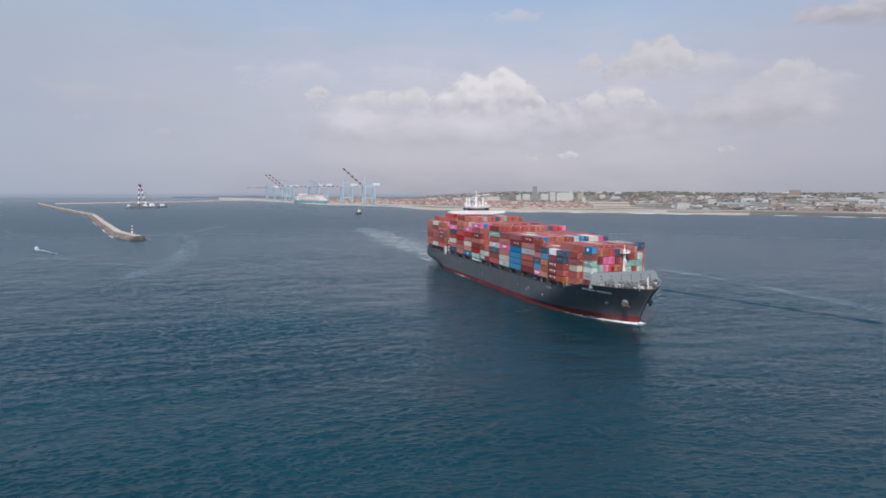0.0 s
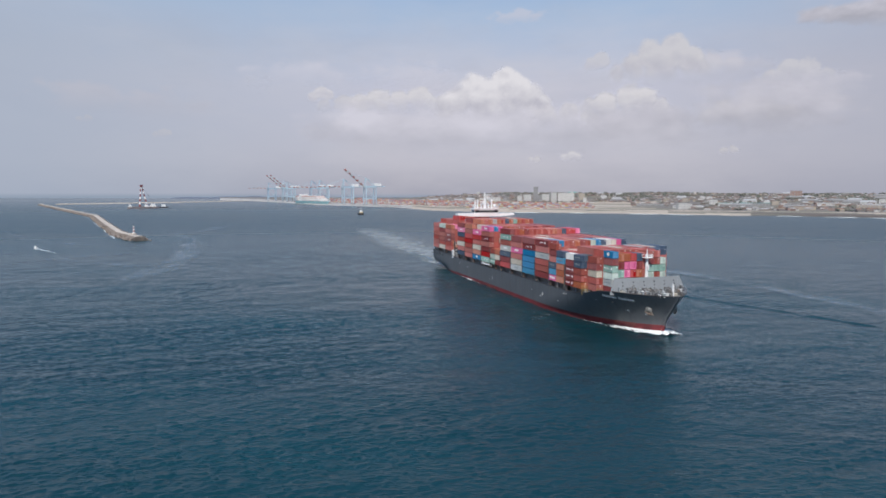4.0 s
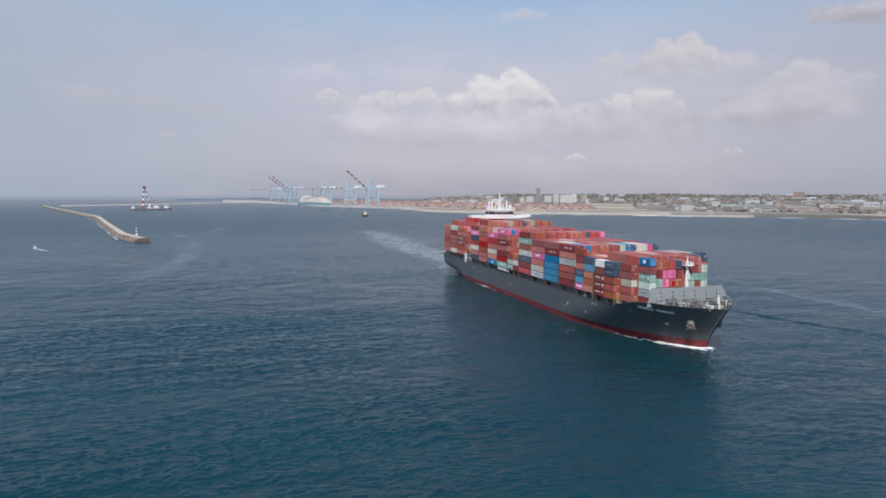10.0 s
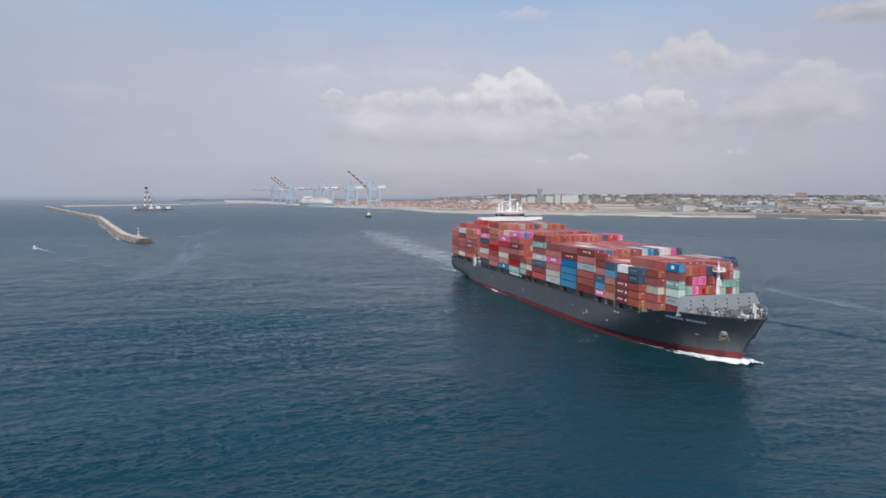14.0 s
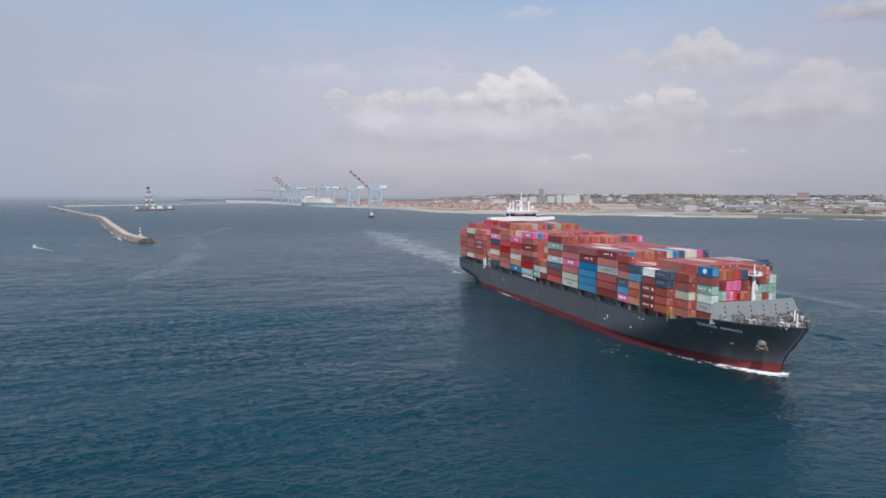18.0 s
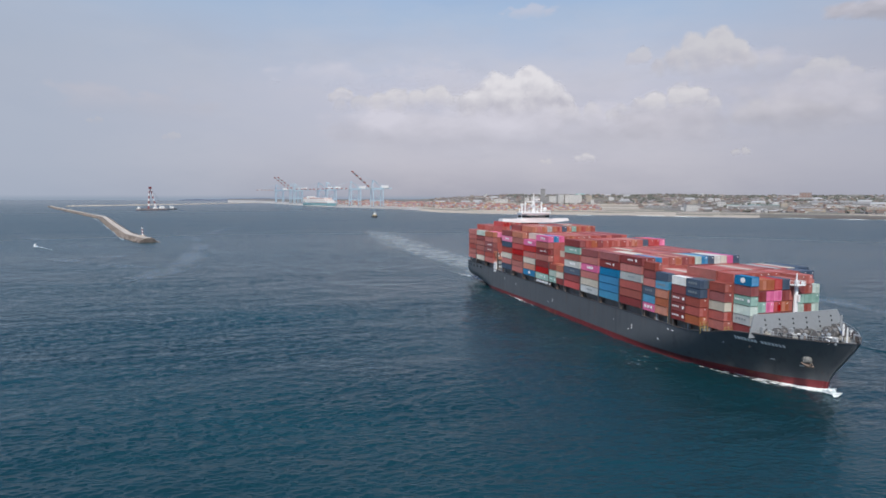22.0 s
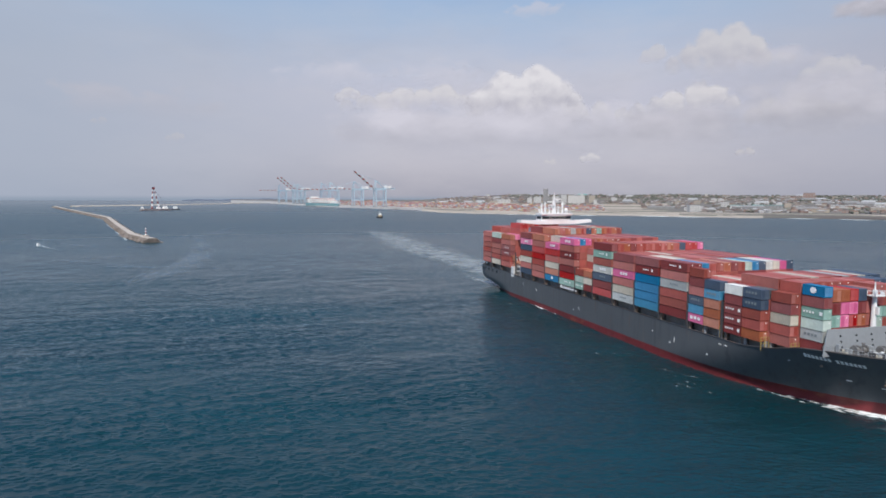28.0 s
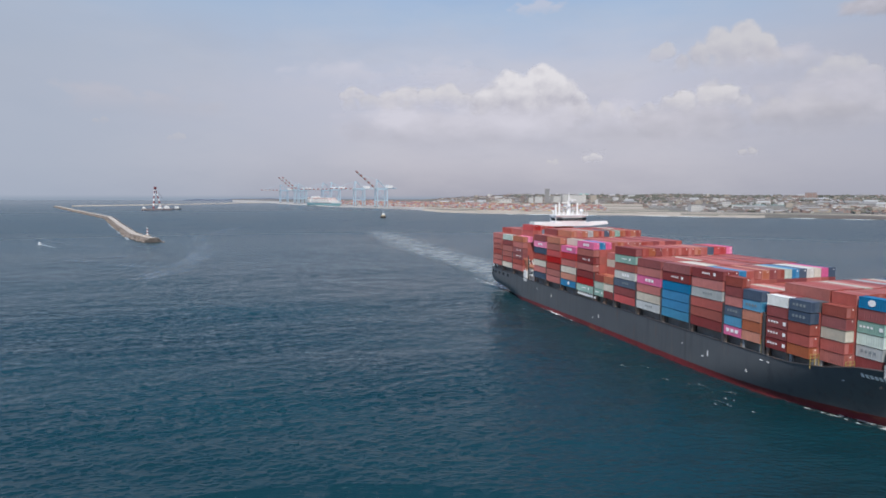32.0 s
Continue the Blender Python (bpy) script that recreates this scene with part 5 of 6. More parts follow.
            quad_box(bm, x - rnd.uniform(.3, .8), x + rnd.uniform(.3, .8), y - rnd.uniform(.3, .7), y + rnd.uniform(.3, .7), 15.0, 15 + rnd.uniform(.6, 1.5))
        else:
            tube(bm, (x, y, 15.0), (x, y, 15.8), 0.5, 0.4, 10)
            tube(bm, (x, y, 15.8), (x, y, 16.0), 0.62, 0.62, 10)
        part(("vent_pipe", "roller", "deck_box", "fairlead")[kind], bm, (M_WINCH, M_DARK, M_GREY, M_WINCH, M_WHITE)[(i * 3) % 5], SHIP)
    for a, b in (((66.4, 1.6, 15.0), (66.4, 1.6, 19.2)), ((66.4, 1.6, 16.4), (63.6, 3.2, 17.8)), ((60.8, 7.4, 15.0), (60.8, 7.4, 20.0))):
        bm = bmesh.new()
        tube(bm, a, b, 0.24, 0.2, 8)
        part("derrick_post", bm, M_WHITE if b[2] > 19.1 and a[0] > 66 else M_GREY, SHIP)
    # coiled mooring ropes
    for x, y in ((57, -12), (59.5, 8), (62, -8.2), (66, 2.5)):
        bm = bmesh.new()
        for k in range(4):
            for j in range(10):
                a0, a1 = j * math.tau / 10, (j + 1) * math.tau / 10
                tube(bm, (x + math.cos(a0), y + math.sin(a0), 15.2 + k * 0.22), (x + math.cos(a1), y + math.sin(a1), 15.2 + k * 0.22), 0.14, None, 5)
        part("rope_coil", bm, mat("pale_rope", (0.5, 0.46, 0.38), 0.9), SHIP)
    # jackstaff and bow rails
    bm = bmesh.new()
    tube(bm, (68.8, 0, 14.6), (68.8, 0, 19.0), 0.24, 0.15, 8)
    part("jackstaff", bm, M_WHITE, SHIP, "white jackstaff at the bow")
    for side in (-1, 1):
        bm = bmesh.new()
        p = side_point(56.2, 12.2, side, -1.4)
        quad_box(bm, p.x - 0.4, p.x + 0.4, p.y - 0.3, p.y + 0.3, 15.0, 17.2)
        part("deck_locker", bm, M_GREY, SHIP)
    shift(before, 0, -2.75)
    for side in (-1, 1):
        for i in range(12):
            x = 54.5 + i * 1.42
            p = side_point(x, sheer(x) - 0.1, side, -0.3)
            bm = bmesh.new()
            tube(bm, p, p + Vector((0, 0, 1.15)), 0.06, 0.06, 5)
            if i < 11:
                x2 = x + 1.42
                p2 = side_point(x2, sheer(x2) - 0.1, side, -0.3)
                for h in (0.6, 1.15):
                    tube(bm, p + Vector((0, 0, h)), p2 + Vector((0, 0, h)), 0.045, 0.045, 5)
            part("rail", bm, M_GREY, SHIP)

forecastle()


def superstructure():
    before = set(SHIP.children)
    # accommodation tower between the bays
    for k in range(8):
        z = 13 + k * 2.9
        bm = bmesh.new()
        quad_box(bm, -109.2, -103.6, -11.5, 11.5, z, z + 2.86)
        part("accommodation_deck", bm, M_WHITE, SHIP, "white accommodation storey")
    bm = bmesh.new()
    # bridge deck with wings, cut back at the ends
    prism(bm, [(18.2, 38.7), (18.2, 39.5), (-18.2, 39.5), (-18.2, 38.7), (-9.5, 37.9), (9.5, 37.9)], -108.3, -102.6, Matrix(((0, 0, 1, 0), (1, 0, 0, 0), (0, 1, 0, 0), (0, 0, 0, 1))))
    part("bridge_wing", bm, M_WHITE, SHIP, "white bridge wings across the full beam")
    for side in (-1, 1):
        bm = bmesh.new()
        prism(bm, [(-107.4, side * 18.1), (-103.0, side * 18.1), (-102.6, side * 9.2), (-103.0, side * 9.2), (-103.4, side * 17.8), (-107.4, side * 17.8)][::side], 39.5, 40.0)
        part("wing_bulwark", bm, M_WHITE, SHIP)
    bm = bmesh.new()
    prism(bm, [(-109, -7.6), (-103.4, -7.6), (-102.6, -4.8), (-102.6, 4.8), (-103.4, 7.6), (-109, 7.6)], 39.4, 42.4)
    part("wheelhouse", bm, M_WHITE, SHIP)
    me = None
    for i in range(9):
        y = -4.6 + i * 1.15
        if me is None:
            bm = bmesh.new()
            quad_box(bm, -0.08, 0.08, -0.5, 0.5, -0.65, 0.65)
            me = mesh_of("bridge_window", bm, M_GLASS)
        ob = part("bridge_window", me, M_GLASS, SHIP)
        ob.location = (-102.56, y, 41.0)
    for side in (-1, 1):
        bm = bmesh.new()
        quad_box(bm, -108.4, -103.8, side * 7.6 - 0.06, side * 7.6 + 0.06, 40.3, 41.7)
        quad_box(bm, -1.3, 1.3, -0.08, 0.08, 40.3, 41.7, Matrix.Translation((-103.0, side * 6.2, 0)) @ Matrix.Rotation(side * radians(90 + 16), 4, "Z"))
        part("bridge_window", bm, M_GLASS, SHIP)
    bm = bmesh.new()
    quad_box(bm, -109.4, -102.3, -7.9, 7.9, 42.4, 43.0)
    part("monkey_island", bm, M_WHITE, SHIP)
    bm = bmesh.new()
    tube(bm, (-106, 0, 43), (-106, 0, 49.0), 1.0, 0.7, 10)
    tube(bm, (-106, 0, 49.0), (-106, 0, 52.6), 0.35, 0.2, 8)
    beam(bm, (-106, -3.4, 48.4), (-106, 3.4, 48.4), 0.6, 0.45)
    beam(bm, (-106, -2.6, 45.8), (-106, 2.6, 45.8), 1.2, 0.4)
    part("radar_mast", bm, M_WHITE, SHIP, "white radar mast over the bridge")
    for y, z in ((-1.5, 46.6), (1.2, 49.4)):
        bm = bmesh.new()
        quad_box(bm, -105.2, -104.7, y - 1.8, y + 1.8, z, z + 0.45)
        tube(bm, (-105.0, y, z - 0.6), (-105.0, y, z), 0.4, 0.4, 8)
        part("radar_scanner", bm, M_WHITE, SHIP)
    for y, h, r in ((-6.2, 4.6, 0.5), (-4.4, 5.4, 0.42), (4.6, 5.4, 0.5), (-2.2, 2.6, 0.35), (2.4, 2.4, 0.35)):
        bm = bmesh.new()
        tube(bm, (-106.5, y, 43), (-106.5, y, 43 + h), r, r * 0.75, 8)
        beam(bm, (-106.5, y - 1.0, 43 + h * 0.8), (-106.5, y + 1.0, 43 + h * 0.8), 0.25, 0.25)
        part("antenna_post", bm, M_WHITE, SHIP)
    bm = bmesh.new()
    for z in (43.6, 44.1):
        beam(bm, (-102.5, -7.7, z), (-102.5, 7.7, z), 0.12, 0.12)
    for i in range(13):
        beam(bm, (-102.5, -7.7 + i * 1.283, 43), (-102.5, -7.7 + i * 1.283, 44.1), 0.1, 0.1)
    part("railing", bm, M_WHITE, SHIP)
    for y, r in ((-7.4, 0.5), (6.6, 0.95)):
        bm = bmesh.new()
        blob(bm, (-106.5, y, 44.6), (r, r, r), 1, 1, 0.0)
        tube(bm, (-106.5, y, 43), (-106.5, y, 44), 0.25, 0.25, 6)
        part("satellite_dome", bm, M_WHITE, SHIP, smooth=True)
    # funnel behind the bridge
    bm = bmesh.new()
    prism(bm, [(-112.5, -4.5), (-109.6, -4.5), (-109.6, 4.5), (-112.5, 4.5)], 13, 40.5)
    part("funnel", bm, mat("red_funnel_paint", (0.42, 0.035, 0.03), 0.5), SHIP, "red funnel casing")
    shift(before, -1.6, -4.0)


superstructure()


def engine_side():
    """Crane, rescue boat and stairs at the open side between the stacks."""
    dull = mat("faded_orange_paint", (0.42, 0.17, 0.10), 0.55, grain=2, vary=0.12, stain=0.4, stain_color=(0.30, 0.12, 0.08))
    boxed("crane_base", (-114.6, -111.2, -18.7, -16.0, 8.6, 13.4), M_WHITE, SHIP)
    boxed("side_house", (-112.4, -107.0, -16.4, -13.0, 8.6, 14.2), M_WHITE, SHIP)
    bm = bmesh.new()
    tube(bm, (-113, -17.4, 13.4), (-113, -17.4, 17.6), 0.75, 0.6, 10)
    quad_box(bm, -114.0, -112.0, -18.2, -16.6, 16.2, 17.8)
    part("stores_crane", bm, dull, SHIP, "faded orange stores crane")
    bm = bmesh.new()
    for y in (-17.9, -16.9):
        beam(bm, (-113, y, 17.4), (-118.4, y, 19.6), 0.28, 0.35)
    for i in range(5):
        x = -113.6 - i * 1.0
        beam(bm, (x, -17.9, 17.65 + i * 0.4), (x - 0.6, -16.9, 17.9 + i * 0.4), 0.14, 0.14)
    part("crane_jib", bm, dull, SHIP)
    bm = bmesh.new()
    rows = []
    for i in range(9):
        x = -3.2 + i * 0.8
        w = math.sqrt(max(0.03, 1 - (x / 3.4) ** 2))
        rows.append([bm.verts.new((-109.6 + x, -17.2 + 1.1 * w * math.cos(q), 15.6 + 1.0 * w * math.sin(q))) for q in [k * math.tau / 10 for k in range(10)]])
    for p, q in zip(rows, rows[1:]):
        for j in range(10):
            bm.faces.new((p[j], q[j], q[(j + 1) % 10], p[(j + 1) % 10]))
    bm.faces.new(rows[0])
    bm.faces.new(rows[-1][::-1])
    part("rescue_boat", bm, dull, SHIP, "faded orange rescue boat", smooth=True)
    for x in (-111.4, -107.6):
        bm = bmesh.new()
        beam(bm, (x, -15.6, 12.4), (x, -17.6, 18.6), 0.35, 0.35)
        beam(bm, (x, -17.6, 18.6), (x, -17.2, 17.0), 0.25, 0.25)
        beam(bm, (x, -18.4, 13.9), (x, -15.4, 13.9), 0.3, 0.3)
        part("davit", bm, M_WHITE, SHIP)
    for z in (11.4, 13.8):
        boxed("side_platform", (-115.6, -106.6, -17.6, -14.3, z, z + 0.18), M_WHITE if z < 19 else dull, SHIP)
    bm = bmesh.new()
    for i in range(8):
        quad_box(bm, -117.6 + i * 0.35, -117.3 + i * 0.35, -17.4, -16.6, 11.0 + i * 0.34, 11.06 + i * 0.34)
    for y in (-17.4, -16.6):
        beam(bm, (-117.6, y, 11.0), (-114.8, y, 13.7), 0.1, 0.25)
    part("stair", bm, M_WHITE, SHIP)


engine_side()

def nest(kind, owner):
    """Hangs the ship's parts of one kind under the part that carries them."""
    host = [o for o in SHIP.children if o.name.split(".")[0] == owner]
    for o in list(SHIP.children):
        if o.name.split(".")[0] == kind:
            near = min(host, key=lambda h: abs(h.location.z - o.location.z)) if len(host) > 1 else host[0]
            o.parent = near
            o.location -= near.location


for small, big in (("bridge_window", "wheelhouse"), ("mast_platform", "foremast"), ("mast_light", "foremast"), ("radar_scanner", "radar_mast"), ("drain_hole", "wave_wall"),
                   ("crane_jib", "stores_crane"), ("wing_bulwark", "bridge_wing"), ("railing", "monkey_island"), ("antenna_post", "monkey_island"), ("satellite_dome", "monkey_island")):
    nest(small, big)


# ---- cargo ----
W_ROW = 2.487
# starboard stacks from stern to bow: aft end x, length 12.19 or 6.06, base z, colours from the top down
BAYS = [
    ("A", -154.2, 12.19, 12.6, "rrbrbr"), ("B", -141.1, 12.19, 12.6, "tmbbrk"), ("C", -128.0, 12.19, 12.6, "orMMrs"),
    ("D", -104.0, 12.19, 11.9, "mPnrkrn"), ("E", -90.9, 12.19, 11.9, "obeerbr"), ("F", -77.8, 12.19, 11.9, "PerkoL"), ("G", -64.65, 12.19, 11.9, "PbMbmeG"),
    ("H", -51.5, 6.06, 11.9, "btG"), ("h", -45.2, 6.06, 11.9, "okm"),
    ("I", -38.36, 12.19, 11.9, "mGbWNme"), ("J", -25.2, 12.19, 11.9, "mrPrkY"), ("K", -12.1, 12.19, 11.9, "mMlllc"), ("L", 0.95, 12.19, 11.9, "MrYrbm"),
    ("M", 14.0, 6.06, 11.9, "bmrNcP"), ("N", 20.2, 6.06, 11.9, "nCooo"), ("O", 27.9, 6.06, 11.75, "wmMMM"), ("p", 34.1, 6.06, 11.75, "NNbro"),
    ("Q", 40.5, 6.06, 11.6, "bmkrb"), ("R", 46.9, 6.06, 11.5, "LmGtYm")]
# rows of each bay: (first, last) counted from starboard, tiers inside
INNER = {"A": (0, 14, 7), "B": (0, 14, 7), "C": (0, 14, 7), "D": (0, 14, 8), "E": (0, 14, 8), "F": (0, 14, 7), "G": (0, 14, 7), "H": (0, 14, 6), "h": (0, 14, 6), "I": (0, 14, 7),
         "J": (0, 14, 6), "K": (0, 14, 6), "L": (0, 14, 6), "M": (0, 14, 5), "N": (0, 14, 5), "O": (0, 14, 6), "p": (0, 14, 6), "Q": (1, 12, 6), "R": (2, 10, 6)}
R_FRONT = {3: "brgmo", 4: "rbppo", 5: "rbepe", 6: "rmomn", 7: "rbbrb", 8: "brtgmb", 9: "brbgbs", 10: "rttgt"}
WORDS = {"r": "rust red", "b": "red-brown", "m": "maroon", "o": "orange-brown", "e": "bright red", "s": "salmon red", "p": "magenta", "l": "blue", "c": "light blue", "n": "navy blue",
         "g": "sea green", "w": "white", "k": "cream", "y": "pale grey", "t": "pale green", "d": "dark grey"}
# tops that stand out: cream, navy and white roofs
# row 1 of O and p is coloured dark to imitate the shaded gap
TOPS = {("O", 1): "m", ("p", 1): "d", ("M", 2): "r", ("M", 3): "k", ("M", 4): "s", ("M", 13): "n", ("M", 14): "n", ("M", 11): "k", ("O", 2): "b", ("O", 3): "r", ("O", 6): "k", ("O", 10): "y", ("O", 13): "n", ("O", 14): "n",
        ("K", 3): "k", ("K", 7): "r", ("J", 5): "k", ("J", 10): "k", ("H", 2): "r", ("H", 6): "k", ("G", 1): "l", ("G", 2): "p", ("G", 3): "b", ("D", 2): "m", ("Q", 11): "n", ("Q", 12): "n"}
DOOR_MESH, MARK_MESH = {}, {}


def door_mesh(height, code, tag):
    if (height, code, tag) not in DOOR_MESH:
        bm = bmesh.new()
        quad_box(bm, 0, 0.05, 0.02, 1.03, 0.22, height - 0.2)
        for y in (0.3, 0.75):
            tube(bm, (0.08, y, 0.2), (0.08, y, height - 0.18), 0.035, None, 5)
        for z in (0.9, 1.25):
            quad_box(bm, 0.05, 0.09, 0.2, 0.85, z, z + 0.06)
        if tag:
            quad_box(bm, 0.05, 0.07, 0.40, 0.72, height * 0.74, height * 0.74 + 0.26)
            bm.faces.ensure_lookup_table()
            for f in bm.faces[-6:]:
                f.material_index = 1
        DOOR_MESH[height, code, tag] = mesh_of("door", bm, [box_mat(code), M_LETTER])
    return DOOR_MESH[height, code, tag]


def mark_meshes(kind):
    """Plain shapes in place of a shipping line's mark on a container's side, one mesh a shape."""
    if kind not in MARK_MESH:
        paint = M_LETTER if kind != "dim" else mat("faded_grey_marking", (0.22, 0.25, 0.26), 0.7)
        if kind == "letters":
            boxes = [(-2.05 + i * 1.5, -0.95 + i * 1.5, -0.45, 0.45) for i in range(3)]
        elif kind == "line":
            boxes = [(-2.4 + i * 0.8, -1.9 + i * 0.8, -0.2, 0.24) for i in range(4)] + [(1.9, 2.7, -0.4, 0.4)]
        else:
            boxes = [(-1.9 + i * 0.95, -1.3 + i * 0.95, -0.3, 0.3) for i in range(4)]
        out = []
        if kind == "disc":
            bm = bmesh.new()
            prism(bm, [(0.85 * math.cos(a * math.tau / 12), 0.7 * math.sin(a * math.tau / 12)) for a in range(12)], 0.0, 0.03, Matrix.Rotation(radians(90), 4, "X"))
            out.append(mesh_of("line_mark", bm, paint))
        else:
            for x0, x1, z0, z1 in boxes:
                bm = bmesh.new()
                quad_box(bm, x0, x1, -0.03, 0.0, z0, z1)
                out.append(mesh_of("mark_bar", bm, paint))
        MARK_MESH[kind] = out
    return MARK_MESH[kind]


def container(x_aft, length, row_y, z, height, code, mark="", doors=True):
    low = code.lower()
    ob = new("shipping_container", box_mesh(length, height, low))
    size = "forty-foot" if length > 7 else "twenty-foot"
    tagged(ob, "%s %s steel shipping container stacked on the ship" % (WORDS[low], size), "container", "containers on the ship")
    local = Matrix.Translation((x_aft + length / 2, row_y, z))
    ob.matrix_basis = ship_at(0) @ local
    CARGO.append((ob, local))
    if doors:
        for s in (-1, 1):
            d = part("door", door_mesh(height, low, s == 1 and len(CARGO) % 5 < 3), None, ob)
            d.matrix_basis = Matrix.Translation((length / 2 - 0.15, 0, 0)) @ Matrix.Diagonal((1, s, 1, 1))
    if mark:
        for me in mark_meshes(mark):
            p = part("line_mark" if mark == "disc" else "mark_bar", me, None, ob, "pale painted mark")
            p.location = (0.6 if length > 7 else 0.0, -1.21, height * 0.55)
    return ob


MARKS = {"P": "letters", "M": "line", "W": "letters", "G": "line", "L": "disc", "N": "dim", "C": "dim", "Y": "dim"}


def load_cargo():
    rnd = random.Random(17)
    tops = "rbrbmrobrbsrbmrkbr"
    heights = {}
    for name, x, length, base, codes in BAYS:
        first, last, tiers = INNER[name]
        h = 2.68 if length > 7 else 2.55
        heights[name] = (x, length, base, h, len(codes), first, last, tiers)
    names = [b[0] for b in BAYS]
    count = 0
    for bi, (name, x, length, base, codes) in enumerate(BAYS):
        x, length, base, h, n, first, last, tiers = heights[name]
        nxt = heights[names[bi + 1]] if bi + 1 < len(BAYS) else None
        # outer starboard stack, box by box
        y0 = -17.4 + first * W_ROW
        for k, code in enumerate(reversed(codes)):
            mark = MARKS.get(code, "")
            container(x, length, y0, base + k * h, h - 0.16, code, mark, doors=name in "NpQRGhLhI" or k >= n - 1)
        filler = bmesh.new()
        short = length
        for row in range(first + 1, last + 1):
            if name in "Np" and row > 1:
                continue
            length = 12.26 if name in "MO" and row > 1 else short
            y = -17.4 + row * W_ROW
            t = tiers
            if name in "AB" and row < 2:
                t = 6
            if name == "C":
                t = 6 if row < 2 else 8 if row < 6 else 7
            if name in "DE" and row < 2:
                t = 7
            if name in "Hh" and row < 2:
                t = 3
            if name in "NMOp" and row < 2:
                t = min(n, tiers)
            hh = h
            if name == "R":
                t = len(R_FRONT[row])
                hh = 2.9 if row < 8 else h
            front = 0
            if nxt:
                front = nxt[2] + nxt[3] * (nxt[7] if row > 2 else nxt[4])
            for k in range(t):
                z = base + k * hh
                top = k == t - 1
                show = (top and (row <= 9 or name in "RLQEIMO")) or name == "R"
                if show and count < 340:
                    if name == "R":
                        code = R_FRONT[row][k]
                    elif name == "L" and row >= 8:
                        code = "tlnwkpn"[row - 8]
                    elif name == "E" and row >= 2:
                        code = "oroyornogorob"[row - 2]
                    elif name == "I" and row >= 6:
                        code = "srsorneep"[row - 6]
                    elif name == "C" and row < 6:
                        code = "rpeere"[row]
                    elif (name, row) in TOPS:
                        code = TOPS[name, row]
                    elif name == "L" and row == 2:
                        code = "l"
                    elif name == "I" and row == 14:
                        code = "p"
                    else:
                        code = tops[(row * 7 + bi * 5 + rnd.randrange(3)) % len(tops)] if bi > 3 else "rbrmrbsr"[(row * 3 + bi + rnd.randrange(2)) % 8]
                    container(x, length, y, z, hh - 0.16, code, "", doors=True)
                    count += 1
                else:
                    quad_box(filler, x, x + length, y - 1.21, y + 1.21, z, z + h - 0.04)
        length = short
        ob = new("container_stack", mesh_of("container_stack", filler, M_RUSTMIX))
        tagged(ob, "inner stack of mostly rust-red shipping containers on the ship", "container stack", "inner stacks", "stuff")
        ob.matrix_basis = ship_at(0)
        CARGO.append((ob, Matrix.Identity(4)))
        # hatch cover under the inner rows
        boxed("hatch_cover", (x - 0.15, x + length + 0.15, -17.4 + (first + 0.5) * W_ROW, -17.4 + (last - 0.5) * W_ROW, 8.5, base - 0.06), M_DECK, SHIP)
        # stanchions under the outer row
        for px in (x + 0.3, x + length - 0.3):
            for side in (-1, 1):
                yy = side * min(abs(-17.4 + first * W_ROW - 0.6), abs(side_point(px, sheer(px) - 1.5, side).y) - 0.9)
                boxed("stanchion", (px - 0.28, px + 0.28, yy - 0.35, yy + 0.35, 8.5, base), M_RUSTY if name not in "NpQ" else M_GREY, SHIP)
        # lashing bridge behind each bay's forward end, built up dark for the gap's shade
        gap = (nxt[0] - (x + length)) if nxt else 0
        if nxt and gap > 0.5:
            gx = x + length + gap / 2
            bm = bmesh.new()
            edge = min(18.3, 17.4 - max(first, nxt[5]) * W_ROW + 0.9)
            w = min(0.55, gap * .65)
            for k in range(7):
                y = edge * (k / 3 - 1)
                beam(bm, (gx, y, 8.6), (gx, y, base + 5.3), w, w)
            for z in (base - 0.1, base + 2.6, base + 5.3):
                beam(bm, (gx, -edge, z), (gx, edge, z), 0.25, w)
            # tall dark end plates, added to draw the shadow line between bays
            for yy in (-edge - 0.1, edge + 0.1):
                quad_box(bm, gx - w / 2 - 0.08, gx + w / 2 + 0.08, yy - 0.12, yy + 0.12, 8.6, base + 7.9)
            part("lashing_bridge", bm, M_DARK, SHIP)
        if name in "NpQR":
            ye, xe = 17.4 - first * W_ROW + 1.0, x + length + 0.25
            for y in (-ye, -ye + 1.2, -ye + 2.4):
                boxed("rail_post", (xe - 0.07, xe + 0.07, y - 0.07, y + 0.07, base - 2.0, base + 1.1), M_YELLOW, SHIP, "yellow safety rail post")
            for z in (base - 0.4, base + 0.4, base + 1.1):
                boxed("rail_bar", (xe - 0.05, xe + 0.05, -ye, -ye + 2.4, z - 0.05, z + 0.05), M_YELLOW, SHIP, "yellow safety rail bar")
    # gangway stowed along the side
    bm = bmesh.new()
    quad_box(bm, -64, -51, -18.5, -17.9, 10.4, 11.0)
    for i in range(8):
        quad_box(bm, -63.5 + i * 1.6, -63.4 + i * 1.6, -18.5, -17.9, 11.0, 11.7)
    part("gangway", bm, M_WHITE, SHIP, "stowed white gangway")


load_cargo()


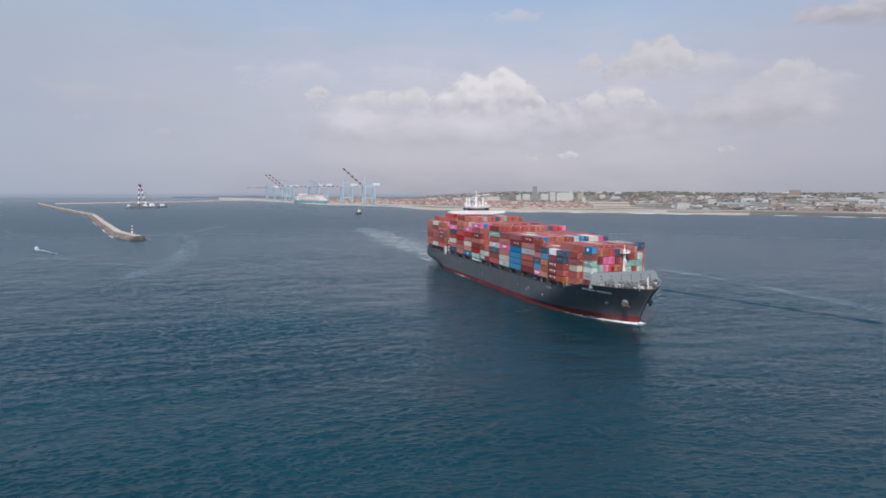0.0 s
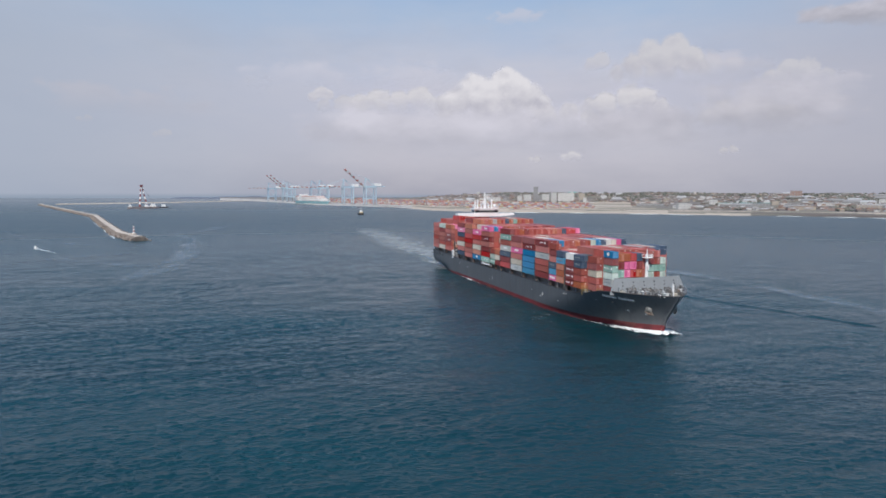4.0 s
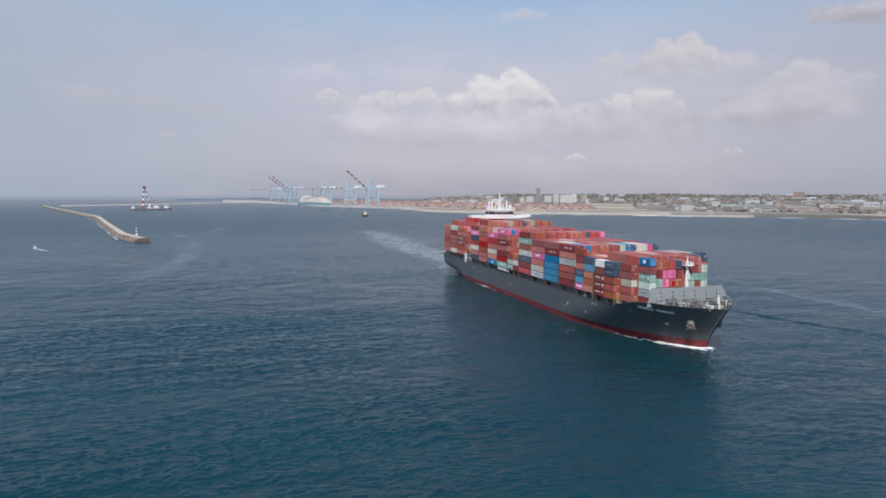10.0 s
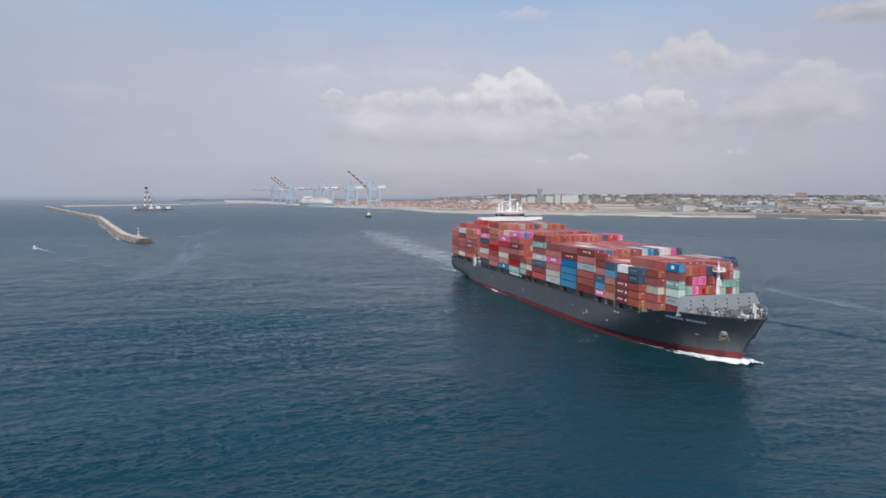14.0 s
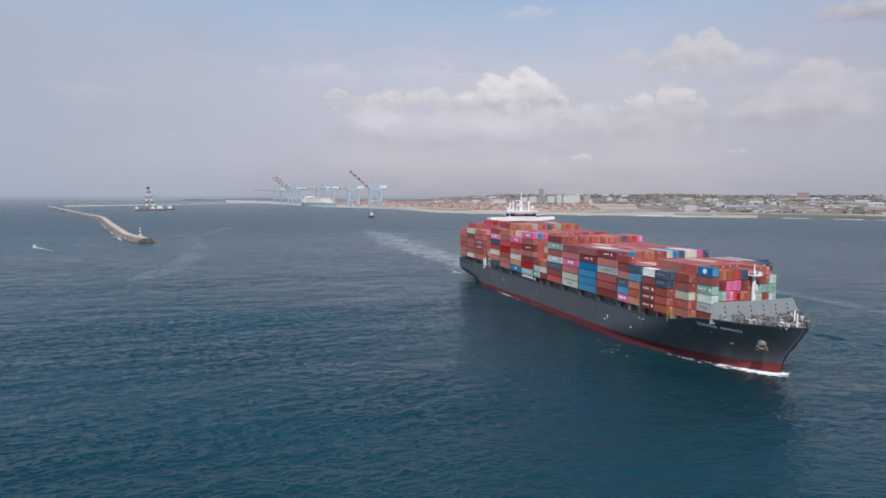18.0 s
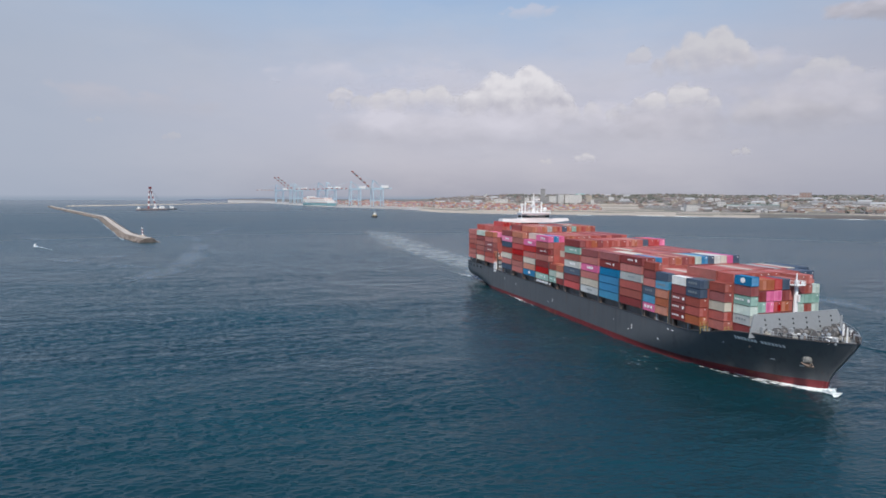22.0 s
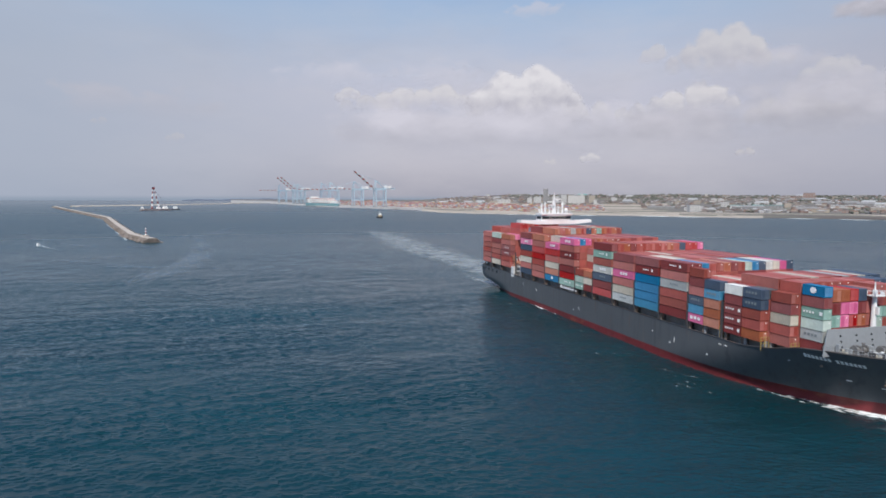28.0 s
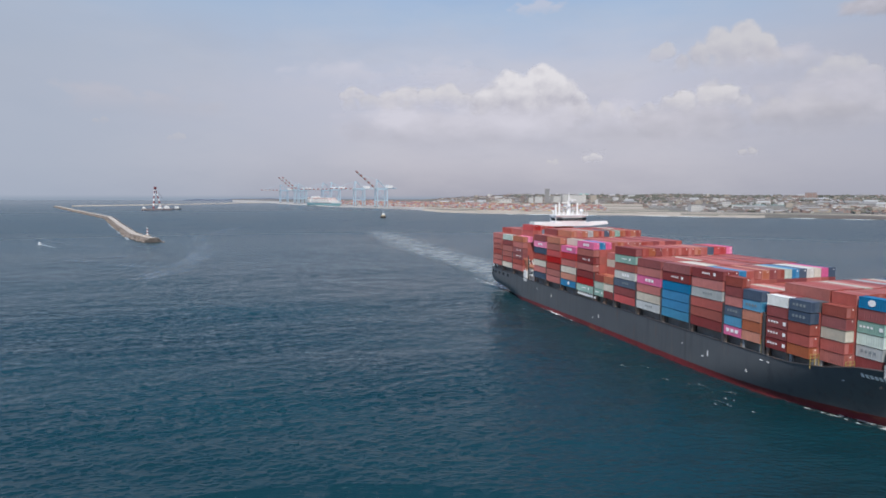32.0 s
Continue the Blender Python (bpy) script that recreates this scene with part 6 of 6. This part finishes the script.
# ---- foam and wake ----
def lace(name, color, cover, scale, lo, hi, rough=0.7):
    """Foam or ruffled water that lies in torn patches; the sheet's second map tells how thick it is."""
    m = bpy.data.materials.new(name)
    m.use_nodes = True
    nt = m.node_tree
    N, L = nt.nodes.new, nt.links.new
    b = nt.nodes["Principled BSDF"]

    def calc(op, p, q, clamp=False):
        n = N("ShaderNodeMath")
        n.operation, n.use_clamp = op, clamp
        for i, v in enumerate((p, q)):
            if isinstance(v, (int, float)):
                n.inputs[i].default_value = v
            else:
                L(v, n.inputs[i])
        return n.outputs[0]

    where, thick = N("ShaderNodeUVMap"), N("ShaderNodeUVMap")
    where.uv_map, thick.uv_map = "UVMap", "thick"
    mp = N("ShaderNodeMapping")
    mp.inputs["Scale"].default_value = (scale[0], scale[1], 1)
    L(where.outputs[0], mp.inputs[0])
    nz = N("ShaderNodeTexNoise")
    nz.inputs["Scale"].default_value, nz.inputs["Detail"].default_value, nz.inputs["Roughness"].default_value = 1.0, 7, 0.62
    L(mp.outputs[0], nz.inputs["Vector"])
    sep = N("ShaderNodeSeparateXYZ")
    L(thick.outputs[0], sep.inputs[0])
    rng = N("ShaderNodeMapRange")
    rng.inputs[1].default_value, rng.inputs[2].default_value = lo, hi
    v = calc("SUBTRACT", 1.0, calc("MULTIPLY", sep.outputs["Y"], sep.outputs["Y"]))
    L(calc("ADD", nz.outputs["Fac"], calc("MULTIPLY", calc("SUBTRACT", calc("MULTIPLY", sep.outputs["X"], calc("POWER", v, 0.6)), 1.0), 0.4)), rng.inputs[0])
    alpha = calc("MULTIPLY", rng.outputs[0], cover, True)
    b.inputs["Base Color"].default_value = (*color, 1)
    b.inputs["Roughness"].default_value = rough
    L(alpha, b.inputs["Alpha"])
    bn = N("ShaderNodeBump")
    bn.inputs["Distance"].default_value = 0.3
    L(nz.outputs["Fac"], bn.inputs["Height"])
    L(bn.outputs[0], b.inputs["Normal"])
    return m


def sheet(name, line, material, label, category, across=6):
    """A thin sheet of foam along a line of (x, y, z left, z right, reach left, reach right, thickness)."""
    verts, uv, th, faces = [], [], [], []
    run = 0.0
    for i, (x, y, zl, zr, wl, wr, k) in enumerate(line):
        p = line[max(0, i - 1)]
        q = line[min(len(line) - 1, i + 1)]
        d = Vector((q[0] - p[0], q[1] - p[1], 0)).normalized()
        s = Vector((-d.y, d.x, 0))
        if i:
            run += math.hypot(x - p[0], y - p[1])
        for j in range(across + 1):
            f = j / across
            off = wl + (-wr - wl) * f
            verts.append((x + s.x * off, y + s.y * off, zl + (zr - zl) * f))
            uv.append((run, off))
            th.append((k, 2 * f - 1))
    n = across + 1
    for i in range(len(line) - 1):
        for j in range(across):
            faces.append((i * n + j, i * n + j + 1, (i + 1) * n + j + 1, (i + 1) * n + j))
    me = bpy.data.meshes.new(name)
    me.from_pydata(verts, [], faces)
    for layer, data in (("UVMap", uv), ("thick", th)):
        lay = me.uv_layers.new(name=layer)
        for lp in me.loops:
            lay.data[lp.index].uv = data[lp.vertex_index]
    me.materials.append(material)
    return tagged(new(name, me), label, category, kind="stuff")


def along(pts, n):
    """Even points on a smooth line through (x, y, reach, thickness)."""
    out = []
    for i in range(n + 1):
        u = i / n * (len(pts) - 1)
        k = min(int(u), len(pts) - 2)
        f = u - k
        p0, p1, p2, p3 = pts[max(0, k - 1)], pts[k], pts[k + 1], pts[min(len(pts) - 1, k + 2)]
        out.append([0.5 * (2 * b1 + (c - a) * f + (2 * a - 5 * b1 + 4 * c - d) * f * f + (3 * b1 - a - 3 * c + d) * f ** 3) for a, b1, c, d in zip(p0, p1, p2, p3)])
    return out


M_LACE = lace("torn_white_foam", (0.80, 0.84, 0.85), 0.95, (0.32, 0.8), 0.45, 0.60, 0.8)
M_STREAK = lace("thin_foam_streak", (0.70, 0.76, 0.78), 0.8, (0.16, 0.8), 0.50, 0.64, 0.8)
M_WAKE = lace("churned_wake_water", (0.42, 0.455, 0.455), 0.55, (0.15, 0.06), 0.36, 0.66, 0.5)
# the sky's sheen on smooth water, drawn as a pale colour
M_SLICK = lace("painted_water_sheen", (0.32, 0.38, 0.43), 0.50, (0.02, 0.06), 0.33, 0.7, 0.4)


def waterline(x, side):
    s = (x - transom(0)) / (stem(0) - transom(0))
    return side * half_breadth(min(1, s), 0)[1]


def build_bulb():
    """Rounded red nose under water before the stem."""
    bm = bmesh.new()
    rows = []
    for i in range(9):
        x = i / 8
        w = math.sqrt(max(0.01, 1 - x ** 2.4))
        rows.append([bm.verts.new((64.0 + 7.4 * x, 1.9 * w * math.cos(q), -3.85 + 2.35 * w * math.sin(q))) for q in [k * math.tau / 14 for k in range(14)]])
    for p, q in zip(rows, rows[1:]):
        for j in range(14):
            bm.faces.new((p[j], q[j], q[(j + 1) % 14], p[(j + 1) % 14]))
    bm.faces.new(rows[-1])
    part("bulbous_bow", bm, M_BOOT, SHIP, "red bulbous bow under the surface", smooth=True)


build_bulb()


def build_bow_foam():
    rnd = random.Random(41)
    bm = bmesh.new()
    for i in range(420):
        side = -1 if rnd.random() < 0.7 else 1
        u = rnd.random() ** 1.3
        x = 65.4 - u * (13 if side < 0 else 8)
        spread = 0.5 + 2.0 * min(1, u * 3 + 0.15) * (1 - 0.5 * u)
        off = spread * rnd.random() ** 1.3
        s = rnd.uniform(0.10, 0.34) * (1.2 - u * 0.5)
        y = waterline(min(x, 63.8), side) + side * off if x < 63.8 else side * rnd.uniform(0, 1.1)
        lift = 0.9 * (1 - u) ** 3 * (1 - off / (spread + 0.01)) ** 0.7
        blob(bm, (x, y, 0.02 + lift), (s * 1.9, s, s * (0.5 * (1 - u) + 0.15)), rnd.random(), 1, 0.4)
    ob = new("bow_wave", mesh_of("bow_wave", bm, M_FOAM))
    tagged(ob, "white breaking bow wave at the ship's stem", "bow wave", kind="stuff")
    FOAM.append(ob)
    for side, reach in ((-1, 34), (1, 18)):
        line = []
        for i in range(60):
            u = i / 59
            x = 65.8 - reach * u
            y = waterline(min(x, 63.6), side) - side * 0.35 if x < 63.6 else -side * 0.2
            w = (1.1 + 4.4 * min(1, u * 3) * (1 - 0.45 * u)) * (1 + 0.5 * noise.noise((x * 0.3, side * 5.0, 2.2)))
            k = (1.6 - 1.0 * u ** 0.8 + 0.5 * noise.noise((x * 0.16, side * 2.0, 6.1))) * min(1, u * 12 + 0.5)
            hi, lo = 0.25 + 0.9 * (1 - u) ** 4, 0.16
            line.append((x, y, lo, hi, w, w * 0.5, k) if side < 0 else (x, y, hi, lo, w * 0.5, w, k))
        ob = sheet("bow_foam", line, M_LACE, "torn white foam along the ship's bow", "foam", 10)
        FOAM.append(ob)
    # white water thrown up each time the bow meets a swell
    for side, reach in ((-1, 20), (1, 10)):
        line = []
        for i in range(40):
            u = i / 39
            x = 66.8 - reach * u
            y = waterline(min(x, 63.6), side) - side * 0.3 if x < 63.6 else -side * 0.2
            w = (1.6 + 5.6 * min(1, u * 2.6) * (1 - 0.5 * u)) * (1 + 0.4 * noise.noise((x * 0.4, side * 3.0, 8.2)))
            k = 1.75 - 0.85 * u ** 1.5 + 0.3 * noise.noise((x * 0.3, side, 1.7))
            hi, lo = 0.35 + 1.3 * (1 - u) ** 3, 0.2
            line.append((x, y, lo, hi, w, w * 0.4, k) if side < 0 else (x, y, hi, lo, w * 0.4, w, k))
        SURGE.append(sheet("bow_surge", line, M_LACE, "white water thrown up at the ship's stem", "foam", 10))
    line = []
    for i in range(160):
        x = 32 - 168 * i / 159
        g = noise.noise((x * 0.055, 4.4, 0))
        line.append((x, waterline(max(x, -136), -1) + 0.3, 0.2, 0.2, 0.9, 1.2 + 1.4 * max(0, g), 0.50 + 0.65 * g))
    line = [(x, y, zl, zr, wr, wl, k) for x, y, zl, zr, wl, wr, k in line]
    FOAM.append(sheet("side_foam", line, M_LACE, "scattered white foam along the ship's side", "foam", 5))
    rnd = random.Random(77)
    for cx, cy, n in ((30, -27, 9), (24, -30, 6), (9, -29, 12), (3, -33, 9), (-30, -27, 10), (-62, -25, 8), (-88, -25, 7), (-122, -28, 10), (-115, -25, 9)):
        for k in range(5):
            x0, y0, half = cx + rnd.uniform(-n, n), cy + rnd.uniform(-3.5, 3.5), rnd.uniform(0.8, 3.4)
            w, bend = rnd.uniform(0.3, 1.0), rnd.uniform(-0.9, 0.9)
            line = [(x0 + half * (1 - 2 * i / 9), y0 + bend * math.sin(i * 0.5), 0.22, 0.22, w, w, rnd.uniform(0.85, 1.15) * math.sin(math.pi * (i + 0.5) / 10) ** 0.4) for i in range(10)]
            FOAM.append(sheet("foam_fleck", line, M_STREAK, "small fleck of foam on the dark water", "foam", 4))


build_bow_foam()


def surge_at(t):
    """It rises at the stem with every swell, slides aft and sinks again."""
    phase = (t / SWELL_PERIOD) % 1.0
    rise = lerp(((0.0, -1.9), (0.12, -1.6), (0.24, -0.25), (0.34, 0.12), (0.62, 0.05), (0.76, -0.35), (0.9, -1.6), (1.0, -1.9)), phase)
    slide = lerp(((0.0, 0.6), (0.2, 1.0), (0.4, 1.4), (0.62, 0.2), (0.88, -6.0), (0.97, 0.6), (1.0, 0.6)), phase)
    return way_at(t) @ Matrix.Translation((slide, 0, rise))


def build_swell():
    """A long dark crest that runs in towards the ship's far side."""
    bm = bmesh.new()
    rows = []
    n = 150
    for i in range(n + 1):
        x = -75 + 330 * i / n
        y = 0.9 * noise.noise((i * 0.16, 0, 0)) + 0.4 * noise.noise((i * 0.6, 3, 0))
        hh = 0.5 * (0.65 + 0.6 * noise.noise((i * 0.3, 5, 2)))
        rows.append([bm.verts.new((x, y + u * 0.95, z * hh - 0.03 * (z == 0))) for u, z in ((-1, 0), (-.6, .3), (-.25, .85), (0, 1), (.3, .75), (.65, .2), (1, 0))])
    for a, b in zip(rows, rows[1:]):
        for j in range(6):
            bm.faces.new((a[j], b[j], b[j + 1], a[j + 1])).smooth = True
    return tagged(new("wave_crest", mesh_of("wave_crest", bm, M_WATER)), "long dark wave crest crossing the open water", "wave", kind="stuff")


SWELL = build_swell()


def swell_at(t):
    # x axis along the crest; it drifts sideways at two metres a second
    d, n = Vector((0.56, -0.8285, 0)), Vector((-0.8285, -0.56, 0))
    return Matrix.Translation(n * (-263 + 2.05 * t) + d * -190) @ Matrix.Rotation(math.atan2(d.y, d.x), 4, "Z")


def build_wake():
    # track left behind by the ship, widening astern and bending at its old end
    pts = [(42, 312, 17, 1.2), (6, 450, 25, 1.25), (-30, 550, 30, 1.2), (-60, 660, 32, 1.15), (-88, 760, 30, 1.1), (-108, 838, 19, 0.8), (-122, 872, 8, 0.3)]
    line = [(x, y, 0.25, 0.25, w, w, k) for x, y, w, k in along(pts, 60)]
    sheet("wake", line, M_WAKE, "pale churned wake astern of the ship", "wake", 10)
    for y0, y1, n, k in ((-11, -17, 60, 1.12), (10, 13, 30, 0.95)):
        line = [(-131 - n * i / 20, y0 + (y1 - y0) * (i / 20) ** 0.8 + 0.7 * math.sin(i * 0.8), 0.4, 0.4, 3.6 + 0.08 * i, 3.6 + 0.08 * i, k * (1 - 0.3 * i / 20)) for i in range(21)]
        FOAM.append(sheet("stern_foam", line, M_LACE, "white foam trailing from the ship's stern", "foam", 5))


build_wake()


def build_slicks():
    """Pale bands painted as the sheen of smoother water."""
    for pts in (((126, 445, 7, 0.6), (141, 385, 11, 0.9), (167, 317, 10, 0.95), (181, 248, 9, 0.9), (190, 190, 8, 0.85), (196, 140, 6, 0.7)),
                ((-262, 620, 14, 0.6), (-215, 520, 15, 1.0), (-190, 440, 14, 1.05), (-176, 380, 12, 1.0), (-182, 330, 10, 0.8), (-215, 290, 6, 0.5)),
                ((-345, 478, 8, 0.4), (-260, 430, 9, 0.85), (-200, 405, 11, 0.9), (-120, 400, 12, 0.5)),
                ((-330, 700, 10, 0.5), (-300, 780, 14, 0.95), (-318, 860, 14, 0.95), (-290, 930, 10, 0.6)),
                ((-411, 615, 4, 0.5), (-335, 563, 7, 0.95), (-286, 559, 8, 1.0), (-262, 590, 6, 0.7)),
                ((-579, 803, 5, 0.5), (-448, 653, 8, 0.95), (-364, 569, 6, 0.6)),
                ((-203, 500, 8, 0.6), (-259, 620, 10, 0.95), (-345, 770, 9, 0.8), (-400, 850, 6, 0.5)),
                ((-171, 290, 4, 0.4), (-185, 374, 7, 0.9), (-181, 430, 7, 0.8)),
                ((-291, 401, 5, 0.6), (-279, 455, 7, 0.9), (-244, 477, 6, 0.7)),
                ((-837, 1884, 8, 0.6), (-700, 1620, 11, 0.95), (-574, 1391, 8, 0.6)),
                ((-255, 1150, 12, 0.6), (-215, 1120, 14, 0.9), (-170, 1180, 10, 0.5))):
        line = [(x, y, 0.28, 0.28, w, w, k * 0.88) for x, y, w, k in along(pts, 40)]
        sheet("slick", line, M_SLICK, "faint pale streak painted as the sheen of smoother water", "water streak", 8)


build_slicks()


def build_breakwater_foam():
    for (x0, y0), (x1, y1), sd in (((-705, 1205), (-640, 1105), 5), ((-560, 980), (-470, 838), 2), ((-440, 790), (-345, 640), 9)):
        line = []
        for i in range(41):
            f = i / 40
            g = noise.noise((f * 9, sd, 0))
            line.append((x0 + (x1 - x0) * f + 0.5, y0 + (y1 - y0) * f + 0.4, 0.45, 0.45, 2.6, 3.2, 1.15 + 0.9 * g))
        sheet("shore_foam", line, M_STREAK, "white foam washing against the breakwater rocks", "foam", 4)


build_breakwater_foam()


# ---- small craft ----
def build_tug():
    root = thing("tugboat", "small dark tugboat with a pale wheelhouse", "tugboat")
    bm = bmesh.new()
    rows = []
    for x, w in ((-14, 4.2), (-12, 5), (6, 5.2), (11, 3.6), (15, 0.4)):
        rows.append([bm.verts.new((x, sd * w * k, z + (0.12 * max(0, x)) * (z > 1))) for sd in (-1, 1) for z, k in ((-1, .8), (2.6, 1))])
    for a, b in zip(rows, rows[1:]):
        bm.faces.new((a[0], b[0], b[1], a[1]))
        bm.faces.new((a[2], b[2], b[3], a[3]))
        bm.faces.new((a[1], b[1], b[3], a[3]))
    bm.faces.new((rows[0][0], rows[0][1], rows[0][3], rows[0][2]))
    part("hull", bm, M_DARK, root)
    boxed("deckhouse", (-6, 5, -3.4, 3.4, 2.6, 6.4), mat("buff_paint", (0.5, 0.40, 0.24), 0.6), root)
    boxed("wheelhouse", (-2, 4, -2.6, 2.6, 6.4, 9.6), M_WHITE, root)
    bm = bmesh.new()
    tube(bm, (-1, 0, 9.6), (-1, 0, 16.5), 0.4, 0.25, 6)
    part("mast", bm, M_WHITE, root)
    for y in (-2.2, 2.2):
        bm = bmesh.new()
        tube(bm, (-4.5, y, 6.2), (-4.5, y, 10.2), 0.8, 0.7, 8)
        part("funnel", bm, M_DARK, root)
    return root


TUG = build_tug()


def build_skiff():
    root = thing("motorboat", "small white open motorboat trailing a foamy wake", "boat")
    bm = bmesh.new()
    prism(bm, [(-3.5, -1.2), (1.5, -1.2), (4.2, 0), (1.5, 1.2), (-3.5, 1.2)], -0.2, 1.1)
    part("hull", bm, M_WHITE, root)
    boxed("console", (-0.6, 0.8, -0.7, 0.7, 1.1, 2.3), M_WHITE, root)
    boxed("outboard_motor", (-4.2, -3.5, -0.35, 0.35, 0.2, 1.7), M_DARK, root)
    bm = bmesh.new()
    rnd = random.Random(6)
    for i in range(34):
        u = rnd.random() ** 1.4
        blob(bm, (-3 - u * 8, rnd.gauss(0, 1) * (0.35 + u * 0.5), 0.15), (rnd.uniform(0.3, 0.7), rnd.uniform(.15, .4), 0.1 + 0.15 * (1 - u)), rnd.random(), 1, .3)
    tagged(part("spray", bm, M_FOAM, root, "white spray behind the motor"), kind="stuff")
    # it leaves a slanting wake behind
    line = [(-3 - 85 * i / 20, -0.1 * 85 * i / 20, 0.4, 0.4, 0.9 + 0.05 * i, 0.9 + 0.05 * i, 1.6 - 0.85 * i / 20) for i in range(21)]
    wk = sheet("boat_wake", line, M_STREAK, "", "", 4)
    wk.parent = root
    return root


SKIFF = build_skiff()
SKIFF_WAY = ((0, -342, 515), (8, -359, 534), (16, -375, 551), (24, -389, 567), (32, -400, 582))
TUG_WAY = ((0, -187, 1368), (8, -180, 1350), (16, -170, 1330), (24, -161, 1306), (32, -150, 1280))


def motions():
    walk(SHIP, SHIP_ROWS)
    # the waves run before the wind
    walk(SEA, [(t, pose((16 - t) * 0.8, (t - 16) * 0.9, 0)) for t in (0, 16, 32)])
    for ob, local in CARGO:
        walk(ob, [(t, m @ local) for t, m in SHIP_ROWS])
    for ob in SURGE:
        walk(ob, [(0.8 * i, surge_at(0.8 * i)) for i in range(41)])
    for ob in FOAM:
        walk(ob, FOAM_ROWS)
    walk(SWELL, [(t, swell_at(t)) for t in (0, 16, 32)])
    for ob, rows in CLOUDS:
        walk(ob, rows)
    walk(TUG, [(t, pose(x, y, 0, 0, 0, -70)) for t, x, y in TUG_WAY])
    walk(SKIFF, [(t, pose(x, y, 0, 0, 0, 131)) for t, x, y in SKIFF_WAY])


motions()
